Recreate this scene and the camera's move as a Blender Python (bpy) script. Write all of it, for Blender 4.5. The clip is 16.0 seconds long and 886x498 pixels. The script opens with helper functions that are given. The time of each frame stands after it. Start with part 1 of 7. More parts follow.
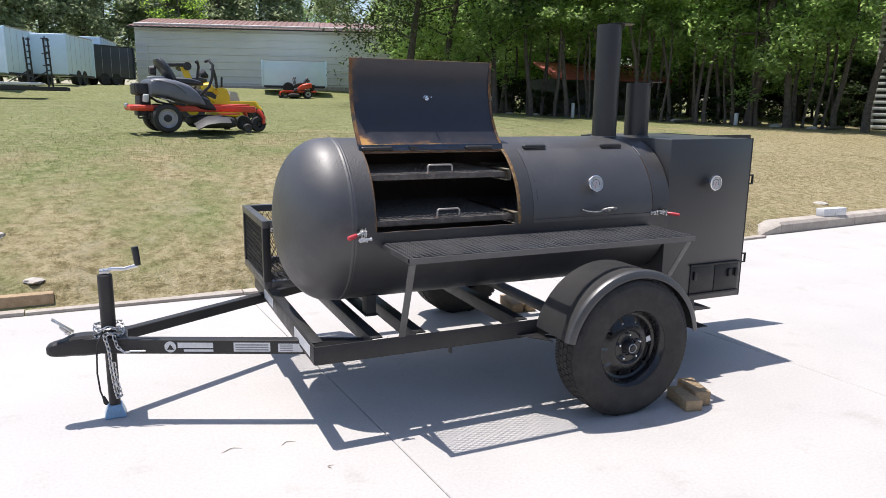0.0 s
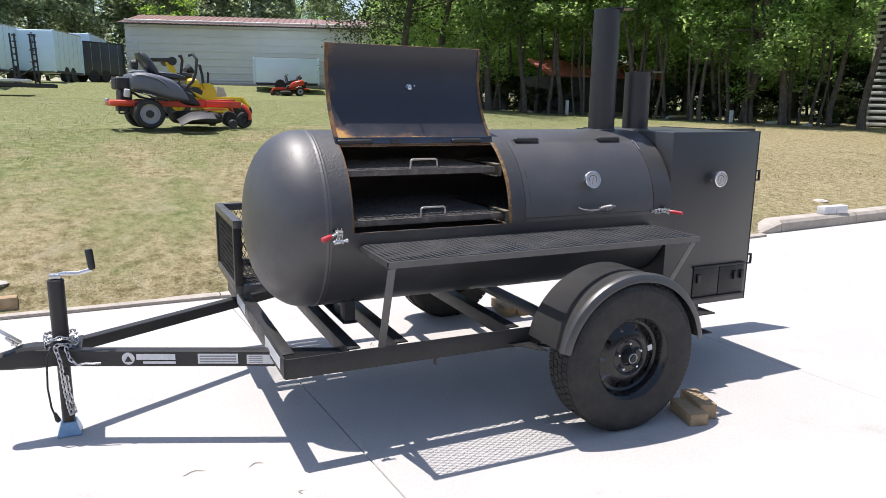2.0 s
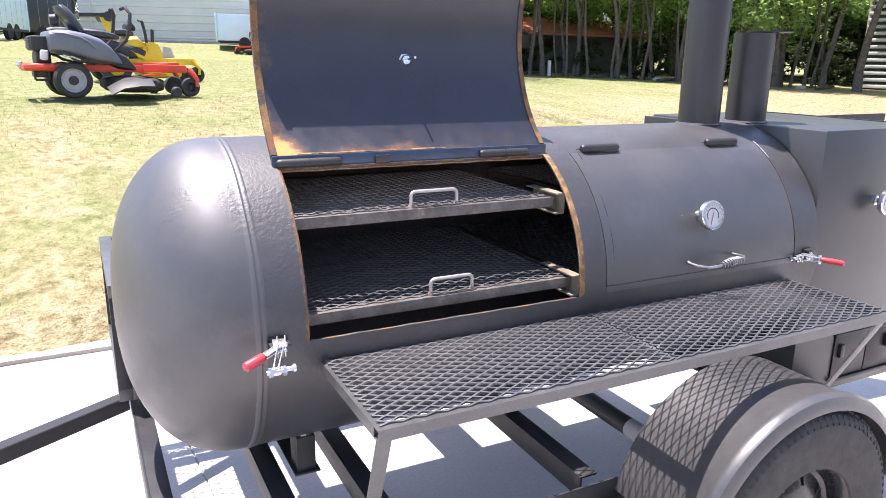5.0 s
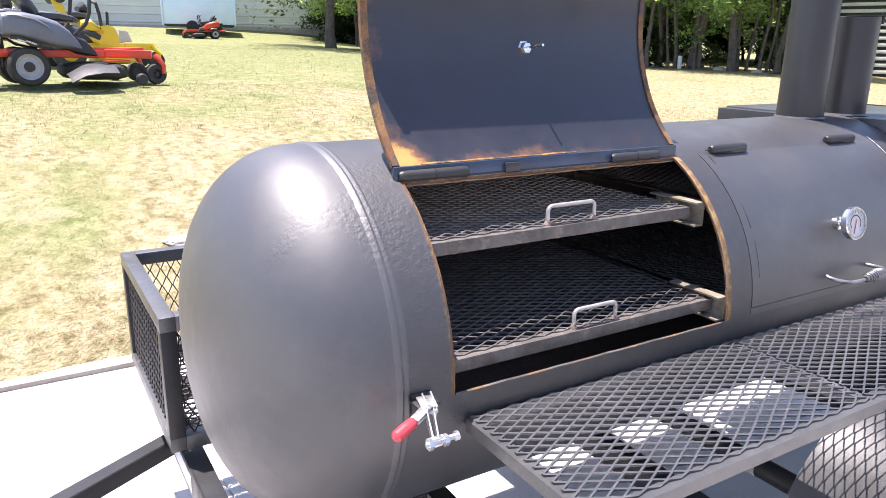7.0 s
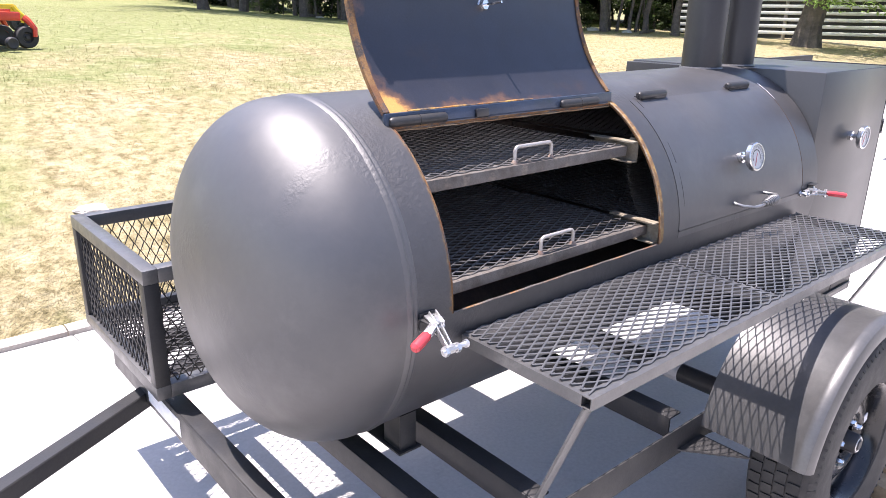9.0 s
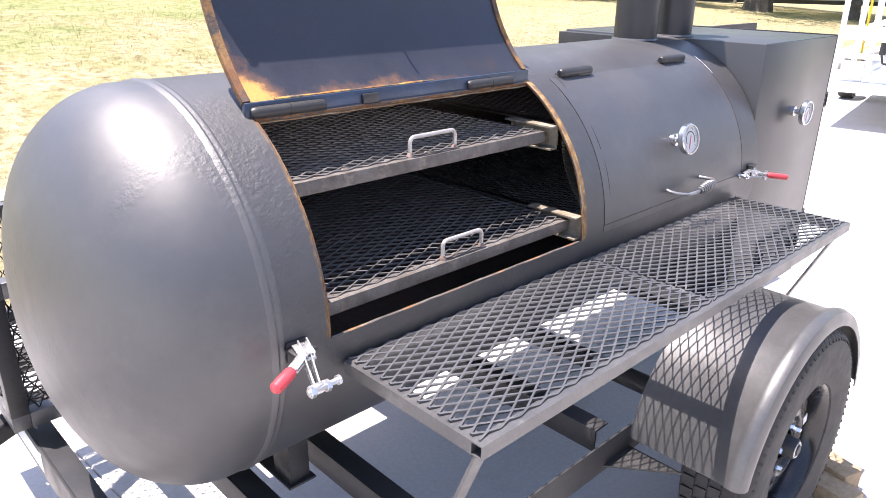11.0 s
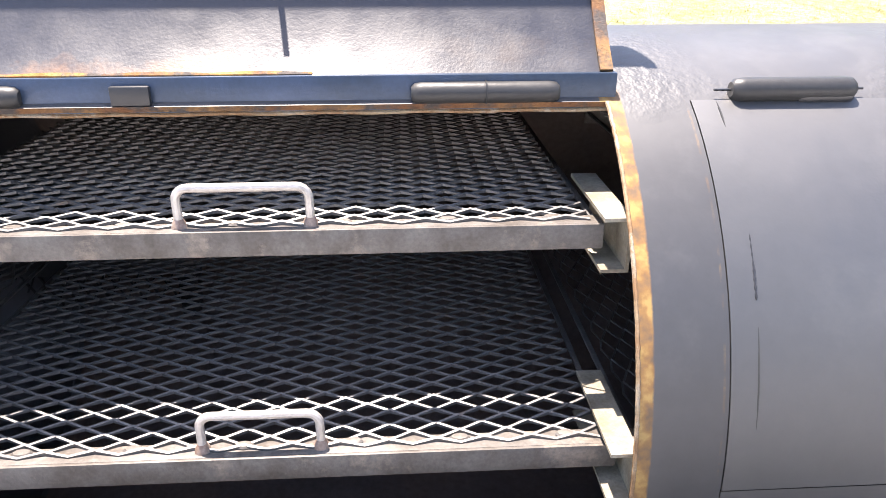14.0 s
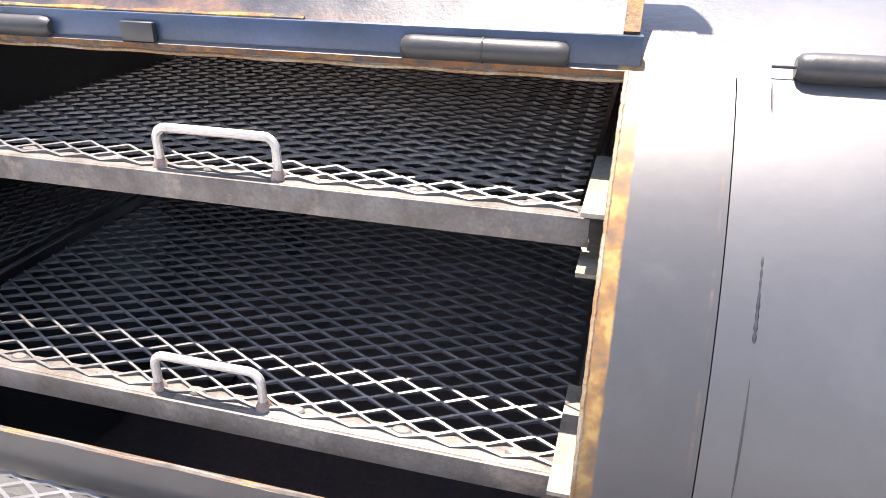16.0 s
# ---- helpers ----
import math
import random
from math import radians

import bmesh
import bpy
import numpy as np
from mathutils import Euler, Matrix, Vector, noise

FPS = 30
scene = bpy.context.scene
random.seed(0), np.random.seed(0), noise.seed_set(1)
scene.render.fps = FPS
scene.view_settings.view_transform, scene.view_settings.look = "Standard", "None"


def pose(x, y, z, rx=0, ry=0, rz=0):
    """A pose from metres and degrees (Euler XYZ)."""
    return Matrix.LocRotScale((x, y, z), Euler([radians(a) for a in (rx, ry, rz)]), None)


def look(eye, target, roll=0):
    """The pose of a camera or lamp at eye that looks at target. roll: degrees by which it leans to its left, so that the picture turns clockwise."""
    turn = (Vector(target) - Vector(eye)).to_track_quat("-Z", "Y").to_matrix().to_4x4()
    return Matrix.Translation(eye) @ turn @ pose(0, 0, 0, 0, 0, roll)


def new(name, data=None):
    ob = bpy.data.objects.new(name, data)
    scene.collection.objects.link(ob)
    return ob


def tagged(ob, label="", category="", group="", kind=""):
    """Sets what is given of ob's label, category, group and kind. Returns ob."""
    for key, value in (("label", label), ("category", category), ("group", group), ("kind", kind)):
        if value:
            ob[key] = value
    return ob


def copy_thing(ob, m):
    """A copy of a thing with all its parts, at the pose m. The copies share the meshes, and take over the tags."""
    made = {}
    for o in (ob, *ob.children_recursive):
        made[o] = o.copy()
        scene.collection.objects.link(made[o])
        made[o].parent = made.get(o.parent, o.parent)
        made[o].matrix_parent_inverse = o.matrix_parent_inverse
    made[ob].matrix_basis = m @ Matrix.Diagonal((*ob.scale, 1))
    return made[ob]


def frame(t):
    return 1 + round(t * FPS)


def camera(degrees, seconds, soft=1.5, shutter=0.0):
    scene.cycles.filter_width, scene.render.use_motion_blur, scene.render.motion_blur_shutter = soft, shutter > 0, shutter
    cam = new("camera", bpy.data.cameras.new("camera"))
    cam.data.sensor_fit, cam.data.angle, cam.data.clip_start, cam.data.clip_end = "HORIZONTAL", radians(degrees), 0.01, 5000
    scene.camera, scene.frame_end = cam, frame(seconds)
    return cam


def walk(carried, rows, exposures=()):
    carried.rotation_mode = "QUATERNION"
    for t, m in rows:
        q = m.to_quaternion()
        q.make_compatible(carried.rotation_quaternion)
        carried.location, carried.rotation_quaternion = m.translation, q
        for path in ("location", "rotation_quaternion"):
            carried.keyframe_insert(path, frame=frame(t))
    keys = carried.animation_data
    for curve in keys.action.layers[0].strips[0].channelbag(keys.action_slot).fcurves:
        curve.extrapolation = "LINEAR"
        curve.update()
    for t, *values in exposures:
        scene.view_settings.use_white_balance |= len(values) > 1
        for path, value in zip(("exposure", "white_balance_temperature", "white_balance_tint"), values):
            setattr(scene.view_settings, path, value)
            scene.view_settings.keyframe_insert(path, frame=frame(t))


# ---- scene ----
cam = camera(63.6, 16.0, soft=0.7)
PATH = [
    (0, (-1.82, -3.521, 1.5), (-1.011, -1.736, 1.102), 0.8),
    (0.5, (-1.797, -3.522, 1.492), (-0.984, -1.737, 1.103), 0.8),
    (1, (-1.766, -3.509, 1.485), (-0.954, -1.724, 1.095), 0.8),
    (1.5, (-1.721, -3.451, 1.48), (-0.903, -1.669, 1.088), 0.8),
    (2, (-1.663, -3.286, 1.461), (-0.84, -1.508, 1.058), 0.8),
    (2.5, (-1.555, -3.002, 1.487), (-0.727, -1.229, 1.073), 0.9),
    (3, (-1.33, -2.779, 1.484), (-0.497, -1.013, 1.052), 0.8),
    (3.2, (-1.237, -2.701, 1.51), (-0.405, -0.935, 1.076), 0.7),
    (5.3, (-1.156, -1.786, 1.525), (-0.273, -0.067, 1.012), 0.9),
    (5.5, (-1.146, -1.723, 1.512), (-0.267, 0.001, 1.006), 0.9),
    (6, (-1.214, -1.534, 1.509), (-0.319, 0.176, 0.986), 1.0),
    (6.5, (-1.289, -1.42, 1.512), (-0.338, 0.257, 0.978), 1.0),
    (7, (-1.39, -1.424, 1.528), (-0.397, 0.223, 0.981), 0.9),
    (7.5, (-1.53, -1.485, 1.516), (-0.46, 0.109, 0.957), 0.9),
    (8, (-1.638, -1.502, 1.513), (-0.463, 0.01, 0.934), 0.9),
    (8.2, (-1.656, -1.483, 1.509), (-0.458, 0.005, 0.919), 0.8),
    (10.3, (-1.673, -1.411, 1.525), (-0.375, -0.057, 0.83), 1.0),
    (10.5, (-1.615, -1.387, 1.506), (-0.298, -0.053, 0.809), 0.9),
    (11, (-1.397, -1.37, 1.522), (-0.102, -0.027, 0.802), 0.8),
    (11.5, (-1.112, -1.286, 1.51), (0.17, 0.058, 0.769), 0.8),
    (12, (-0.837, -1.26, 1.5), (0.358, 0.159, 0.753), 0.5),
    (12.5, (-0.639, -1.172, 1.49), (0.323, 0.404, 0.722), 0.8),
    (13, (-0.433, -1.027, 1.491), (0.371, 0.625, 0.702), 0.9),
    (13.5, (-0.284, -0.955, 1.447), (0.242, 0.804, 0.653), 0.3),
    (14, (-0.209, -0.951, 1.425), (-0.101, 0.885, 0.638), 0.0),
    (14.5, (-0.166, -0.964, 1.421), (-0.334, 0.858, 0.615), 0.0),
    (15, (-0.114, -0.967, 1.413), (-0.428, 0.826, 0.584), -0.1),
    (15.5, (-0.047, -0.904, 1.424), (-0.475, 0.856, 0.576), 0.1),
    (16, (0.026, -0.849, 1.404), (-0.464, 0.881, 0.526), 0.1),
]
EXPOSURES = [(t_, e_, 6500 if t_ < 11 else 7000, 14 if t_ < 2.5 else 17 if t_ < 4 or t_ > 11 else 22) for t_, e_ in ((0.0, 0.48), (2.0, 0.58), (3.0, 0.98), (5.5, 1.7), (8.0, 1.62), (10.5, 1.7), (12.0, 2.1), (14.0, 2.4), (16.0, 2.46))]
walk(cam, [(t, look(eye, target, roll)) for t, eye, target, roll in PATH], EXPOSURES)

# ---- sky and sun ----
SUN_FROM = Vector((-0.15, 0.21, 1.0)).normalized()
world = bpy.data.worlds.new("world")
scene.world = world
world.use_nodes = True
wt = world.node_tree
sky = wt.nodes.new("ShaderNodeTexSky")
sky.sky_type = "NISHITA"
sky.sun_disc = False
sky.sun_elevation = math.asin(SUN_FROM.z)
sky.sun_rotation = math.atan2(SUN_FROM.x, SUN_FROM.y)
wt.links.new(sky.outputs[0], wt.nodes["Background"].inputs["Color"])
wt.nodes["Background"].inputs["Strength"].default_value = 0.118
sun = new("sun", bpy.data.lights.new("sun", "SUN"))
sun.data.energy, sun.data.angle, sun.data.color = 4.3, radians(0.53), (1.0, 0.96, 0.9)
sun.matrix_world = look(SUN_FROM * 30, (0, 0, 0))


# ---- materials ----
def mat(name, base, rough=0.6, metal=0.0, other=None, scale=8.0, fine=120.0, mix=(0.35, 0.65), bump=0.15, depth=0.002, vary=0.12,
        spec=0.5, stain=None, stain_scale=3.0, stain_at=(0.58, 0.68), random=0.0, island=0.0, coat=0.0, coat_rough=0.12, ior=1.5, pits=0.0):
    """A surface with two scales of noise: a broad mix of two colours, fine grain in value, gloss and relief, and stains."""
    m = bpy.data.materials.new(name)
    m.use_nodes = True
    nt = m.node_tree
    bs = nt.nodes["Principled BSDF"]
    tc = nt.nodes.new("ShaderNodeTexCoord")
    geo = nt.nodes.new("ShaderNodeNewGeometry")

    def noisy(s, detail=4.0, rough_=0.6):
        n = nt.nodes.new("ShaderNodeTexNoise")
        n.inputs["Scale"].default_value, n.inputs["Detail"].default_value, n.inputs["Roughness"].default_value = s, detail, rough_
        nt.links.new(geo.outputs["Position"], n.inputs["Vector"])
        return n.outputs["Fac"]

    def ramp(fac, lo, hi):
        r = nt.nodes.new("ShaderNodeMapRange")
        r.inputs["From Min"].default_value, r.inputs["From Max"].default_value = lo, hi
        nt.links.new(fac, r.inputs["Value"])
        return r.outputs["Result"]

    def blend(fac, a, b):
        x = nt.nodes.new("ShaderNodeMix")
        x.data_type = "RGBA"
        nt.links.new(fac, x.inputs["Factor"])
        for sock, v in ((x.inputs["A"], a), (x.inputs["B"], b)):
            if isinstance(v, tuple):
                sock.default_value = (*v, 1)
            else:
                nt.links.new(v, sock)
        return x.outputs["Result"]

    col = blend(ramp(noisy(scale), *mix), base, other or tuple(c * (1 - vary * 1.6) for c in base))
    if stain:
        col = blend(ramp(noisy(stain_scale, 6.0, 0.7), *stain_at), col, stain)
    grain = noisy(fine, 3.0)
    hsv = nt.nodes.new("ShaderNodeHueSaturation")
    nt.links.new(col, hsv.inputs["Color"])
    val = nt.nodes.new("ShaderNodeMapRange")
    val.inputs["From Min"].default_value, val.inputs["From Max"].default_value = 0.25, 0.75
    val.inputs["To Min"].default_value, val.inputs["To Max"].default_value = 1 - vary, 1 + vary
    nt.links.new(grain, val.inputs["Value"])
    value = val.outputs["Result"]
    for amount, source in ((random, "obj"), (island, "isl")):
        if amount:
            src = nt.nodes.new("ShaderNodeObjectInfo").outputs["Random"] if source == "obj" else geo.outputs["Random Per Island"]
            r = nt.nodes.new("ShaderNodeMapRange")
            r.inputs["To Min"].default_value, r.inputs["To Max"].default_value = 1 - amount, 1 + amount
            nt.links.new(src, r.inputs["Value"])
            mul = nt.nodes.new("ShaderNodeMath")
            mul.operation = "MULTIPLY"
            nt.links.new(value, mul.inputs[0])
            nt.links.new(r.outputs["Result"], mul.inputs[1])
            value = mul.outputs[0]
    nt.links.new(value, hsv.inputs["Value"])
    nt.links.new(hsv.outputs["Color"], bs.inputs["Base Color"])
    rr = nt.nodes.new("ShaderNodeMapRange")
    rr.inputs["From Min"].default_value, rr.inputs["From Max"].default_value = 0.3, 0.7
    rr.inputs["To Min"].default_value, rr.inputs["To Max"].default_value = max(rough - 0.07, 0.02), min(rough + 0.09, 1)
    nt.links.new(noisy(scale * 2.3), rr.inputs["Value"])
    nt.links.new(rr.outputs["Result"], bs.inputs["Roughness"])
    bs.inputs["Metallic"].default_value = metal
    bs.inputs["Specular IOR Level"].default_value = spec
    bs.inputs["IOR"].default_value = ior
    if coat:
        bs.inputs["Coat Weight"].default_value, bs.inputs["Coat Roughness"].default_value = coat, coat_rough
    if bump:
        b = nt.nodes.new("ShaderNodeBump")
        b.inputs["Strength"].default_value, b.inputs["Distance"].default_value = bump, depth
        nt.links.new(grain, b.inputs["Height"])
        nt.links.new(b.outputs["Normal"], bs.inputs["Normal"])
        if pits:
            rough_patch = nt.nodes.new("ShaderNodeMath")
            rough_patch.operation = "MULTIPLY"
            nt.links.new(ramp(noisy(2.6, 3.0), 0.52, 0.64), rough_patch.inputs[0])
            nt.links.new(noisy(95.0, 2.0), rough_patch.inputs[1])
            b2 = nt.nodes.new("ShaderNodeBump")
            b2.inputs["Strength"].default_value, b2.inputs["Distance"].default_value = pits, 0.004
            nt.links.new(rough_patch.outputs[0], b2.inputs["Height"])
            nt.links.new(b.outputs["Normal"], b2.inputs["Normal"])
            nt.links.new(b2.outputs["Normal"], bs.inputs["Normal"])
    return m


M = {
    "paint": mat("satin_black_paint", (0.029, 0.0285, 0.0295), 0.53, spec=0.95, ior=1.5, coat=0.3, coat_rough=0.42, pits=0.7, other=(0.04, 0.039, 0.04), scale=2.2, fine=55, bump=0.1, depth=0.002, vary=0.1, stain=(0.066, 0.064, 0.063), stain_scale=4.2, stain_at=(0.56, 0.82)),
    "flat": mat("flat_black_paint", (0.024, 0.024, 0.025), 0.44, spec=0.35, ior=1.5, other=(0.033, 0.032, 0.031), scale=6, fine=150, vary=0.15, stain=(0.045, 0.043, 0.04), stain_scale=9, stain_at=(0.62, 0.8)),
    "box": mat("firebox_paint", (0.034, 0.033, 0.032), 0.38, spec=0.75, ior=1.5, other=(0.037, 0.036, 0.035), scale=0.8, fine=150, vary=0.08, bump=0.08),
    "rod": mat("grey_steel_rod", (0.44, 0.415, 0.39), 0.42, metal=0.5, other=(0.36, 0.33, 0.3), scale=40, fine=300, vary=0.1),
    "weld": mat("browned_weld", (0.2, 0.13, 0.1), 0.6, metal=0.3, other=(0.33, 0.26, 0.21), scale=60, fine=300, vary=0.2),
    "straw": mat("pale_dry_stalk", (0.3, 0.25, 0.19), 0.9, scale=30, fine=200),
    "soot": mat("sooty_steel", (0.095, 0.08, 0.075), 0.7, spec=0.35, other=(0.135, 0.1, 0.082), scale=6, fine=90, vary=0.2),
    "lid_in": mat("scaled_steel", (0.019, 0.0195, 0.026), 0.36, spec=0.62, ior=1.5, other=(0.016, 0.0162, 0.021), scale=9, fine=260, vary=0.2, bump=0.1, stain=(0.034, 0.022, 0.017), stain_scale=3.6, stain_at=(0.6, 0.75)),
    "rust": mat("rusty_edge", (0.24, 0.1, 0.03), 0.8, spec=0.3, other=(0.42, 0.25, 0.07), scale=11, mix=(0.42, 0.58), fine=300, vary=0.25, bump=0.5, stain=(0.09, 0.075, 0.065), stain_scale=15, stain_at=(0.48, 0.58)),
    "brown_rust": mat("brown_rusty_edge", (0.13, 0.06, 0.028), 0.8, spec=0.3, other=(0.2, 0.11, 0.045), scale=11, mix=(0.42, 0.58), fine=300, vary=0.25, bump=0.5, stain=(0.06, 0.05, 0.045), stain_scale=15, stain_at=(0.48, 0.58)),
    "bead": mat("ragged_cut_steel", (0.25, 0.19, 0.12), 0.7, spec=0.3, other=(0.19, 0.11, 0.055), scale=18, mix=(0.42, 0.58), fine=300, vary=0.25, bump=0.5, stain=(0.27, 0.22, 0.16), stain_scale=25, stain_at=(0.52, 0.6)),
    "raw": mat("bare_steel", (0.13, 0.118, 0.106), 0.5, spec=0.4, other=(0.075, 0.063, 0.053), scale=26, fine=250, vary=0.2, bump=0.25, stain=(0.19, 0.155, 0.125), stain_scale=20, stain_at=(0.54, 0.66)),
    "mesh": mat("rolled_steel_mesh", (0.13, 0.125, 0.12), 0.42, metal=0.3, other=(0.085, 0.081, 0.077), scale=20, fine=250, vary=0.2, bump=0.2, stain=(0.19, 0.13, 0.085), stain_scale=14, stain_at=(0.62, 0.78)),
    "rail": mat("rust_tinged_steel", (0.25, 0.225, 0.175), 0.6, spec=0.3, other=(0.16, 0.13, 0.09), scale=25, fine=250, vary=0.2, bump=0.3),
    # the sky's blue reflection is put into this steel's base colour
    "blue": mat("sky_tinted_steel", (0.042, 0.064, 0.11), 0.38, metal=0.35, other=(0.03, 0.045, 0.07), scale=12, fine=200, stain=(0.3, 0.15, 0.05), stain_scale=10, stain_at=(0.62, 0.75)),
    "zinc": mat("zinc_plate", (0.66, 0.66, 0.66), 0.3, metal=0.85, other=(0.5, 0.5, 0.5), scale=30, fine=300, vary=0.08),
    "rodsteel": mat("dull_steel_rod", (0.34, 0.335, 0.33), 0.35, metal=0.8, other=(0.24, 0.235, 0.23), scale=30, fine=300, vary=0.12),
    "zincblue": mat("zinc_plated_foot", (0.3, 0.48, 0.68), 0.35, metal=0.5, other=(0.25, 0.38, 0.52), scale=30, fine=300, vary=0.1),
    "chrome": mat("stainless", (0.7, 0.7, 0.7), 0.18, metal=0.95, scale=30, fine=300, vary=0.05, bump=0.03),
    "red": mat("red_vinyl", (0.52, 0.05, 0.06), 0.35, scale=40, fine=300, vary=0.06, bump=0.05),
    "dial": mat("dial_face", (0.5, 0.5, 0.49), 0.4, scale=30, fine=200, vary=0.04),
    "ink": mat("black_ink", (0.02, 0.02, 0.02), 0.5, scale=30, fine=200, vary=0.04),
    "rubber": mat("tyre_rubber", (0.022, 0.021, 0.02), 0.75, other=(0.035, 0.033, 0.03), scale=12, fine=160, vary=0.15, bump=0.3),
    "worn": mat("worn_black_paint", (0.05, 0.05, 0.05), 0.36, spec=0.9, other=(0.07, 0.069, 0.067), scale=9, fine=140, vary=0.18, stain=(0.13, 0.125, 0.12), stain_scale=12, stain_at=(0.58, 0.75)),
    "guard": mat("dusty_satin_black", (0.043, 0.043, 0.043), 0.36, spec=0.8, other=(0.055, 0.054, 0.053), scale=5, fine=90, vary=0.14, bump=0.12, stain=(0.066, 0.064, 0.062), stain_scale=6, stain_at=(0.56, 0.8)),
    "pipe": mat("black_pipe_paint", (0.013, 0.013, 0.015), 0.42, spec=0.6, other=(0.018, 0.018, 0.02), scale=6, fine=150, vary=0.15),
    "slatgap": mat("dark_gap", (0.07, 0.07, 0.065), 0.8, scale=4, fine=30),
    "gloss": mat("gloss_black_wheel", (0.012, 0.012, 0.013), 0.22, scale=15, fine=200, vary=0.1, bump=0.03),
    "label": mat("white_label", (0.7, 0.7, 0.7), 0.45, other=(0.6, 0.6, 0.6), scale=30, fine=150, vary=0.05),
    "grey_ink": mat("grey_ink", (0.25, 0.25, 0.26), 0.5, scale=30, fine=200, vary=0.06),
    "wood": mat("rough_lumber", (0.4, 0.29, 0.17), 0.8, other=(0.3, 0.21, 0.12), scale=14, fine=90, vary=0.18, bump=0.4),
    "concrete": mat("concrete", (0.475, 0.457, 0.435), 0.85, other=(0.435, 0.42, 0.405), scale=1.1, fine=70, vary=0.09, bump=0.25, depth=0.003, stain=(0.37, 0.35, 0.325), stain_scale=2.6, stain_at=(0.58, 0.76), random=0.04),
    "kerb": mat("kerb_concrete", (0.44, 0.4, 0.35), 0.9, other=(0.33, 0.29, 0.25), scale=5, fine=60, vary=0.15, bump=0.5, depth=0.006),
    "joint": mat("joint_filler", (0.4, 0.38, 0.35), 0.9, scale=10, fine=80),
    "white": mat("white_sheet", (0.68, 0.84, 0.95), 0.35, other=(0.63, 0.79, 0.9), scale=1.5, fine=40, vary=0.04, bump=0.05),
    "siding": mat("beige_siding", (0.62, 0.62, 0.59), 0.5, other=(0.58, 0.58, 0.55), scale=1.0, fine=20, vary=0.04, bump=0.05),
    "roof": mat("brown_roof", (0.26, 0.15, 0.13), 0.5, other=(0.22, 0.13, 0.115), scale=1, fine=20, vary=0.06),
    "darksheet": mat("dark_grey_sheet", (0.05, 0.055, 0.07), 0.35, scale=1, fine=20, vary=0.06, bump=0.03),
    "dark": mat("dark_metal", (0.025, 0.025, 0.027), 0.55, scale=8, fine=60, vary=0.12),
    "orange": mat("orange_enamel", (0.62, 0.06, 0.025), 0.35, scale=6, fine=60, vary=0.06, bump=0.03),
    "yellow": mat("yellow_enamel", (0.68, 0.45, 0.02), 0.35, scale=6, fine=60, vary=0.06, bump=0.03),
    "hood": mat("slate_plastic", (0.14, 0.15, 0.18), 0.45, spec=0.5, other=(0.12, 0.13, 0.155), scale=6, fine=90, vary=0.06),
    "seat": mat("black_vinyl", (0.035, 0.037, 0.042), 0.38, scale=8, fine=120, vary=0.1),
    "grey": mat("grey_wheel", (0.42, 0.42, 0.43), 0.5, scale=8, fine=90, vary=0.08),
    "alu": mat("mill_aluminium", (0.8, 0.8, 0.8), 0.35, metal=0.4, other=(0.72, 0.72, 0.73), scale=8, fine=90, vary=0.05),
    "bark": mat("bark", (0.13, 0.105, 0.085), 0.95, other=(0.07, 0.058, 0.048), scale=7, fine=25, vary=0.3, bump=0.8, depth=0.03),
    "leaf": mat("broad_leaf", (0.2, 0.27, 0.095), 0.5, other=(0.125, 0.18, 0.065), scale=0.7, fine=5, vary=0.15, bump=0, island=0.4),
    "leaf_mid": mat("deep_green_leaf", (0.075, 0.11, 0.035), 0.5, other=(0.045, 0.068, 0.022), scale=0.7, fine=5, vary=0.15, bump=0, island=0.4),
    # darker copy of the leaf green, with the undergrowth's shade in its colour
    "leaf_dark": mat("shade_tinted_leaf", (0.05, 0.075, 0.025), 0.6, other=(0.03, 0.05, 0.016), scale=0.7, fine=5, vary=0.15, bump=0, island=0.35),
    # sunlit look is put into this yellower leaf colour
    "leaf_light": mat("sun_tinted_leaf", (0.19, 0.28, 0.05), 0.5, other=(0.12, 0.19, 0.04), scale=0.7, fine=5, vary=0.15, bump=0, island=0.35),
    "needle": mat("cedar_leaf", (0.34, 0.39, 0.22), 0.6, other=(0.24, 0.3, 0.16), scale=0.6, fine=4, vary=0.15, bump=0, island=0.35),
    "stone": mat("pale_stone", (0.5, 0.47, 0.42), 0.9, other=(0.36, 0.33, 0.29), scale=6, fine=50, vary=0.15, bump=0.6, depth=0.01),
    "redroof": mat("faded_red_sheet", (0.42, 0.11, 0.09), 0.6, other=(0.33, 0.09, 0.07), scale=2, fine=30, vary=0.1),
}
for leaf in ("leaf", "leaf_mid", "leaf_light", "leaf_dark", "needle"):
    nt = M[leaf].node_tree
    bs = nt.nodes["Principled BSDF"]
    tr = nt.nodes.new("ShaderNodeBsdfTranslucent")
    mx = nt.nodes.new("ShaderNodeMixShader")
    mx.inputs["Fac"].default_value = 0.6
    # backlight is raised in the translucent colour, most for leaf and leaf_light
    glow_ = nt.nodes.new("ShaderNodeHueSaturation")
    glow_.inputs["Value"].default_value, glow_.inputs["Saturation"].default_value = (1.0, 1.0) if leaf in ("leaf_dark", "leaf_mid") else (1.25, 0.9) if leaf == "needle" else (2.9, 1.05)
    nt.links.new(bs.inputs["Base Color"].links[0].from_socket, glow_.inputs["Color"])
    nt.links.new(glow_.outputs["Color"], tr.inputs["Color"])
    nt.links.new(bs.outputs[0], mx.inputs[1])
    nt.links.new(tr.outputs[0], mx.inputs[2])
    nt.links.new(mx.outputs[0], nt.nodes["Material Output"].inputs["Surface"])

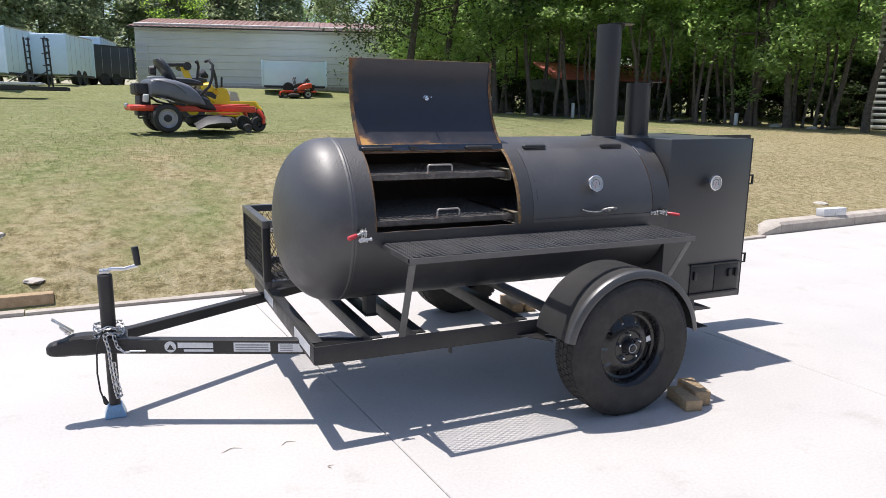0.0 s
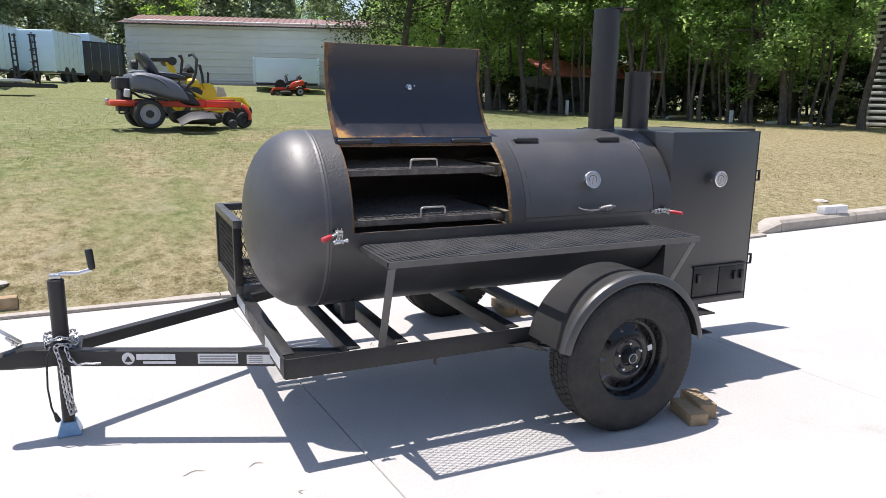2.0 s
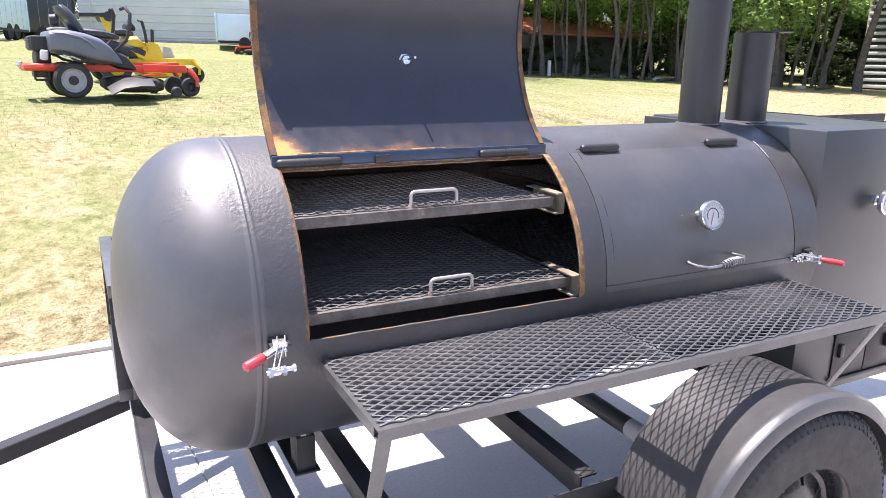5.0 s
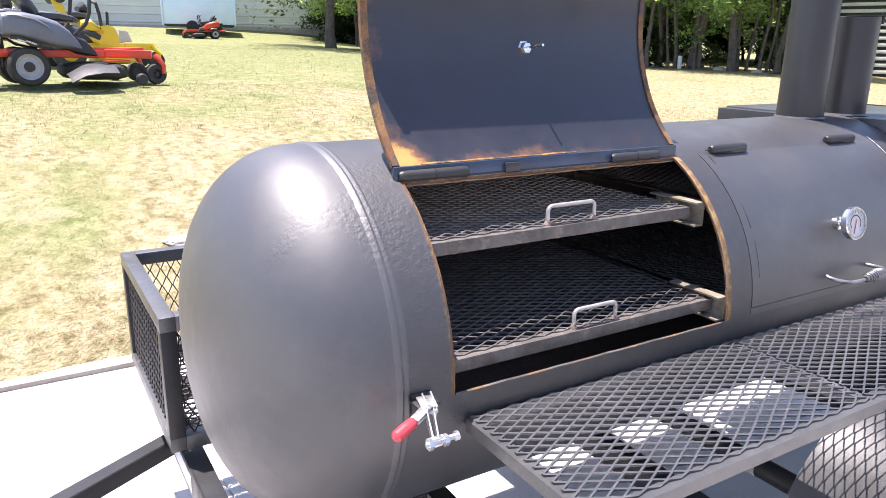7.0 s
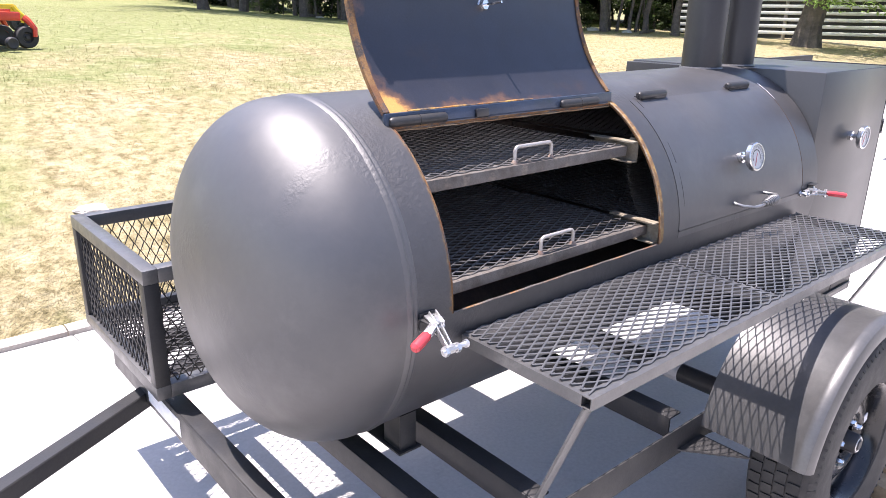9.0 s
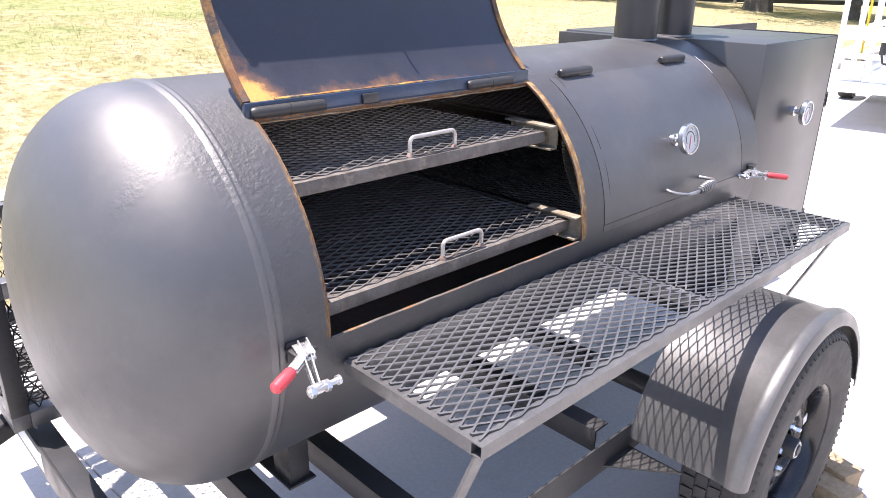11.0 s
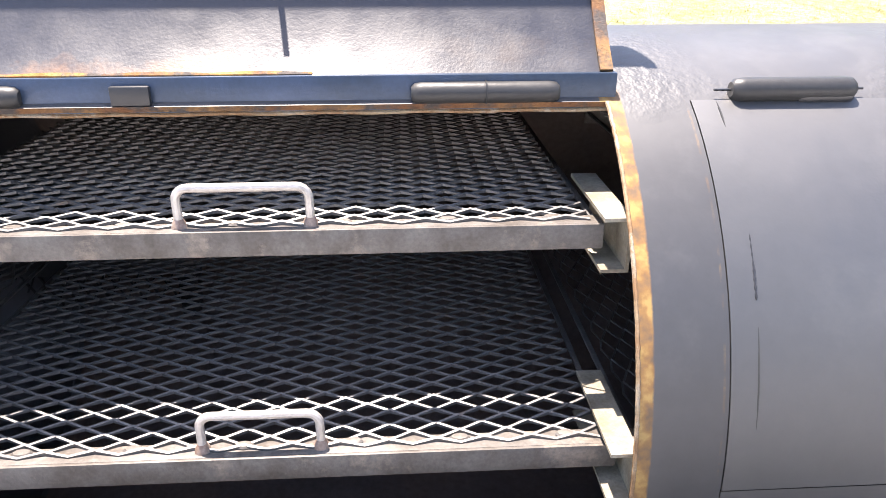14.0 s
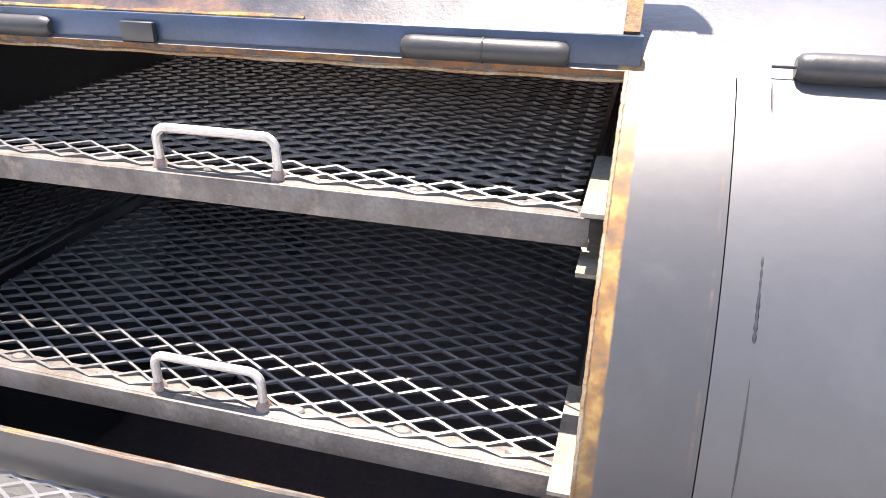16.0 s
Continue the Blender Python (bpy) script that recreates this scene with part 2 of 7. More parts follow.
# rust creeps in from the lid's end and its hinge edge
nt = M["lid_in"].node_tree
hsv = next(n for n in nt.nodes if n.bl_idname == "ShaderNodeHueSaturation")
before = hsv.inputs["Color"].links[0].from_socket
geo = nt.nodes.new("ShaderNodeNewGeometry")
sep = nt.nodes.new("ShaderNodeSeparateXYZ")
nt.links.new(geo.outputs["Position"], sep.inputs[0])
amounts = []
for axis, lo, hi in (("X", -0.68, -0.775), ("Z", 1.352, 1.302), ("X", 0.002, 0.014), ("X", -0.32, -0.12)):
    r = nt.nodes.new("ShaderNodeMapRange")
    r.inputs["From Min"].default_value, r.inputs["From Max"].default_value = lo, hi
    r.inputs["To Max"].default_value = 0.38 if axis == "Z" else -0.28 if hi == -0.12 else 0.42
    nt.links.new(sep.outputs[axis], r.inputs["Value"])
    amounts.append(r.outputs["Result"])
total = nt.nodes.new("ShaderNodeTexNoise")
total.inputs["Scale"].default_value, total.inputs["Detail"].default_value, total.inputs["Roughness"].default_value = 7.0, 6.0, 0.7
nt.links.new(geo.outputs["Position"], total.inputs["Vector"])
total = total.outputs["Fac"]
for amount in amounts:
    plus = nt.nodes.new("ShaderNodeMath")
    nt.links.new(total, plus.inputs[0])
    nt.links.new(amount, plus.inputs[1])
    total = plus.outputs[0]
for lo, hi, colour in ((0.72, 0.92, (0.13, 0.065, 0.032)), (0.88, 1.0, (0.46, 0.24, 0.06))):
    r = nt.nodes.new("ShaderNodeMapRange")
    r.inputs["From Min"].default_value, r.inputs["From Max"].default_value = lo, hi
    nt.links.new(total, r.inputs["Value"])
    mx = nt.nodes.new("ShaderNodeMix")
    mx.data_type = "RGBA"
    nt.links.new(r.outputs["Result"], mx.inputs["Factor"])
    nt.links.new(before, mx.inputs["A"])
    mx.inputs["B"].default_value = (*colour, 1)
    before = mx.outputs["Result"]
nt.links.new(before, hsv.inputs["Color"])


# the barrel's paint is burnt to rust beside the mouth's edges and along the door's crack
M["door"] = M["paint"].copy()
M["door"].name = "door_paint"
for n in M["door"].node_tree.nodes:
    if n.bl_idname == "ShaderNodeBump" and n.inputs["Distance"].default_value > 0.003:
        n.inputs["Strength"].default_value = 0.08
M["barrel"] = M["paint"].copy()
M["barrel"].name = "barrel_paint"
nt = M["barrel"].node_tree
hsv = next(n for n in nt.nodes if n.bl_idname == "ShaderNodeHueSaturation")
before = hsv.inputs["Color"].links[0].from_socket
geo = nt.nodes.new("ShaderNodeNewGeometry")
sep = nt.nodes.new("ShaderNodeSeparateXYZ")
nt.links.new(geo.outputs["Position"], sep.inputs[0])


def math_node(kind, a_, b_):
    n = nt.nodes.new("ShaderNodeMath")
    n.operation = kind
    for sock, v in zip(n.inputs, (a_, b_)):
        if isinstance(v, (int, float)):
            sock.default_value = v
        else:
            nt.links.new(v, sock)
    return n.outputs[0]


def span(value, a_, b_, top=1.0):
    r = nt.nodes.new("ShaderNodeMapRange")
    r.inputs["From Min"].default_value, r.inputs["From Max"].default_value, r.inputs["To Max"].default_value = a_, b_, top
    nt.links.new(value, r.inputs["Value"])
    return r.outputs["Result"]


blot = nt.nodes.new("ShaderNodeTexNoise")
blot.inputs["Scale"].default_value, blot.inputs["Detail"].default_value, blot.inputs["Roughness"].default_value = 42.0, 6.0, 0.7
nt.links.new(geo.outputs["Position"], blot.inputs["Vector"])
x_, z_ = sep.outputs["X"], sep.outputs["Z"]
right = math_node("MULTIPLY", span(x_, 0.028, 0.021), span(x_, 0.0, 0.002))
left = math_node("MULTIPLY", span(x_, -0.772, -0.753, 0.55), span(x_, -0.744, -0.748))
crack = math_node("MULTIPLY", span(x_, 0.088, 0.092), 0.42)
crack = math_node("MULTIPLY", crack, span(x_, 0.097, 0.094))
edge = math_node("MULTIPLY", math_node("ADD", math_node("ADD", right, left), crack), math_node("MULTIPLY", span(z_, 0.90, 0.92), span(z_, 1.287, 1.277)))
lip = math_node("MULTIPLY", math_node("MULTIPLY", span(z_, 0.895, 0.918), span(z_, 0.925, 0.922)), math_node("MULTIPLY", span(x_, -0.765, -0.755), span(x_, 0.02, 0.01)))
lip = math_node("MULTIPLY", lip, math_node("LESS_THAN", sep.outputs["Y"], 0.0))
amount = math_node("MULTIPLY", math_node("ADD", edge, math_node("MULTIPLY", lip, 0.4)), math_node("ADD", blot.outputs["Fac"], 0.35))
tone = nt.nodes.new("ShaderNodeTexNoise")
tone.inputs["Scale"].default_value, tone.inputs["Detail"].default_value = 60.0, 5.0
nt.links.new(geo.outputs["Position"], tone.inputs["Vector"])
hue = nt.nodes.new("ShaderNodeValToRGB")
hue.color_ramp.elements.new(0.52)
for e, (pos, c_) in zip(hue.color_ramp.elements, ((0.36, (0.12, 0.08, 0.05)), (0.52, (0.21, 0.115, 0.045)), (0.64, (0.3, 0.19, 0.068)))):
    e.position, e.color = pos, (*c_, 1)
nt.links.new(tone.outputs["Fac"], hue.inputs["Fac"])
mx = nt.nodes.new("ShaderNodeMix")
mx.data_type = "RGBA"
rusted = span(amount, 0.34, 0.62)
nt.links.new(rusted, mx.inputs["Factor"])
nt.links.new(math_node("SUBTRACT", 0.6, math_node("MULTIPLY", rusted, 0.5)), nt.nodes["Principled BSDF"].inputs["Specular IOR Level"])
nt.links.new(before, mx.inputs["A"])
nt.links.new(hue.outputs["Color"], mx.inputs["B"])
nt.links.new(mx.outputs["Result"], hsv.inputs["Color"])


# ---- building blocks ----
ORIGIN = {}


def thing(name, at, label, category, group="", kind=""):
    ob = new(name)
    ob.empty_display_size = 0.1
    ob.location = at
    ORIGIN[ob] = Vector(at)
    return tagged(ob, label, category, group, kind)


def part(name, bm, material, parent, label="", smooth=35):
    """Links a bmesh, given in world places, as one mesh under a thing or a part."""
    me = bpy.data.meshes.new(name)
    at = ORIGIN[parent]
    bmesh.ops.translate(bm, vec=-at, verts=bm.verts)
    if smooth:
        for f in bm.faces:
            f.smooth = True
        for e in bm.edges:
            e.smooth = len(e.link_faces) == 2 and e.calc_face_angle(0.0) < radians(smooth)
    bm.to_mesh(me)
    bm.free()
    for m in material if isinstance(material, (list, tuple)) else (material,):
        me.materials.append(m)
    ob = new(name, me)
    ob.parent = parent
    ORIGIN[ob] = at
    return tagged(ob, label)


def solo(name, bm, material, at, label, category, group="", kind=""):
    """A thing that is one mesh."""
    bmesh.ops.translate(bm, vec=-Vector(at), verts=bm.verts)
    me = bpy.data.meshes.new(name)
    for f in bm.faces:
        f.smooth = True
    for e in bm.edges:
        e.smooth = len(e.link_faces) == 2 and e.calc_face_angle(0.0) < radians(35)
    bm.to_mesh(me)
    bm.free()
    me.materials.append(material)
    ob = new(name, me)
    ob.location = at
    ORIGIN[ob] = Vector(at)
    return tagged(ob, label, category, group, kind)


def box(bm, lo, hi, bevel=0.0, m=None):
    """A box between two corners, bevelled; m turns it about the world's origin."""
    c = [(a + b) / 2 for a, b in zip(lo, hi)]
    s = [abs(b - a) for a, b in zip(lo, hi)]
    got = bmesh.ops.create_cube(bm, size=1.0, matrix=Matrix.Translation(c) @ Matrix.Diagonal((*s, 1)))["verts"]
    if bevel:
        edges = list({e for v in got for e in v.link_edges})
        got = list({v for f in bmesh.ops.bevel(bm, geom=edges, offset=bevel, segments=2, affect="EDGES", profile=0.5)["faces"] for v in f.verts} | {v for v in got if v.is_valid})
    if m is not None:
        bmesh.ops.transform(bm, matrix=m, verts=got)
    return bm


def beam(bm, a, b, w, h, up=(0, 0, 1), bevel=0.004):
    """A bar of section w (across) by h (along up) from a to b."""
    a, b = Vector(a), Vector(b)
    d = (b - a).normalized()
    side = d.cross(Vector(up)).normalized()
    top = side.cross(d)
    m = Matrix((side, d, top)).transposed().to_4x4()
    m.translation = (a + b) / 2
    return box(bm, (-w / 2, -(b - a).length / 2, -h / 2), (w / 2, (b - a).length / 2, h / 2), bevel, m)


def rod(bm, pts, r, seg=10, closed=False):
    """A round bar along points; r may be a list."""
    pts = [Vector(p) for p in pts]
    rings, n = [], len(pts)
    last = None
    for i, p in enumerate(pts):
        if closed:
            d = (pts[(i + 1) % n] - pts[i - 1]).normalized()
        else:
            d = (pts[min(i + 1, n - 1)] - pts[max(i - 1, 0)]).normalized()
        if last is None:
            u = d.orthogonal().normalized()
        else:
            u = (last - d * last.dot(d)).normalized()
        last = u
        w = d.cross(u)
        rr = r[i] if isinstance(r, (list, tuple)) else r
        rings.append([bm.verts.new(p + rr * (math.cos(a) * u + math.sin(a) * w)) for a in (2 * math.pi * k / seg for k in range(seg))])
    pairs = list(zip(rings, rings[1:])) + ([(rings[-1], rings[0])] if closed else [])
    for A, B in pairs:
        for k in range(seg):
            bm.faces.new((A[k], A[(k + 1) % seg], B[(k + 1) % seg], B[k]))
    if not closed:
        bm.faces.new(rings[0][::-1])
        bm.faces.new(rings[-1])
    return bm


def lathe(bm, profile, m, seg=48, a0=0.0, a1=360.0, slot=0):
    """Turns a profile of (radius, height) about the z axis of m."""
    full = abs(a1 - a0) >= 360
    steps = seg if full else seg + 1
    rings = []
    for k in range(steps):
        a = radians(a0 + (a1 - a0) * k / seg)
        rings.append([bm.verts.new(m @ Vector((r * math.cos(a), r * math.sin(a), h))) for r, h in profile])
    for k in range(seg):
        A, B = rings[k], rings[(k + 1) % steps]
        for i in range(len(profile) - 1):
            if profile[i][0] < 1e-6 and profile[i + 1][0] < 1e-6:
                continue
            vs = [A[i], B[i], B[i + 1], A[i + 1]]
            f = bm.faces.new(vs)
            f.material_index = slot
    bmesh.ops.remove_doubles(bm, verts=[v for ring in rings for v in ring], dist=1e-5)
    return bm


def along(p, d):
    """A pose at p whose z axis points along d."""
    m = Vector(d).to_track_quat("Z", "Y").to_matrix().to_4x4()
    m.translation = Vector(p)
    return m


def plate(bm, pts, thick, axis):
    """A flat plate: an outline of points pushed by thick along axis."""
    a = [bm.verts.new(p) for p in pts]
    b = [bm.verts.new(Vector(p) + Vector(axis) * thick) for p in pts]
    bm.faces.new(a)
    bm.faces.new(b[::-1])
    for i in range(len(a)):
        j = (i + 1) % len(a)
        bm.faces.new((a[i], b[i], b[j], a[j]))
    bmesh.ops.recalc_face_normals(bm, faces=bm.faces)
    return bm


def expanded(bm, corner, u, v, length, width, lwd=0.048, swd=0.0245, strand=0.0036, thick=0.003):
    """Expanded metal: zigzag strands that touch at the knuckles, over a panel from corner along u and v."""
    corner, u, v = Vector(corner), Vector(u).normalized(), Vector(v).normalized()
    n = u.cross(v)
    cols = max(2, round(length / (lwd / 2)))
    rows = max(2, round(width / (swd / 2)))
    dx, dy = length / cols, width / rows
    for j in range(rows + 1):
        prev = None
        for i in range(cols + 1):
            s = 1 if (i + j) % 2 else -1
            y = min(max(j * dy + s * (dy / 2 - strand * 0.32), 0.0), width)
            p = corner + u * (i * dx) + v * y
            half, lift = v * strand / 2, n * (thick / 2 + s * 0.0012)
            ring = [bm.verts.new(p - half - n * thick / 2), bm.verts.new(p + half - n * thick / 2 + n * 0.0015), bm.verts.new(p + half + lift + n * 0.001), bm.verts.new(p - half + lift)]
            if prev:
                for k in range(4):
                    bm.faces.new((prev[k], prev[(k + 1) % 4], ring[(k + 1) % 4], ring[k]))
            prev = ring
    bmesh.ops.recalc_face_normals(bm, faces=bm.faces)
    return bm


B = bmesh.new

# ---- the barbecue trailer ----
R, ZC, WALL = 0.411, 0.915, 0.007
X_SEAM, X_END = -0.855, 0.988
OPEN_X, DOOR_X = (-0.75, 0.009), (0.099, 0.865)
PHI0, PHI1 = -1.2, 60.0
MID = 0.085
trailer = thing("smoker_trailer", (0, 0, 0), "black steel barbecue smoker trailer with one lid open, on concrete", "smoker trailer")


def skin(x, phi, r=R):
    """A place on the tank: phi is the angle up from the side that faces the shelf."""
    a = radians(phi)
    return Vector((x, -r * math.cos(a), ZC + r * math.sin(a)))


def shell(xs, phis, holes, r_out, r_in, slots=(0, 1, 2)):
    """A curved sheet with thickness over a grid, with the cells for which holes() holds left out."""
    bm = B()
    grid = {}

    def vert(i, j, k):
        jj = j % (len(phis) - 1) if abs(phis[-1] - phis[0] - 360) < 1e-6 else j
        if (i, jj, k) not in grid:
            grid[i, jj, k] = bm.verts.new(skin(xs[i], phis[jj], (r_out, r_in)[k]))
        return grid[i, jj, k]

    ring = abs(phis[-1] - phis[0] - 360) < 1e-6
    cells = {(i, j) for i in range(len(xs) - 1) for j in range(len(phis) - 1) if not holes((xs[i] + xs[i + 1]) / 2, (phis[j] + phis[j + 1]) / 2)}
    for i, j in cells:
        f = bm.faces.new((vert(i, j, 0), vert(i + 1, j, 0), vert(i + 1, j + 1, 0), vert(i, j + 1, 0)))
        f.material_index = slots[0]
        f = bm.faces.new((vert(i, j + 1, 1), vert(i + 1, j + 1, 1), vert(i + 1, j, 1), vert(i, j, 1)))
        f.material_index = slots[1]
        for di, dj, a, b in ((-1, 0, (i, j), (i, j + 1)), (1, 0, (i + 1, j + 1), (i + 1, j)), (0, -1, (i + 1, j), (i, j)), (0, 1, (i, j + 1), (i + 1, j + 1))):
            nj = (j + dj) % (len(phis) - 1) if ring else j + dj
            if (i + di, nj) not in cells:
                f = bm.faces.new((vert(*a, 0), vert(*b, 0), vert(*b, 1), vert(*a, 1)))
                f.material_index = slots[2]
    bmesh.ops.recalc_face_normals(bm, faces=bm.faces)
    return bm


def steps(marks, most):
    """Marks with even steps of at most that size between them."""
    out = [marks[0]]
    for a, b in zip(marks, marks[1:]):
        n = max(1, math.ceil((b - a) / most - 1e-6))
        out += [a + (b - a) * k / n for k in range(1, n + 1)]
    return out


GAP, GAP_R = 0.0009, 0.0055
xs = steps([X_SEAM, OPEN_X[0], OPEN_X[1], DOOR_X[0] - GAP, DOOR_X[1] + GAP_R, X_END], 0.07)
phis = steps([-180 + PHI0, PHI0, PHI1, 180 + PHI0], 4.0)


def in_hole(x, p):
    return PHI0 < p < PHI1 and (OPEN_X[0] < x < OPEN_X[1] or DOOR_X[0] - GAP < x < DOOR_X[1] + GAP_R)


bm = shell(xs, phis, in_hole, R, R - WALL)
tank = part("tank", bm, [M["barrel"], M["soot"], M["brown_rust"]], trailer, "satin black tank barrel with rust along the cut edges")
# domed front head
bm = B()
prof = []
for k in range(19):
    a = math.pi / 2 * k / 18
    prof.append((R * math.cos(a) ** 0.82 if k < 18 else 0.0, 0.035 + 0.245 * math.sin(a) if k else 0.0))
lathe(bm, [(R, 0.0), (R, 0.035)] + prof[1:], along((X_SEAM, 0, ZC), (-1, 0, 0)), 72)
bmesh.ops.recalc_face_normals(bm, faces=bm.faces)
head = part("tank_head", bm, M["paint"], trailer, "domed black tank end")
bm = B()
lathe(bm, [(R - 0.001, -0.016), (R + 0.001, -0.012), (R + 0.003, -0.007), (R + 0.0033, -0.003), (R + 0.001, 0.0005), (R + 0.0008, 0.003), (R + 0.002, 0.007), (R + 0.0014, 0.012), (R - 0.001, 0.016)], along((X_SEAM, 0, ZC), (1, 0, 0)), 96)
for v in bm.verts:
    v.co += Vector((0.002 * noise.noise(v.co * 6.0), 0, 0))
bmesh.ops.recalc_face_normals(bm, faces=bm.faces)
part("weld_seam", bm, M["paint"], tank)
# rim strips along the cut edges of the open mouth
for x in OPEN_X:
    bm = B()
    s = 1 if x > 0 else -1
    pts, rr = [], []
    for k in range(121):
        p = PHI0 + (PHI1 - PHI0) * k / 120
        wob = noise.noise(Vector((p * 0.9, x * 9, 3.0)))
        pts.append(skin(x + s * (0.0003 + 0.0008 * wob), p, R - 0.0008))
        rr.append(0.0022 + 0.0005 * noise.noise(Vector((p * 2.3, x, 8.0))))
    rod(bm, pts, rr, 6)
    part("cut_edge_bead", bm, M["bead"] if x > 0 else M["brown_rust"], tank, "ragged rust-streaked cut edge")
bm = B()
rod(bm, [skin(x, PHI0 - 0.2, R - 0.003) + Vector((0, 0.0, 0.0012 * math.sin(x * 47))) for x in np.linspace(-0.745, 0.004, 60)], 0.003, 6)
part("lower_lip", bm, M["raw"], tank)
# bar at the top of the mouth that the lid is hinged on
bm = B()
box(bm, (-0.765, -0.199, 1.262), (0.02, -0.187, 1.3), 0.002)
part("hinge_bar", bm, M["blue"], trailer, "steel hinge bar with the sky's blue reflection in its colour")
bm = B()
rod(bm, [(x, -0.198, 1.2615 + 0.0006 * math.sin(x * 60)) for x in np.linspace(-0.76, 0.012, 50)], 0.0026, 6)
part("rusty_edge", bm, M["bead"], trailer)


def capsule(bm, x0, x1, y, z, r):
    rod(bm, [(x0, y, z), (x0 + r * 0.3, y, z), (x0 + r, y, z), (x1 - r, y, z), (x1 - r * 0.3, y, z), (x1, y, z)], [r * 0.62, r * 0.9, r, r, r * 0.9, r * 0.62], 16)


for cx, half, y, z in ((-0.675, 0.081, -0.2, 1.281), (-0.12, 0.078, -0.2, 1.281)):
    bm = B()
    capsule(bm, cx - half, cx + half, y, z, 0.0115)
    rod(bm, [(cx, y + 0.0117 * math.cos(q), z + 0.0117 * math.sin(q)) for q in (2 * math.pi * k / 14 for k in range(14))], 0.0012, 4, closed=True)
    part("hinge", bm, M["flat"], trailer, "black barrel hinge")
bm = B()
box(bm, (-0.504, -0.207, 1.272), (-0.464, -0.1995, 1.292), 0.002)
part("stop_block", bm, M["pipe"], trailer)

# open lid: an arc of the tank turned up about the hinge, with side flanges
LID_X = (-0.766, 0.016)
c0, c1 = Vector((0, -0.192, 1.3)), Vector((0, -0.062, 1.715))
chord = c1 - c0
bow = Vector((0, chord.z, -chord.y)).normalized()
n_arc, half_arc = 18, 31.0
r_arc = chord.length / 2 / math.sin(radians(half_arc))


def lid_at(s, off=0.0):
    a = radians(-half_arc + 2 * half_arc * s)
    mid = (c0 + c1) / 2
    along_c = chord.normalized()
    sag = r_arc * (math.cos(a) - math.cos(radians(half_arc)))
    nrm = (bow * math.cos(a) + along_c * math.sin(a))
    return mid + along_c * (r_arc * math.sin(a)) + bow * sag + nrm * off


bm = B()
lx = steps(list(LID_X), 0.06)
for off, slot in ((0.0, 0), (0.007, 1)):
    g = [[bm.verts.new((x, *lid_at(k / n_arc, off).yz)) for k in range(n_arc + 1)] for x in lx]
    for i in range(len(lx) - 1):
        for k in range(n_arc):
            f = bm.faces.new((g[i][k], g[i + 1][k], g[i + 1][k + 1], g[i][k + 1]))
            f.material_index = slot
    if slot == 0:
        g0 = g
for i in range(len(lx) - 1):
    for k in (0, n_arc):
        bm.faces.new((g0[i][k], g0[i + 1][k], g[i + 1][k], g[i][k])).material_index = 2
for i in (0, len(lx) - 1):
    for k in range(n_arc):
        bm.faces.new((g0[i][k], g0[i][k + 1], g[i][k + 1], g[i][k])).material_index = 2
bmesh.ops.recalc_face_normals(bm, faces=bm.faces)
lid = part("open_lid", bm, [M["lid_in"], M["paint"], M["brown_rust"]], trailer, "open curved lid with heat-scaled, rust-stained inside")
for x0, x1 in ((LID_X[0], LID_X[0] + 0.016), (LID_X[1] - 0.014, LID_X[1])):
    bm = B()
    for k in range(n_arc):
        q = [(x, *lid_at(s, off).yz) for s in (k / n_arc, (k + 1) / n_arc) for off in (-0.0035, -0.0005) for x in (x0, x1)]
        v = [bm.verts.new(p) for p in q]
        for f in ((0, 1, 5, 4), (2, 6, 7, 3), (0, 4, 6, 2), (1, 3, 7, 5)):
            bm.faces.new([v[i] for i in f])
    bmesh.ops.remove_doubles(bm, verts=bm.verts, dist=1e-5)
    bmesh.ops.recalc_face_normals(bm, faces=bm.faces)
    part("edge_flange", bm, M["brown_rust"], lid, "rusty flange strip")
bm = B()
rod(bm, [(x, *lid_at(0.0, -0.001).yz) for x in np.linspace(-0.7, -0.3, 30)], [0.002 + 0.002 * abs(math.sin(x * 31)) for x in np.linspace(-0.7, -0.3, 30)], 6)
part("rust_bead", bm, M["rust"], lid)
# thermometer probe and nut that come through the lid
pn = lid_at(0.58)
nrm = Vector((0, -1.0, 0.12)).normalized()
bm = B()
lathe(bm, [(0.0, 0.014), (0.012, 0.014), (0.014, 0.011), (0.014, 0.0), (0.018, 0.0), (0.018, -0.002)], along((-0.36, *pn.yz), nrm), 6)
rod(bm, [Vector((-0.36, *pn.yz)) + nrm * d for d in (0.01, 0.03, 0.05, 0.07)], 0.0032, 8)
part("probe", bm, M["chrome"], lid, "stainless thermometer probe and nut")
bm = B()
lathe(bm, [(0.0, 0.03), (0.042, 0.03), (0.044, 0.026), (0.044, 0.016), (0.02, 0.012), (0.01, 0.0)], along((-0.36, *lid_at(0.58, 0.007).yz), -nrm), 28)
part("dial_gauge", bm, M["chrome"], lid, "round dial gauge on the outside of the lid")
bm = B()
h = [Vector((x, *lid_at(s, o).yz)) for x, s, o in ((-0.47, 0.93, 0.007), (-0.47, 0.93, 0.05), (-0.41, 0.93, 0.06), (-0.33, 0.93, 0.06), (-0.27, 0.93, 0.05), (-0.27, 0.93, 0.007))]
rod(bm, h, 0.006, 8)
part("lid_handle", bm, M["zinc"], lid, "bent steel rod handle")

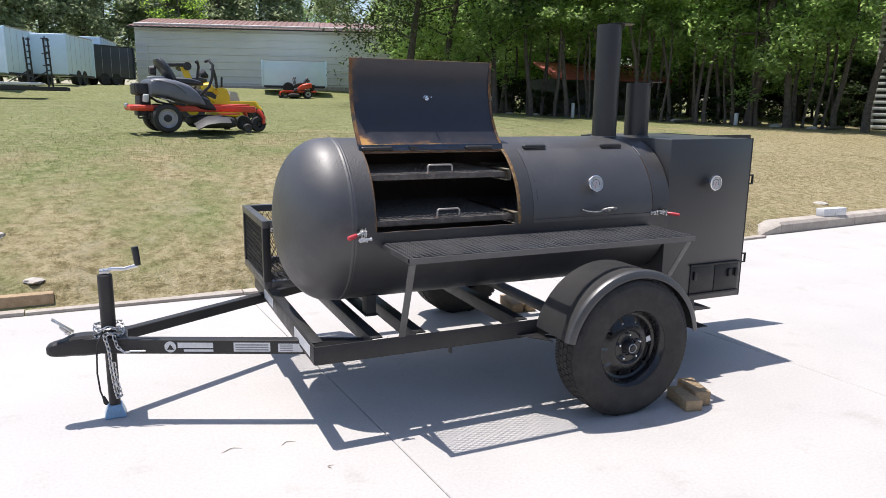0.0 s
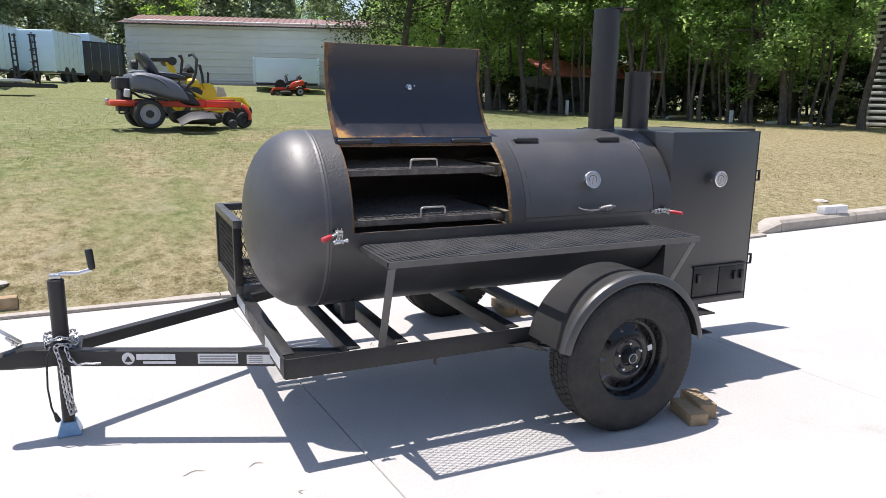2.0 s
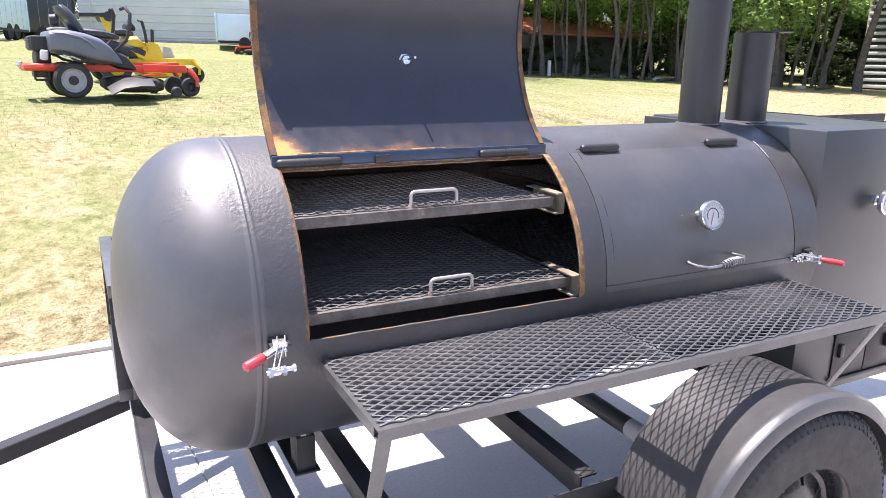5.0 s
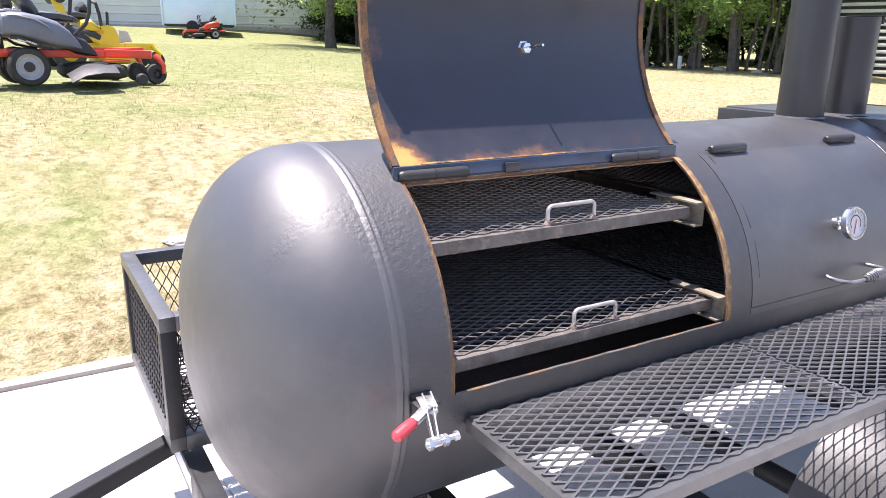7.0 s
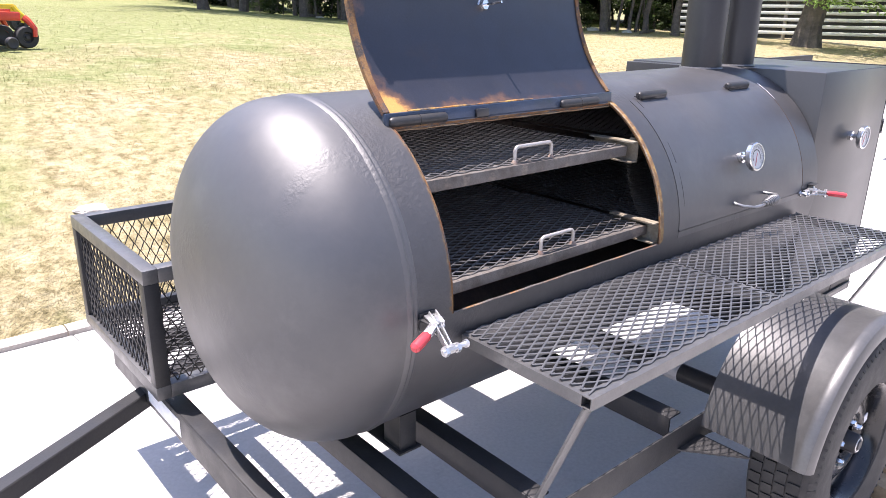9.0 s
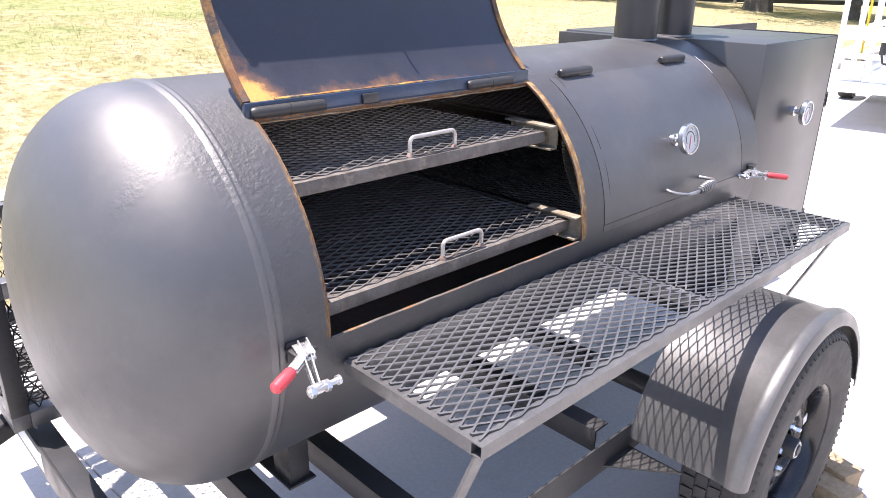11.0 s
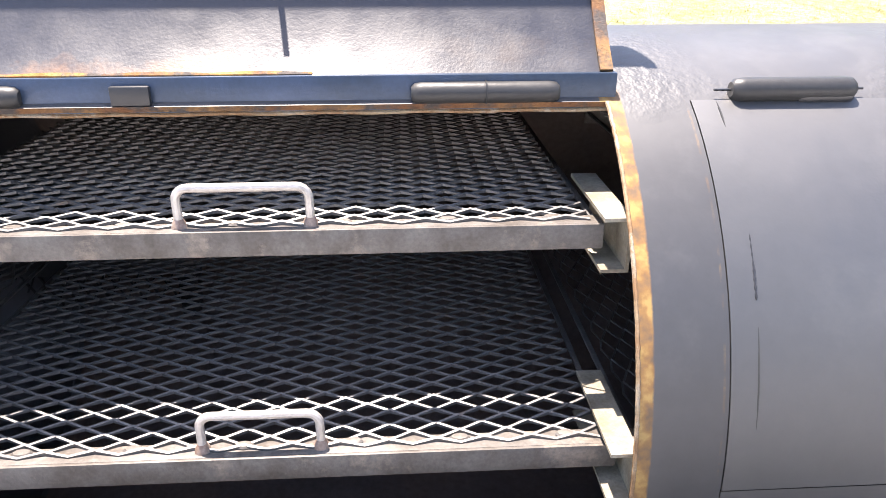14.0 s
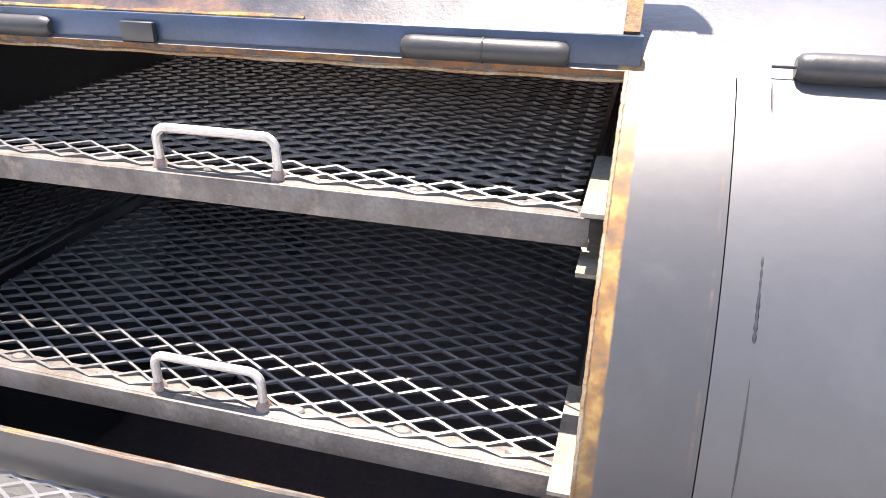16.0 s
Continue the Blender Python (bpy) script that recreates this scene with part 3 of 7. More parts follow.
# closed door in the barrel
bm = shell(steps(list(DOOR_X), 0.08), steps([PHI0 + 2.78, PHI1 - 0.05], 3.0), lambda x, p: False, R + 0.001, R - WALL)
door = part("barrel_door", bm, [M["door"], M["soot"], M["flat"]], trailer, "closed curved black door in the barrel")
bm = B()
rod(bm, [skin(0.1255, p, R + 0.0004) for p in np.linspace(28.5, 37.5, 24)], [0.0006 + 0.0013 * abs(math.sin(k * 1.1)) * (0.5 if k > 12 else 1.0) for k in range(24)], 6)
part("weld_line", bm, M["pipe"], door, "rough dark weld line")
for p0, p1, thick in ((11.0, 25.0, 0.0007), (54.5, 59.6, 0.0011)):
    bm = B()
    rod(bm, [skin(0.126, p, R + 0.0008) for p in np.linspace(p0, p1, 12)], [0.0003 + thick * math.sin(math.pi * k / 11) for k in range(12)], 5)
    part("hairline_crack", bm, M["ink"], door)
bm = shell(steps([DOOR_X[0], DOOR_X[1]], 0.1), [PHI0 + 0.01, PHI0 + 2.5], lambda x, p: False, R, R - WALL)
part("door_sill", bm, [M["paint"], M["soot"], M["flat"]], trailer)
bm = shell([DOOR_X[0] - 0.03, DOOR_X[0] - GAP + 0.012], steps([PHI0, PHI1], 3.0), lambda x, p: False, R - WALL - 0.001, R - WALL - 0.006, (1, 1, 1))
part("door_stop", bm, [M["paint"], M["soot"]], tank)
for cx in (0.212, 0.712):
    bm = B()
    capsule(bm, cx - 0.07, cx + 0.066, -0.203, 1.2815, 0.0128)
    door_hinge = part("hinge", bm, M["flat"], trailer, "black barrel hinge")
    bm = B()
    capsule(bm, cx + 0.002, cx + 0.064, -0.2045, 1.2745, 0.0092)
    part("knuckle", bm, M["pipe"], door_hinge)
    bm = B()
    rod(bm, [(cx - 0.088, -0.203, 1.2815), (cx + 0.076, -0.203, 1.2815)], 0.0014, 8)
    part("hinge_pin", bm, M["pipe"], door_hinge)


def gauge(p, n, parent):
    """A round dial thermometer on a stem, p on the wall, n outward."""
    m = along(p, n)
    bm = B()
    lathe(bm, [(0.0, 0.0), (0.017, 0.0), (0.017, 0.013), (0.009, 0.014), (0.009, 0.036), (0.02, 0.039), (0.041, 0.042), (0.0435, 0.045), (0.0435, 0.058), (0.041, 0.0605), (0.038, 0.0605), (0.0375, 0.057)], m, 36)
    g = part("dial_gauge", bm, M["chrome"], parent, "stainless round dial thermometer")
    bm = B()
    lathe(bm, [(0.0, 0.0562), (0.038, 0.0562), (0.038, 0.054)], m, 36)
    part("dial_face", bm, M["dial"], g)
    bm = B()
    for k in range(21):
        a = radians(-130 + 260 * k / 20 + 90)
        r0 = 0.029 if k % 2 else 0.026
        d = Vector((math.cos(a), math.sin(a), 0))
        beam(bm, m @ (d * r0 + Vector((0, 0, 0.0568))), m @ (d * 0.034 + Vector((0, 0, 0.0568))), 0.0012, 0.0006, m.to_3x3() @ Vector((0, 0, 1)), 0)
    part("scale_marks", bm, M["grey_ink"], g)
    bm = B()
    d = Vector((math.cos(radians(250)), math.sin(radians(250)), 0))
    beam(bm, m @ (d * -0.01 + Vector((0, 0, 0.0574))), m @ (d * 0.028 + Vector((0, 0, 0.0574))), 0.0022, 0.0008, m.to_3x3() @ Vector((0, 0, 1)), 0)
    part("pointer", bm, M["red"], g, "thin red pointer")
    bm = B()
    arc = [radians(-30 + 240 * k / 20) for k in range(21)]
    plate(bm, [m @ Vector((0.0225 * math.cos(q), 0.0225 * math.sin(q), 0.0564)) for q in arc] + [m @ Vector((0.0195 * math.cos(q), 0.0195 * math.sin(q), 0.0564)) for q in arc[::-1]], 0.0003, m.to_3x3() @ Vector((0, 0, 1)))
    part("dial_band", bm, M["ink"], g, "black printed arc")


gauge(skin(0.465, 25.0, R), Vector((-0.04, -0.95, 0.2)).normalized(), trailer)
bm = B()
rod(bm, [skin(0.8728, p, R + 0.0006) for p in np.linspace(50.0, 62.0, 16)], [0.0006 + 0.0011 * abs(math.sin(k * 1.3)) for k in range(16)], 6)
part("weld_streak", bm, M["zinc"], trailer, "bright bare weld streak")
# sprung door handle
bm = B()
hp = [(0.402, -0.395, 0.964), (0.402, -0.418, 0.958), (0.408, -0.44, 0.955), (0.43, -0.462, 0.953), (0.47, -0.468, 0.955), (0.53, -0.468, 0.962), (0.575, -0.462, 0.966), (0.586, -0.452, 0.967), (0.586, -0.42, 0.966), (0.584, -0.395, 0.965)]
rod(bm, hp, 0.0048, 10)
handle = part("door_handle", bm, M["rodsteel"], trailer, "bent rod handle with a coiled wire grip")
bm = B()
coil = []
for k in range(10 * 14 + 1):
    s = k / (10 * 14)
    a = 2 * math.pi * k / 14
    rr = 0.006 + 0.0085 * math.sin(math.pi * s) ** 0.8
    coil.append((0.478 + 0.085 * s, -0.468 + rr * math.cos(a), 0.9575 + 0.006 * s + rr * math.sin(a)))
rod(bm, coil, 0.0026, 6)
part("coil_grip", bm, M["rodsteel"], handle, "coiled wire grip")

# firebox
bm = B()
BX0, BX1, BY0, BY1, BZ0, BZ1 = 1.0, 1.614, -0.373, 0.43, 0.366, 1.322
box(bm, (BX0, BY0, BZ0), (BX1, BY1, BZ1), 0.004)
firebox = part("firebox", bm, M["box"], trailer, "tall square black steel firebox")
bm = B()
box(bm, (0.95, 0.1, 1.2), (BX0 - 0.001, BY1 - 0.004, BZ1 - 0.006), 0.002)
part("saddle_plate", bm, M["flat"], firebox)
bm = B()
plate(bm, [(1.625, 0.235, 0.45), (2.215, 0.2, 0.45), (2.215, 0.2, 1.318), (1.625, 0.235, 1.312)], 0.02, (0, 1, 0))
fdoor = part("firebox_door", bm, M["flat"], trailer, "flat black firebox door standing open")
bm = B()
for y0, y1, z0, z1 in ((BY0, BY0 + 0.05, BZ0, BZ1), (BY1 - 0.05, BY1, BZ0, BZ1), (BY0 + 0.05, BY1 - 0.05, BZ1 - 0.05, BZ1), (BY0 + 0.05, BY1 - 0.05, BZ0, BZ0 + 0.08)):
    box(bm, (BX1 + 0.0005, y0, z0), (BX1 + 0.007, y1, z1 + 0.004), 0.001)
part("door_frame", bm, M["flat"], firebox)
for z in (1.08, 0.60):
    bm = B()
    for z0, z1, x0, x1 in ((z - 0.03, z - 0.022, 0.008, 0.042), (z + 0.022, z + 0.03, 0.008, 0.042), (z - 0.022, z + 0.022, 0.034, 0.042)):
        box(bm, (BX1 + x0, BY0 + 0.004, z0), (BX1 + x1, BY0 + 0.016, z1), 0.0015)
    part("latch_lug", bm, M["flat"], firebox)
for z in (0.583, 0.405):
    bm = B()
    box(bm, (1.205, BY0 - 0.014, z - 0.006), (1.592, BY0 - 0.0005, z + 0.006), 0.002)
    part("ash_door_rail", bm, M["flat"], firebox)
for x0, x1 in ((1.212, 1.396), (1.402, 1.588)):
    bm = B()
    box(bm, (x0, BY0 - 0.006, 0.414), (x1, BY0 - 0.0008, 0.574), 0.0015)
    ad = part("ash_door", bm, M["flat"], firebox)
    for hx in ((x0 + 0.02,) if x0 < 1.3 else (x0 + 0.1, x0 + 0.155)):
        bm = B()
        box(bm, (hx, BY0 - 0.02, 0.495), (hx + 0.022, BY0 - 0.006, 0.545), 0.002)
        part("pull", bm, M["flat"], firebox)
gauge(Vector((1.298, BY0, 1.076)), Vector((0, -1, 0)), trailer)
bm = B()
rod(bm, [(x, BY0 + 0.004, BZ1 - 0.002) for x in np.linspace(1.004, 1.6, 20)], 0.003, 6)
part("weld_bead", bm, M["flat"], firebox)


def stack(x, y, z0, z1, r, flap):
    bm = B()
    lathe(bm, [(r, 0.0), (r, z1 - z0), (r - 0.006, z1 - z0), (r - 0.006, 0.0)], Matrix.Translation((x, y, z0)), 40)
    s = part("chimney", bm, M["pipe"], trailer, "black round chimney pipe")
    bm = B()
    pts = [Vector((x + r * 1.1 * math.cos(a), y + r * 1.1 * math.sin(a), z1 + 0.003)) for a in (2 * math.pi * k / 28 for k in range(28))]
    m = Matrix.Translation((x + flap, y - 0.02, 0)) @ Matrix.Rotation(0.0, 4, "X") @ Matrix.Translation((-x, -y, 0))
    plate(bm, [m @ p for p in pts], 0.004, (0, 0, 1))
    rod(bm, [(x + flap - 0.005, y - r * 0.8, z1 - 0.02), (x + flap - 0.005, y - r * 0.8, z1 + 0.016)], 0.006, 8)
    part("flap_cap", bm, M["flat"], s, "thin swing-aside cap plate")
    bm = B()
    rod(bm, [(x + (r + 0.001) * math.cos(a), y + (r + 0.001) * math.sin(a), z0 + 0.003) for a in (2 * math.pi * k / 32 for k in range(32))], 0.006, 6, closed=True)
    part("weld_ring", bm, M["worn"], s)


stack(0.813, 0.0, 1.32, 1.958, 0.071, 0.06)
stack(1.048, 0.0, 1.322, 1.638, 0.071, 0.055)

# work shelf of expanded metal
SX0, SX1, SY0, SY1, SZ = -0.725, 0.854, -0.765, -0.414, 0.852
T = 0.0255


def tube(bm, a_, b_, w, wall=0.0025):
    """An open-ended square tube along x or y between two corners of its section's middle line."""
    a_, b_ = Vector(a_), Vector(b_)
    o = w / 2 - wall / 2
    side = Vector((0, 1, 0)) if abs(b_.x - a_.x) > abs(b_.y - a_.y) else Vector((1, 0, 0))
    for k in (-1, 1):
        beam(bm, a_ + side * o * k, b_ + side * o * k, wall, w, (0, 0, 1), 0)
        beam(bm, a_ + Vector((0, 0, o * k)), b_ + Vector((0, 0, o * k)), w - 2 * wall, wall, (0, 0, 1), 0)


ZM = SZ - T / 2
bm = B()
tube(bm, (SX0, SY0 + T / 2, ZM), (SX1, SY0 + T / 2, ZM), T)
shelf = part("shelf_frame", bm, M["worn"], trailer, "black square-tube shelf frame")
for x in (SX0 + T / 2, 0.03, SX1 - T / 2):
    bm = B()
    tube(bm, (x, SY0 + T, ZM), (x, SY1, ZM), T)
    part("shelf_bearer", bm, M["worn"], shelf)
bm = B()
box(bm, (SX0 + T, SY1 - 0.006, SZ - T), (0.03 - T / 2, SY1, SZ - 0.001), 0.001)
box(bm, (0.03 + T / 2, SY1 - 0.006, SZ - T), (SX1 - T, SY1, SZ - 0.001), 0.001)
part("back_strip", bm, M["worn"], shelf)
for x0, x1 in ((SX0 + 0.008, 0.034), (0.036, SX1 - 0.008)):
    bm = B()
    expanded(bm, (x0, SY0 + 0.014, SZ + 0.002), (1, 0, 0), (0, 1, 0), x1 - x0, SY1 - SY0 - 0.018)
    part("shelf_mesh", bm, M["worn"], shelf, "black diamond expanded metal")
for xa, xb in ((-0.705, -0.694), (0.83, 0.74)):
    bm = B()
    beam(bm, (xa, -0.745, SZ - 0.03), (xb, -0.590, 0.44), 0.006, 0.032, (1, 0, 0), 0.001)
    part("shelf_strut", bm, M["worn"], trailer)

# unseen plain plate ledge, added on the lawn's side of the tank to shade the ground
bm = B()
box(bm, (SX0, 0.385, SZ - 0.004), (SX1, 0.54, SZ + 0.001), 0.001)
ledge = part("side_ledge", bm, M["worn"], trailer, "unseen black plate ledge added behind the tank to shade the ground")
# wide arms split the sunlit strip on the ground below into patches
for x in (-0.025, 0.38, 0.775):
    bm = B()
    box(bm, (x - 0.075, 0.5405, SZ - 0.03), (x + 0.075, 0.76, SZ - 0.001), 0.001)
    part("ledge_arm", bm, M["worn"], ledge)

# frame
FY0, FY1, FX0, FX1, FZ0, FZ1 = -0.597, 0.88, -1.10, 1.045, 0.368, 0.453
for y, s in ((FY0, 1), (FY1, -1)):
    bm = B()
    box(bm, (FX0, min(y, y + s * 0.006), FZ0), (FX1, max(y, y + s * 0.006), FZ1), 0.001)
    zf = FZ0 if s > 0 else FZ1 - 0.006
    box(bm, (FX0 + 0.006, min(y + s * 0.006, y + s * 0.05), zf), (FX1, max(y + s * 0.006, y + s * 0.05), zf + 0.006), 0.001)
    part("side_rail", bm, M["flat"], trailer, "black angle-iron side rail")
bm = B()
box(bm, (FX0 - 0.006, FY0, FZ0 + 0.004), (FX0, FY1, FZ1 + 0.004), 0.001)
box(bm, (FX0, FY0 + 0.051, FZ1 - 0.001), (FX0 + 0.05, FY1 - 0.051, FZ1 + 0.004), 0.001)
part("front_rail", bm, M["flat"], trailer)
for x in (-0.80, -0.585, -0.03, 0.9):
    bm = B()
    box(bm, (x - 0.025, FY0 + 0.052, FZ0 + 0.012), (x - 0.019, FY1 - 0.052, FZ1 - 0.008), 0.001)
    box(bm, (x - 0.019, FY0 + 0.052, FZ1 - 0.014), (x + 0.03, FY1 - 0.052, FZ1 - 0.008), 0.001)
    part("cross_member", bm, M["flat"], trailer)
bm = B()
rod(bm, [(0.39, FY0 - 0.1, 0.34), (0.39, FY1 + 0.1, 0.34)], 0.032, 20)
part("axle", bm, M["flat"], trailer, "black round axle tube")
for y in (FY0 + 0.03, FY1 - 0.03):
    bm = B()
    for k in range(3):
        w = 0.30 - 0.07 * k
        rod(bm, [(0.39 - w, y, 0.35 - 0.0), (0.39 - w * 0.5, y, 0.315 - k * 0.012), (0.39, y, 0.30 - k * 0.012), (0.39 + w * 0.5, y, 0.315 - k * 0.012), (0.39 + w, y, 0.35)], 0.008, 6)
    part("leaf_spring", bm, M["flat"], trailer)
for y in (FY0 + 0.28, FY1 - 0.28):
    bm = B()
    lathe(bm, [(0.0325, 0.0), (0.034, 0.0), (0.034, 0.07), (0.0325, 0.07)], along((0.39, y, 0.34), (0, 1, 0)), 20)
    part("axle_band", bm, M["grey"], trailer, "grey paper band on the axle")
bm = B()
box(bm, (-0.445, FY0 + 0.008, 0.335), (-0.437, FY0 + 0.03, 0.3675), 0.001)
part("hanger_tab", bm, M["flat"], trailer)
bm = B()
box(bm, (1.05, FY0, 0.386), (1.172, 0.32, 0.392), 0.001)
box(bm, (1.05, FY0, 0.28), (1.056, 0.32, 0.386), 0.001)
box(bm, (1.05, FY0, 0.28), (1.16, 0.32, 0.2855), 0.001)
part("rear_channel", bm, M["flat"], trailer, "black channel across the rear")
for y in (FY0 + 0.055, 0.265):
    bm = B()
    lathe(bm, [(0.0, 0.03), (0.03, 0.03), (0.042, 0.022), (0.045, 0.0), (0.0, 0.0)], along((1.0565, y, 0.336), (1, 0, 0)), 20)
    part("tail_light", bm, M["red"], trailer, "round red tail light")
# legs that carry the tank
for x, y in ((-0.71, -0.17), (-0.71, 0.17), (0.8, -0.17), (0.8, 0.17)):
    bm = B()
    zt = ZC - math.sqrt(R * R - y * y) + 0.01
    box(bm, (x - 0.025, y - 0.035, FZ1 - 0.012), (x + 0.025, y - 0.029, zt), 0.001)
    box(bm, (x - 0.025, y - 0.029, FZ1 - 0.012), (x - 0.019, y + 0.035, zt), 0.001)
    box(bm, (x + 0.019, y - 0.029, FZ1 - 0.012), (x + 0.025, y + 0.035, zt), 0.001)
    part("tank_leg", bm, M["flat"], trailer)
for x in (-0.71, 0.8):
    bm = B()
    box(bm, (x - 0.035, -0.215, FZ1 - 0.0075), (x + 0.035, 0.215, FZ1 - 0.0015), 0.001)
    part("leg_plate", bm, M["flat"], trailer)
for x, y in ((1.05, -0.34), (1.05, 0.28)):
    bm = B()
    box(bm, (x - 0.1, y - 0.0, 0.355), (x + 0.45, y + 0.04, BZ0 - 0.001), 0.002)
    part("firebox_bearer", bm, M["flat"], trailer)

# tongue: two arms that meet at the coupler
TZ0, TZ1 = 0.33, 0.4
APEX = Vector((-2.0, MID, 0))
for s in (-1, 1):
    bm = B()
    a = APEX + Vector((0.0, s * 0.035, 0))
    b = Vector((-0.82, -0.44 if s < 0 else 0.8, 0))
    d = (b - a).normalized()
    nrm_in = Vector((-d.y, d.x, 0)) * (-s)
    low = TZ0 if s < 0 else TZ0 + 0.018
    sec = [(0.0, low + 0.003), (0.0, TZ1 - 0.003), (0.003, TZ1), (0.047, TZ1), (0.05, TZ1 - 0.003), (0.05, low + 0.003), (0.047, low), (0.003, low)]
    plate(bm, [a + nrm_in * o + Vector((0, 0, z)) for o, z in sec], (b - a).length, d)
    part("tongue_arm", bm, M["flat"], trailer, "black steel tongue arm")
bm = B()
plate(bm, [(-2.03, MID - 0.045, TZ1 + 0.001), (-1.84, MID - 0.11, TZ1 + 0.001), (-1.84, MID + 0.11, TZ1 + 0.001), (-2.03, MID + 0.045, TZ1 + 0.001)], 0.006, (0, 0, 1))
part("tongue_plate", bm, M["flat"], trailer)
bm = B()
CZ = 0.02
rings = [(-2.0, 0.046, 0.30, 0.40), (-2.06, 0.046, 0.30, 0.405), (-2.11, 0.042, 0.305, 0.402), (-2.15, 0.036, 0.305, 0.385), (-2.19, 0.036, 0.31, 0.375), (-2.21, 0.03, 0.315, 0.368), (-2.222, 0.016, 0.325, 0.355)]
prev = None
for x, hw, z0, z1 in rings:
    x, z0, z1 = x + 0.035, z0 + CZ, z1 + CZ
    ring = []
    for k in range(12):
        a = 2 * math.pi * k / 12
        ca, sa = math.cos(a), math.sin(a)
        sq = lambda v: math.copysign(abs(v) ** 0.5, v)
        ring.append(bm.verts.new((x, MID + hw * sq(ca), (z0 + z1) / 2 + (z1 - z0) / 2 * sq(sa))))
    if prev:
        for k in range(12):
            bm.faces.new((prev[k], prev[(k + 1) % 12], ring[(k + 1) % 12], ring[k]))
    else:
        bm.faces.new(ring)
    prev = ring
bm.faces.new(prev[::-1])
bmesh.ops.recalc_face_normals(bm, faces=bm.faces)
coupler = part("coupler", bm, M["flat"], trailer, "black ball coupler with a raised zinc latch")
bm = B()
beam(bm, (-2.07, MID, 0.435), (-2.155, MID, 0.505), 0.035, 0.006, (0, 0, 1), 0.001)
beam(bm, (-2.085, MID, 0.425), (-2.125, MID, 0.467), 0.022, 0.012, (0, 0, 1), 0.001)
rod(bm, [(-2.10, MID - 0.03, 0.438), (-2.10, MID + 0.03, 0.438)], 0.005, 8)
part("latch", bm, M["zinc"], coupler, "zinc-plated latch lever")

# jack with crank
JX, JY = -1.92, 0.075
bm = B()
lathe(bm, [(0.0, 0.0), (0.033, 0.0), (0.033, 0.345), (0.029, 0.35), (0.0, 0.352)], Matrix.Translation((JX, JY, 0.352)), 28)
jack = part("jack_tube", bm, M["flat"], trailer, "black round tongue jack tube")
bm = B()
lathe(bm, [(0.0, 0.0), (0.026, 0.0), (0.026, 0.32), (0.0, 0.32)], Matrix.Translation((JX, JY, 0.045)), 24)
part("inner_tube", bm, M["flat"], jack)
bm = B()
box(bm, (JX - 0.048, JY - 0.048, 0.0005), (JX + 0.048, JY + 0.048, 0.006), 0.002)
for k in range(4):
    a, b = radians(90 * k), radians(90 * k + 90)
    q = [(JX + 0.048 * sx, JY + 0.048 * sy, 0.006) for sx, sy in (((1, -1), (1, 1)), ((1, 1), (-1, 1)), ((-1, 1), (-1, -1)), ((-1, -1), (1, -1)))[k]]
    tq = [(JX + 0.03 * sx, JY + 0.03 * sy, 0.06) for sx, sy in (((1, 1), (1, -1)), ((-1, 1), (1, 1)), ((-1, -1), (-1, 1)), ((1, -1), (-1, -1)))[k]]
    bm.faces.new([bm.verts.new(p) for p in q + tq])
bm.faces.new([bm.verts.new((JX + 0.03 * sx, JY + 0.03 * sy, 0.06)) for sx, sy in ((1, 1), (-1, 1), (-1, -1), (1, -1))])
bmesh.ops.remove_doubles(bm, verts=bm.verts, dist=1e-5)
part("foot", bm, M["zincblue"], jack, "blue-tinged zinc-plated jack foot")
bm = B()
box(bm, (JX - 0.022, JY - 0.02, 0.704), (JX + 0.022, JY + 0.02, 0.726), 0.006)
rod(bm, [(JX, JY, 0.715), (JX + 0.03, JY - 0.02, 0.728), (JX + 0.09, JY - 0.035, 0.728), (JX + 0.145, JY - 0.045, 0.742)], 0.009, 8)
part("crank_arm", bm, M["zinc"], jack, "cast zinc crank arm")
bm = B()
lathe(bm, [(0.0, 0.0), (0.012, 0.0), (0.0145, 0.01), (0.016, 0.08), (0.014, 0.088), (0.0, 0.09)], along((JX + 0.145, JY - 0.045, 0.742), (-0.1, 0.05, 1)), 16)
part("crank_grip", bm, M["dark"], jack, "black plastic crank grip")


def chain(name, pts, pitch=0.023, wire=0.0029):
    """Oval links threaded along a line of points."""
    pts = [Vector(p) for p in pts]
    dense = []
    for a, b in zip(pts, pts[1:]):
        n = max(1, round((b - a).length / 0.002))
        dense += [a + (b - a) * k / n for k in range(n)]
    step, bm, k = round(pitch / 0.002), B(), 0
    for i in range(0, len(dense) - step, step):
        a, b = dense[i], dense[i + step]
        d = (b - a).normalized()
        u = d.orthogonal().normalized()
        if k % 2:
            u = d.cross(u)
        c = (a + b) / 2
        link = [c + d * (pitch * 0.68 * math.cos(t_)) + u * (pitch * 0.36 * math.sin(t_)) for t_ in (2 * math.pi * q / 12 for q in range(12))]
        rod(bm, link, wire, 5, closed=True)
        k += 1
    return part(name, bm, M["zinc"], trailer, "zinc safety chain")


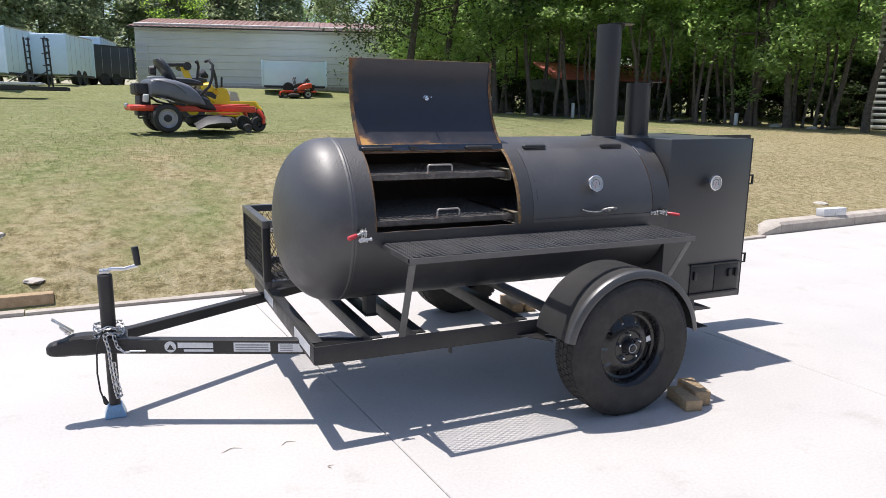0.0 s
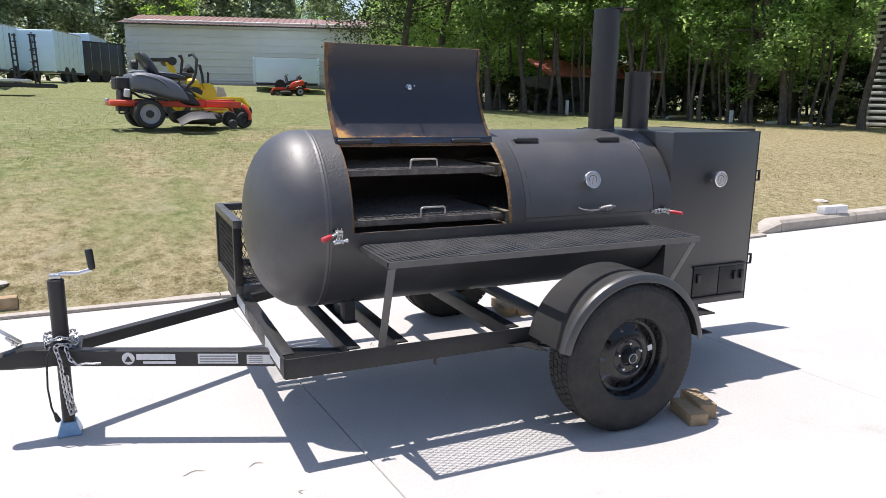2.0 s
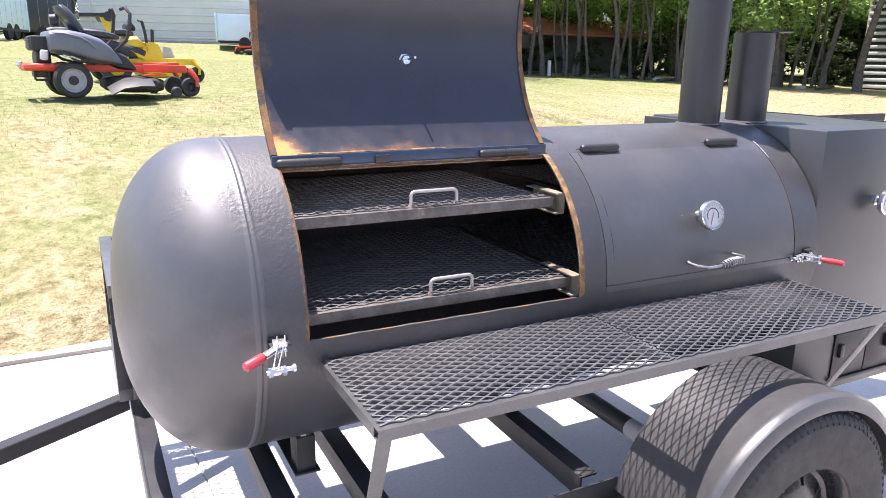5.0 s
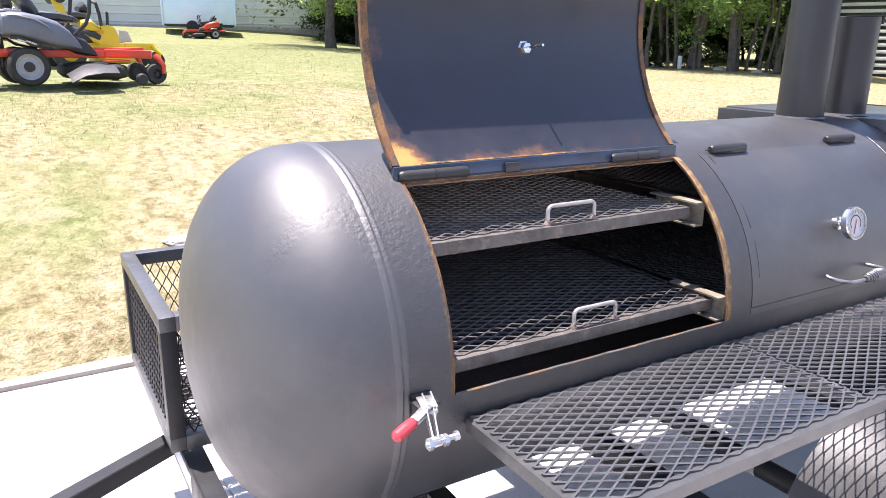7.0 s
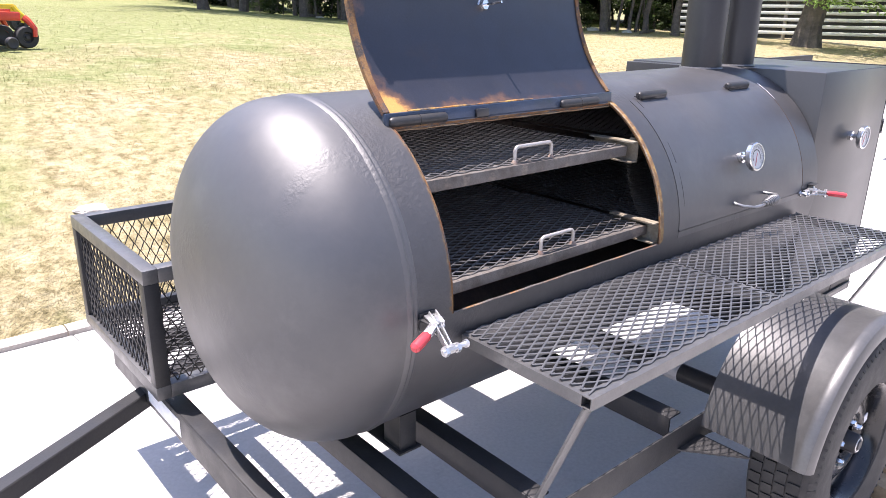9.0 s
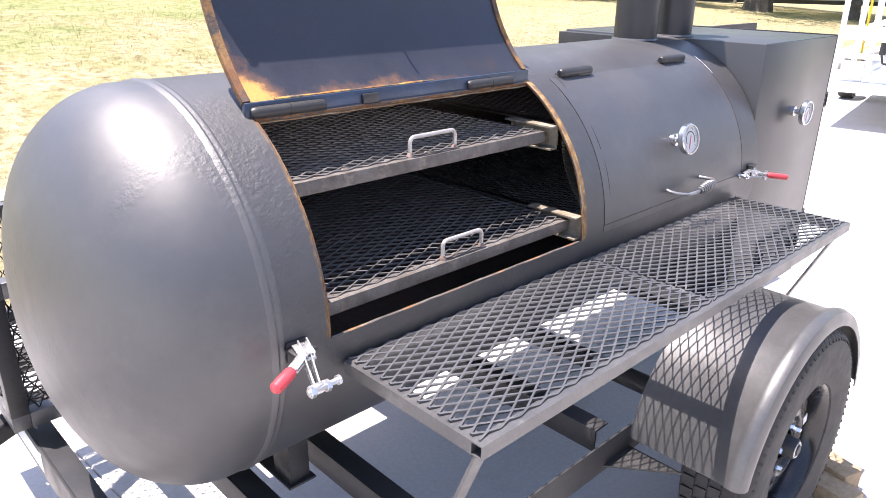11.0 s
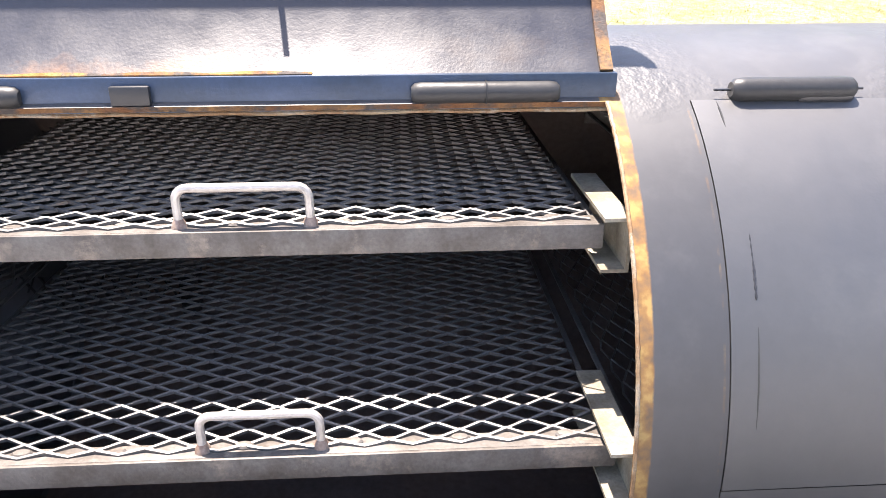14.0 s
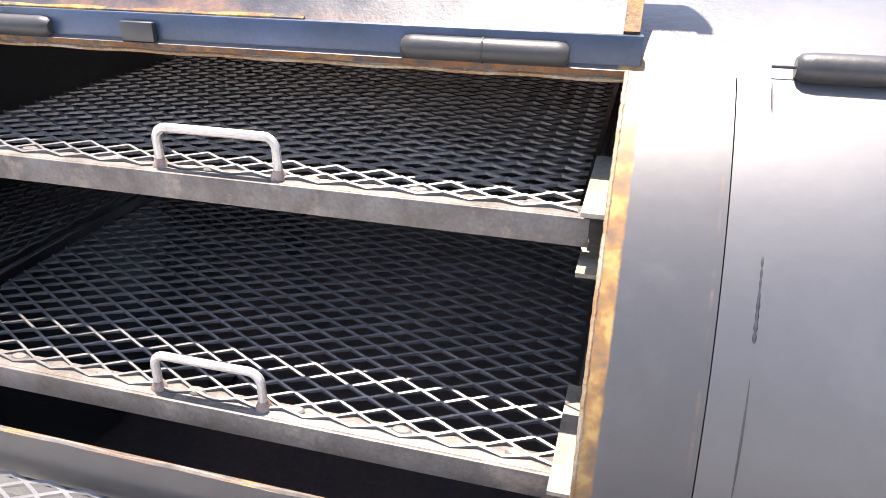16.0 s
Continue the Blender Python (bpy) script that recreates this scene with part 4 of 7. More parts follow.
ring = [(JX + 0.062 * math.cos(a), JY + 0.062 * math.sin(a), 0.418 + 0.012 * math.sin(3 * a)) for a in np.linspace(0, 2 * math.pi, 26)]
chain("safety_chain", ring)
chain("safety_chain", [(x, y, z + 0.03) for x, y, z in ring[::-1]])
chain("safety_chain", [(JX - 0.02, JY - 0.07, 0.42), (JX - 0.005, JY - 0.085, 0.36), (JX + 0.0, JY - 0.075, 0.24), (JX + 0.012, JY - 0.07, 0.13), (JX + 0.028, JY - 0.065, 0.105), (JX + 0.03, JY - 0.06, 0.14), (JX + 0.014, JY - 0.05, 0.21), (JX + 0.01, JY - 0.052, 0.30)])
chain("safety_chain", [(JX + 0.02, JY - 0.075, 0.42), (JX + 0.03, JY - 0.085, 0.37), (JX + 0.06, JY - 0.11, 0.345)])
bm = B()
rod(bm, [(JX + 0.06, JY - 0.11, 0.345), (JX + 0.09, JY - 0.12, 0.352), (JX + 0.12, JY - 0.13, 0.35), (JX + 0.15, JY - 0.14, 0.352)], 0.004, 8)
part("chain_hook", bm, M["zinc"], trailer)
bm = B()
rod(bm, [(JX - 0.03, JY - 0.06, 0.43), (JX - 0.055, JY - 0.075, 0.38), (JX - 0.062, JY - 0.08, 0.25), (JX - 0.055, JY - 0.08, 0.16), (JX - 0.045, JY - 0.082, 0.125)], 0.004, 8)
rod(bm, [(JX - 0.045, JY - 0.082, 0.135), (JX - 0.036, JY - 0.085, 0.105), (JX - 0.03, JY - 0.086, 0.095)], [0.006, 0.011, 0.009], 10)
part("light_cable", bm, M["rubber"], trailer, "black wiring cable with a plug")

# stickers on the near tongue arm
a = APEX + Vector((0.0, -0.035, 0))
b = Vector((-0.82, -0.44, 0))
d_arm = (b - a).normalized()
n_arm = Vector((d_arm.y, -d_arm.x, 0))


def sticker(name, x0, x1, z0, z1, material, lift=0.0012, label=""):
    s0, s1 = (x0 - a.x) / d_arm.x, (x1 - a.x) / d_arm.x
    bm = B()
    q = [a + d_arm * s + n_arm * lift + Vector((0, 0, z)) for s, z in ((s0, z0), (s1, z0), (s1, z1), (s0, z1))]
    plate(bm, q, 0.0006, n_arm)
    return part(name, bm, material, trailer, label)


bm = B()
s0 = (-1.662 - a.x) / d_arm.x
c = a + d_arm * s0 + n_arm * 0.0012 + Vector((0, 0, 0.366))
plate(bm, [c + d_arm * (0.027 * math.cos(t_)) + Vector((0, 0, 0.027 * math.sin(t_))) for t_ in (2 * math.pi * k / 24 for k in range(24))], 0.0006, n_arm)
part("round_mark", bm, M["label"], trailer, "white round trade mark, plain")
bm = B()
plate(bm, [c + n_arm * 0.0008 + d_arm * u + Vector((0, 0, v)) for u, v in ((-0.016, -0.014), (0.017, -0.014), (0.006, 0.004), (0.0, 0.013), (-0.006, 0.002))], 0.0006, n_arm)
part("mark_shape", bm, M["flat"], trailer)
sticker("mark_bar", -1.63, -1.478, 0.361, 0.387, M["label"], label="white trade mark bar")
sticker("mark_bar", -1.605, -1.478, 0.343, 0.354, M["label"])
sticker("data_plate", -1.39, -1.232, 0.344, 0.388, M["label"], label="white data label with faint print")
for k in range(3):
    sticker("print_bar", -1.382, -1.24, 0.35 + k * 0.012, 0.356 + k * 0.012, M["grey_ink"], 0.002)
sticker("data_plate", -1.198, -1.092, 0.342, 0.384, M["label"], label="white label with print")
for k in range(4):
    sticker("print_bar", -1.19, -1.135, 0.348 + k * 0.009, 0.352 + k * 0.009, M["grey_ink"], 0.002)
for y0, y1 in ((-0.53, -0.22), (0.3, 0.55)):
    bm = B()
    box(bm, (FX0 - 0.0068, y0, FZ0 + 0.02), (FX0 - 0.0061, y1, FZ1 - 0.012), 0)
    part("reflective_strip", bm, M["label"], trailer, "pale reflective tape")

# basket at the front, beside the tank
KX0, KX1, KY0, KY1, KZ0, KZ1 = -1.138, -0.62, 0.358, 1.03, 0.485, 0.864
w = 0.04
basket = None
for z0, z1 in ((KZ0, KZ0 + w), (KZ1 - w, KZ1)):
    bm = B()
    e = 0.0005
    box(bm, (KX0 - e, KY0 - e, z0), (KX0 + w, KY1 + e, z1), 0.002)
    box(bm, (KX1 - w, KY0 - e, z0), (KX1 + e, KY1 + e, z1), 0.002)
    box(bm, (KX0 + w, KY0 - e, z0), (KX1 - w, KY0 + w, z1), 0.002)
    box(bm, (KX0 + w, KY1 - w, z0), (KX1 - w, KY1 + e, z1), 0.002)
    if basket:
        part("basket_rim", bm, M["worn"], basket)
    else:
        basket = part("basket", bm, M["worn"], trailer, "black basket of angle iron and diamond mesh")
for x in (KX0, KX1 - w):
    for y in (KY0, KY1 - w):
        bm = B()
        box(bm, (x, y, KZ0), (x + w, y + w, KZ1 - w), 0.002)
        part("basket_post", bm, M["flat"], basket)
bm = B()
expanded(bm, (KX0 + w, KY0 + w, KZ0 + 0.012), (1, 0, 0), (0, 1, 0), KX1 - KX0 - 2 * w, KY1 - KY0 - 2 * w, lwd=0.062, swd=0.034, strand=0.0036)
part("basket_floor", bm, M["flat"], basket, "black diamond mesh")
for corner, u, v, L, W in (((KX0 + 0.012, KY0 + w, KZ0 + w), (0, 0, 1), (0, 1, 0), KZ1 - KZ0 - 2 * w, KY1 - KY0 - 2 * w),
                           ((KX0 + w, KY1 - 0.012, KZ0 + w), (0, 0, 1), (1, 0, 0), KZ1 - KZ0 - 2 * w, KX1 - KX0 - 2 * w),
                           ((KX0 + w, KY0 + 0.016, KZ0 + w), (0, 0, 1), (1, 0, 0), KZ1 - KZ0 - 2 * w, KX1 - KX0 - 2 * w),
                           ((KX1 - 0.012, KY0 + w, KZ0 + w), (0, 0, 1), (0, 1, 0), KZ1 - KZ0 - 2 * w, KY1 - KY0 - 2 * w),
                           ):
    bm = B()
    expanded(bm, corner, u, v, L, W, lwd=0.062, swd=0.034, strand=0.0036)
    part("basket_mesh", bm, M["flat"], basket, "black diamond mesh")


# wheels
def wheel(x, y, out, parent):
    """y is the outer face of the tyre, out is -1 or 1: the way that it faces."""
    m = along((x, y, 0.345), (0, out, 0))
    RT, RR, W = 0.346, 0.19, 0.19
    bm = B()
    lathe(bm, [(RR - 0.008, -0.022), (RR + 0.004, -0.006), (RR + 0.03, -0.003), (RR + 0.075, 0.002), (RT - 0.040, 0.001), (RT - 0.020, -0.004), (RT - 0.007, -0.014), (RT, -0.032), (RT, -W + 0.045), (RT - 0.006, -W + 0.028),
               (RT - 0.018, -W + 0.016), (RT - 0.038, -W + 0.007), (RR + 0.06, -W), (RR + 0.004, -W + 0.006), (RR - 0.008, -W + 0.022)], m, 72)
    bmesh.ops.recalc_face_normals(bm, faces=bm.faces)
    tyre = part("tyre", bm, M["rubber"], parent, "black rubber trailer tyre")
    bm = B()
    n = 62
    for k in range(n):
        for row, (h0, h1) in enumerate(((-0.027, -0.058), (-0.063, -0.091), (-0.096, -0.124), (-0.129, -0.160))):
            am = 2 * math.pi * (k + 0.5 * (row % 2)) / n
            dq = 0.40 * 2 * math.pi / n
            q = []
            for rr in (RT - 0.004, RT + 0.0045):
                for aa, hh in ((am - dq, h0), (am + dq, h0), (am + dq * 1.15, h1), (am - dq * 0.85, h1)):
                    q.append(bm.verts.new(m @ Vector((rr * math.cos(aa), rr * math.sin(aa), hh))))
            for f in ((4, 5, 6, 7), (0, 1, 5, 4), (1, 2, 6, 5), (2, 3, 7, 6), (3, 0, 4, 7)):
                bm.faces.new([q[i] for i in f])
    bmesh.ops.recalc_face_normals(bm, faces=bm.faces)
    part("tread", bm, M["rubber"], tyre, smooth=0)
    bm = B()
    for k in range(84):
        am = 2 * math.pi * k / 84
        for r0, r1 in ((RT - 0.03, RT - 0.008),):
            d0 = m @ Vector((r0 * math.cos(am), r0 * math.sin(am), 0.0))
            d1 = m @ Vector((r1 * math.cos(am), r1 * math.sin(am), -0.014))
            beam(bm, d0, d1, 0.008, 0.004, m.to_3x3() @ Vector((0, 0, 1)), 0)
    part("shoulder_tread", bm, M["rubber"], tyre, smooth=0)
    # pressed steel rim
    bm = B()
    lathe(bm, [(RR - 0.016, -0.18), (RR - 0.016, -0.035), (RR - 0.006, -0.025), (RR + 0.006, -0.014), (RR + 0.007, -0.010), (RR + 0.003, -0.009), (RR - 0.003, -0.013), (RR - 0.012, -0.025), (RR - 0.02, -0.04), (RR - 0.022, -0.06),
               (RR - 0.034, -0.066), (RR - 0.041, -0.064), (RR - 0.055, -0.058), (RR - 0.068, -0.051), (RR - 0.085, -0.043), (RR - 0.102, -0.040), (RR - 0.108, -0.043), (RR - 0.113, -0.052), (0.05, -0.054), (0.043, -0.05), (0.042, -0.06)], m, 120)
    back = m.inverted()
    gone = []
    for f in bm.faces:
        q = back @ f.calc_center_median()
        turn_ = (math.degrees(math.atan2(q.y, q.x)) + 18) % 36 - 18
        wide = 4.0 if RR - 0.055 < q.xy.length < RR - 0.041 else 2.6
        if RR - 0.068 < q.xy.length < RR - 0.034 and q.z > -0.07 and abs(turn_) < wide:
            gone.append(f)
    bmesh.ops.delete(bm, geom=gone, context="FACES")
    bmesh.ops.recalc_face_normals(bm, faces=bm.faces)
    rim = part("rim", bm, M["gloss"], parent, "gloss black pressed-steel rim with round vent holes")
    for k in range(5):
        am = 2 * math.pi * (k + 0.3) / 5
        bm = B()
        c = m @ Vector((0.0635 * math.cos(am), 0.0635 * math.sin(am), -0.054))
        lathe(bm, [(0.0, 0.022), (0.005, 0.022), (0.010, 0.016), (0.0105, 0.0), (0.014, -0.001)], along(c, (0, out, 0)), 6)
        part("lug_nut", bm, M["chrome"], rim)
    bm = B()
    lathe(bm, [(0.0, -0.01), (0.014, -0.01), (0.016, -0.014), (0.026, -0.015), (0.029, -0.02), (0.031, -0.06), (0.042, -0.065)], m, 28)
    part("hub_cap", bm, M["dark"], rim)
    bm = B()
    rod(bm, [m @ Vector((0.0215 * math.cos(q), 0.0215 * math.sin(q), -0.0145)) for q in (2 * math.pi * k / 20 for k in range(20))], 0.002, 5, closed=True)
    part("hub_ring", bm, M["zinc"], rim)
    bm = B()
    q = [m @ Vector((r * math.cos(t_), r * math.sin(t_), -0.0465)) for r, t_ in ((0.108, 0.1), (0.135, 0.12), (0.135, 0.32), (0.108, 0.34))]
    plate(bm, q, 0.002, (0, out, 0))
    part("rim_label", bm, M["label"], rim, "small white paper label")


wheel(0.396, -0.9, -1, trailer)
wheel(0.396, 1.2, 1, trailer)


def fender(side, parent):
    """Round-topped steel mudguard; side is -1 for the shelf's side."""
    s = side
    y_in, y_out = (FY0 - 0.0, -0.845) if s < 0 else (FY1, 1.145)
    cx, cz, rf = 0.404, 0.336, 0.392
    a0, a1, n = 9.0, 168.0, 44
    prof = [(y_in, 0.0), (y_out, 0.0), (y_out + s * 0.014, 0.008), (y_out + s * 0.03, 0.010), (y_out + s * 0.044, 0.003), (y_out + s * 0.052, -0.012), (y_out + s * 0.053, -0.03)]
    bm = B()
    g = []
    for k in range(n + 1):
        aa = radians(a0 + (a1 - a0) * k / n)
        g.append([bm.verts.new((cx + (rf + dr) * math.cos(aa), y, cz + (rf + dr) * math.sin(aa))) for y, dr in prof])
    for k in range(n):
        for i in range(len(prof) - 1):
            bm.faces.new((g[k][i], g[k + 1][i], g[k + 1][i + 1], g[k][i + 1]))
    bmesh.ops.recalc_face_normals(bm, faces=bm.faces)
    bmesh.ops.solidify(bm, geom=bm.faces[:], thickness=0.003)
    f = part("mudguard", bm, M["guard"], parent, "satin black rounded mudguard")
    bm = B()
    plate(bm, [(-0.088, y_in, 0.381), (0.03, y_in, 0.381), (0.03, y_in + s * 0.148, 0.381)], 0.005, (0, 0, 1))
    part("step_plate", bm, M["flat"], parent, "black triangular step plate")


fender(-1, trailer)
fender(1, trailer)


# over-centre toggle clamps
def clamp(tab, flip):
    """A toggle clamp on a welded tab; flip is 1 or -1 along x."""
    tab = Vector(tab)

    def at(x, y, z):
        return tab + Vector((x * flip, y, z)) * 0.86

    bm = B()
    beam(bm, at(0, 0.02, 0.0), at(0, -0.045, 0.0), 0.046, 0.005, (0, 0, 1), 0.001)
    box(bm, tuple(at(-0.023, -0.012, -0.03)), tuple(at(0.023, -0.006, 0.014)), 0.001)
    c = part("toggle_clamp", bm, M["flat"], trailer, "zinc toggle clamp with red grip on a black tab")
    for k in (-0.010, 0.010):
        for p, q, w_, h_ in (((k + 0.006, -0.018, 0.004), (k - 0.004, -0.062, -0.008), 0.003, 0.03), ((k * 0.8 - 0.004, -0.052, -0.006), (k * 0.6 - 0.036, -0.132, -0.024), 0.003, 0.019), ((-0.006, -0.05, 0.002 + k * 0.4), (-0.05, -0.072, -0.008 + k * 0.3), 0.018, 0.004)):
            bm = B()
            beam(bm, at(*p), at(*q), w_, h_, (0, 0, 1), 0.001)
            part("clamp_link", bm, M["zinc"], c, "zinc-plated link")
    bm = B()
    beam(bm, at(0.0, -0.02, 0.01), at(-0.006, -0.058, 0.004), 0.03, 0.004, (0, 0, 1), 0.001)
    part("clamp_bracket", bm, M["zinc"], c)
    for p in ((0.0, -0.04, 0.002), (-0.006, -0.058, -0.006), (-0.034, -0.128, -0.023)):
        bm = B()
        rod(bm, [at(p[0] - 0.016, p[1], p[2]), at(p[0] + 0.016, p[1], p[2])], 0.005, 8)
        part("pin", bm, M["zinc"], c)
    bm = B()
    box(bm, tuple(at(-0.05, -0.142, -0.034)), tuple(at(-0.024, -0.128, -0.014)), 0.003)
    part("spindle_block", bm, M["zinc"], c)
    bm = B()
    rod(bm, [at(-0.06, -0.137, -0.025), at(0.004, -0.141, -0.02)], 0.005, 8)
    for s_ in (-0.056, -0.022):
        lathe(bm, [(0.0, 0.008), (0.0105, 0.008), (0.0105, 0.0), (0.0, 0.0)], along(at(s_, -0.137, -0.025), (flip, 0, 0)), 6)
    lathe(bm, [(0.0, 0.006), (0.0085, 0.006), (0.0085, 0.0), (0.0, 0.0)], along(at(0.002, -0.141, -0.02), (flip, 0, 0)), 10)
    part("spindle", bm, M["zinc"], c)
    bm = B()
    g0, g1 = at(-0.05, -0.072, -0.008), at(-0.104, -0.09, -0.022)
    g_ = g1 - g0
    rod(bm, [g0, g0 + g_ * 0.1, g0 + g_ * 0.5, g0 + g_ * 0.9, g1], [0.008, 0.0105, 0.0112, 0.011, 0.006], 12)
    part("grip", bm, M["red"], c, "red vinyl grip")


clamp((-0.822, -0.406, 0.919), 1)
# the one on the closed door is pressed shut
bm = B()
beam(bm, (0.93, -0.37, 0.945), (0.93, -0.43, 0.945), 0.04, 0.005, (0, 0, 1), 0.001)
box(bm, (0.91, -0.415, 0.908), (0.95, -0.409, 0.942), 0.001)
c = part("toggle_clamp", bm, M["flat"], trailer, "closed zinc toggle clamp with red grip")
for k in (-0.008, 0.008):
    for p, q, w_ in (((0.94, -0.42, 0.925 + k), (0.868, -0.424, 0.923 + k), 0.014), ((0.885, -0.43, 0.926 + k), (0.915, -0.482, 0.927 + k * 0.6), 0.012), ((0.935, -0.42, 0.924 + k), (0.905, -0.468, 0.926 + k * 0.6), 0.012)):
        bm = B()
        beam(bm, p, q, w_, 0.003, (0, 0, 1), 0.001)
        part("clamp_link", bm, M["zinc"], c, "zinc-plated link")
bm = B()
beam(bm, (0.92, -0.415, 0.925), (0.91, -0.44, 0.926), 0.025, 0.02, (0, 0, 1), 0.002)
part("clamp_bracket", bm, M["zinc"], c)
for p in ((0.93, -0.424, 0.925), (0.888, -0.428, 0.924), (0.91, -0.474, 0.927)):
    bm = B()
    rod(bm, [(p[0], p[1], p[2] - 0.014), (p[0], p[1], p[2] + 0.014)], 0.005, 8)
    part("pin", bm, M["zinc"], c)
bm = B()
rod(bm, [(0.866, -0.44, 0.922), (0.858, -0.398, 0.922)], 0.005, 8)
for y in (-0.434, -0.414):
    lathe(bm, [(0.0, 0.007), (0.0105, 0.007), (0.0105, 0.0), (0.0, 0.0)], along((0.8655 + (y + 0.44) * -0.18, y, 0.922), (-0.18, 1, 0)), 6)
part("spindle", bm, M["zinc"], c)
bm = B()
rod(bm, [(0.912, -0.478, 0.928), (0.917, -0.484, 0.927), (0.934, -0.503, 0.925), (0.954, -0.525, 0.922), (0.957, -0.528, 0.922)], [0.007, 0.009, 0.0095, 0.009, 0.005], 12)
part("grip", bm, M["red"], c, "red vinyl grip")

# slide rails inside the barrel
for z in (1.118, 0.907):
    reach = math.sqrt((R - WALL) ** 2 - (z + 0.059 - ZC) ** 2) - 0.001
    y0 = -reach
    for xa, s in ((0.017, -1), (-0.774, 1), (0.868, -1)):
        bm = B()
        sec = [(0.0, z), (0.029, z), (0.029, z + 0.004), (0.004, z + 0.004), (0.004, z + 0.055), (0.029, z + 0.055), (0.029, z + 0.059), (0.0, z + 0.059)]
        plate(bm, [(xa + s * o, y0, zz) for o, zz in sec], 0.15, (0, 1, 0))
        part("slide_rail", bm, M["rail"], trailer, "rust-tinged steel channel")


# loose cooking grates on the rails
def grate(x0, x1, y0, y1, z, handle=None, across=False):
    ob = thing("cooking_grate", ((x0 + x1) / 2, (y0 + y1) / 2, z), "bare steel expanded-metal cooking grate with a rod handle, in the smoker", "grate", "grates in the smoker")
    bm = B()
    box(bm, (x0, y0, z), (x1, y0 + 0.004, z + 0.027), 0.0008)
    box(bm, (x0, y0 + 0.004, z + 0.023), (x1, y0 + 0.028, z + 0.027), 0.0008)
    part("front_bar", bm, M["raw"], ob, "bare steel angle bar")
    for xa, xb in ((x0, x0 + 0.007), (x1 - 0.007, x1)):
        bm = B()
        box(bm, (xa, y0 + 0.03, z + 0.019), (xb, y1, z + 0.0225), 0.0008)
        part("side_bar", bm, M["mesh"], ob)
    bm = B()
    box(bm, (x0, y1 + 0.0005, z), (x1, y1 + 0.005, z + 0.024), 0.0008)
    part("back_bar", bm, M["raw"], ob)
    bm = B()
    if across:
        expanded(bm, (x1 - 0.012, y0 + 0.012, z + 0.0285), (0, 1, 0), (-1, 0, 0), y1 - y0 - 0.015, x1 - x0 - 0.024, lwd=0.0485, swd=0.0255, strand=0.0024, thick=0.0024)
    else:
        expanded(bm, (x0 + 0.012, y0 + 0.012, z + 0.0285), (1, 0, 0), (0, 1, 0), x1 - x0 - 0.024, y1 - y0 - 0.015, lwd=0.0485, swd=0.0255, strand=0.0024, thick=0.0024)
    part("grate_mesh", bm, M["mesh"], ob, "diamond expanded metal")
    if handle:
        (hx0, hx1), hy, top = handle, y0 + 0.016, z + 0.068
        bm = B()
        r = 0.012
        pts = [(hx0, hy, z + 0.027), (hx0, hy, top - r)]
        pts += [(hx0 + r - r * math.cos(q), hy, top - r + r * math.sin(q)) for q in np.linspace(0.3, 1.57, 5)]
        pts += [(hx1 - r + r * math.sin(q), hy, top - r + r * math.cos(q)) for q in np.linspace(0, 1.27, 5)]
        pts += [(hx1, hy, top - r), (hx1, hy, z + 0.027)]
        rod(bm, pts, 0.0046, 10)
        grip = part("handle", bm, M["rod"], ob, "bent steel rod handle")
        for hx in (hx0, hx1):
            bm = B()
            lathe(bm, [(0.0085, 0.0), (0.0075, 0.004), (0.0048, 0.009), (0.0, 0.0095)], Matrix.Translation((hx, hy, z + 0.027)), 10)
            part("weld", bm, M["weld"], grip, "heat-browned weld")
    for x in np.linspace(x0 + 0.05, x1 - 0.05, 7):
        bm = B()
        lathe(bm, [(0.0065, -0.001), (0.005, 0.0012), (0.0, 0.002)], Matrix.Translation((x, y0 + 0.02, z + 0.029)) @ Matrix.Scale(1.7, 4, (1, 0, 0)), 8)
        part("weld_tack", bm, M["raw"], ob)
    return ob


grate(-0.757, -0.005, -0.284, 0.27, 1.1355, (-0.434, -0.303))
grate(-0.757, 0.004, -0.369, 0.33, 0.926, (-0.417, -0.298))
grate(0.112, 0.84, -0.288, 0.27, 1.1345)
grate(0.024, 0.84, -0.368, 0.33, 0.924, across=True)
grate(-1.04, -0.79, -0.30, 0.30, 0.924, across=True)

# ---- ground ----

def kerb_y(x):
    """The far edge of the concrete."""
    if x < 5.1:
        return 2.085 + 0.010 * (x + 1.0) + (0.07 * max(0.0, x - 0.5))
    return 2.58 + 0.085 * (x - 5.1)


def smooth(a, b, x):
    t_ = min(max((x - a) / (b - a), 0.0), 1.0)
    return t_ * t_ * (3 - 2 * t_)


def lawn_z(x, y):
    d = y - kerb_y(x)
    if d <= 0:
        return -0.06
    w = smooth(1.0, 9.0, x - 0.35 * max(0.0, y - 5.0))
    bank = 1.1 * (1 - math.exp(-d / 2.8)) if d < 60 else 1.04
    far = max(0.0, d - 8.0) * 0.021
    left = min(bank, 1.04) + min(far, 1.2)
    right = 1.0 * (1 - math.exp(-d / 9.0)) + max(0.0, d - 14) * 0.012
    z = left * (1 - w) + min(right, 1.35) * w
    lump = noise.noise(Vector((x * 0.7, y * 0.7, 0))) * 0.03 + noise.noise(Vector((x * 2.3, y * 2.3, 5))) * 0.012
    rise = 28.5 + 12.0 * smooth(-1.0, 6.0, x)
    return z + lump * min(1.0, d * 1.5) + 0.05 * min(1.0, d * 4) + 0.5 * smooth(rise, rise + 5.0, y)


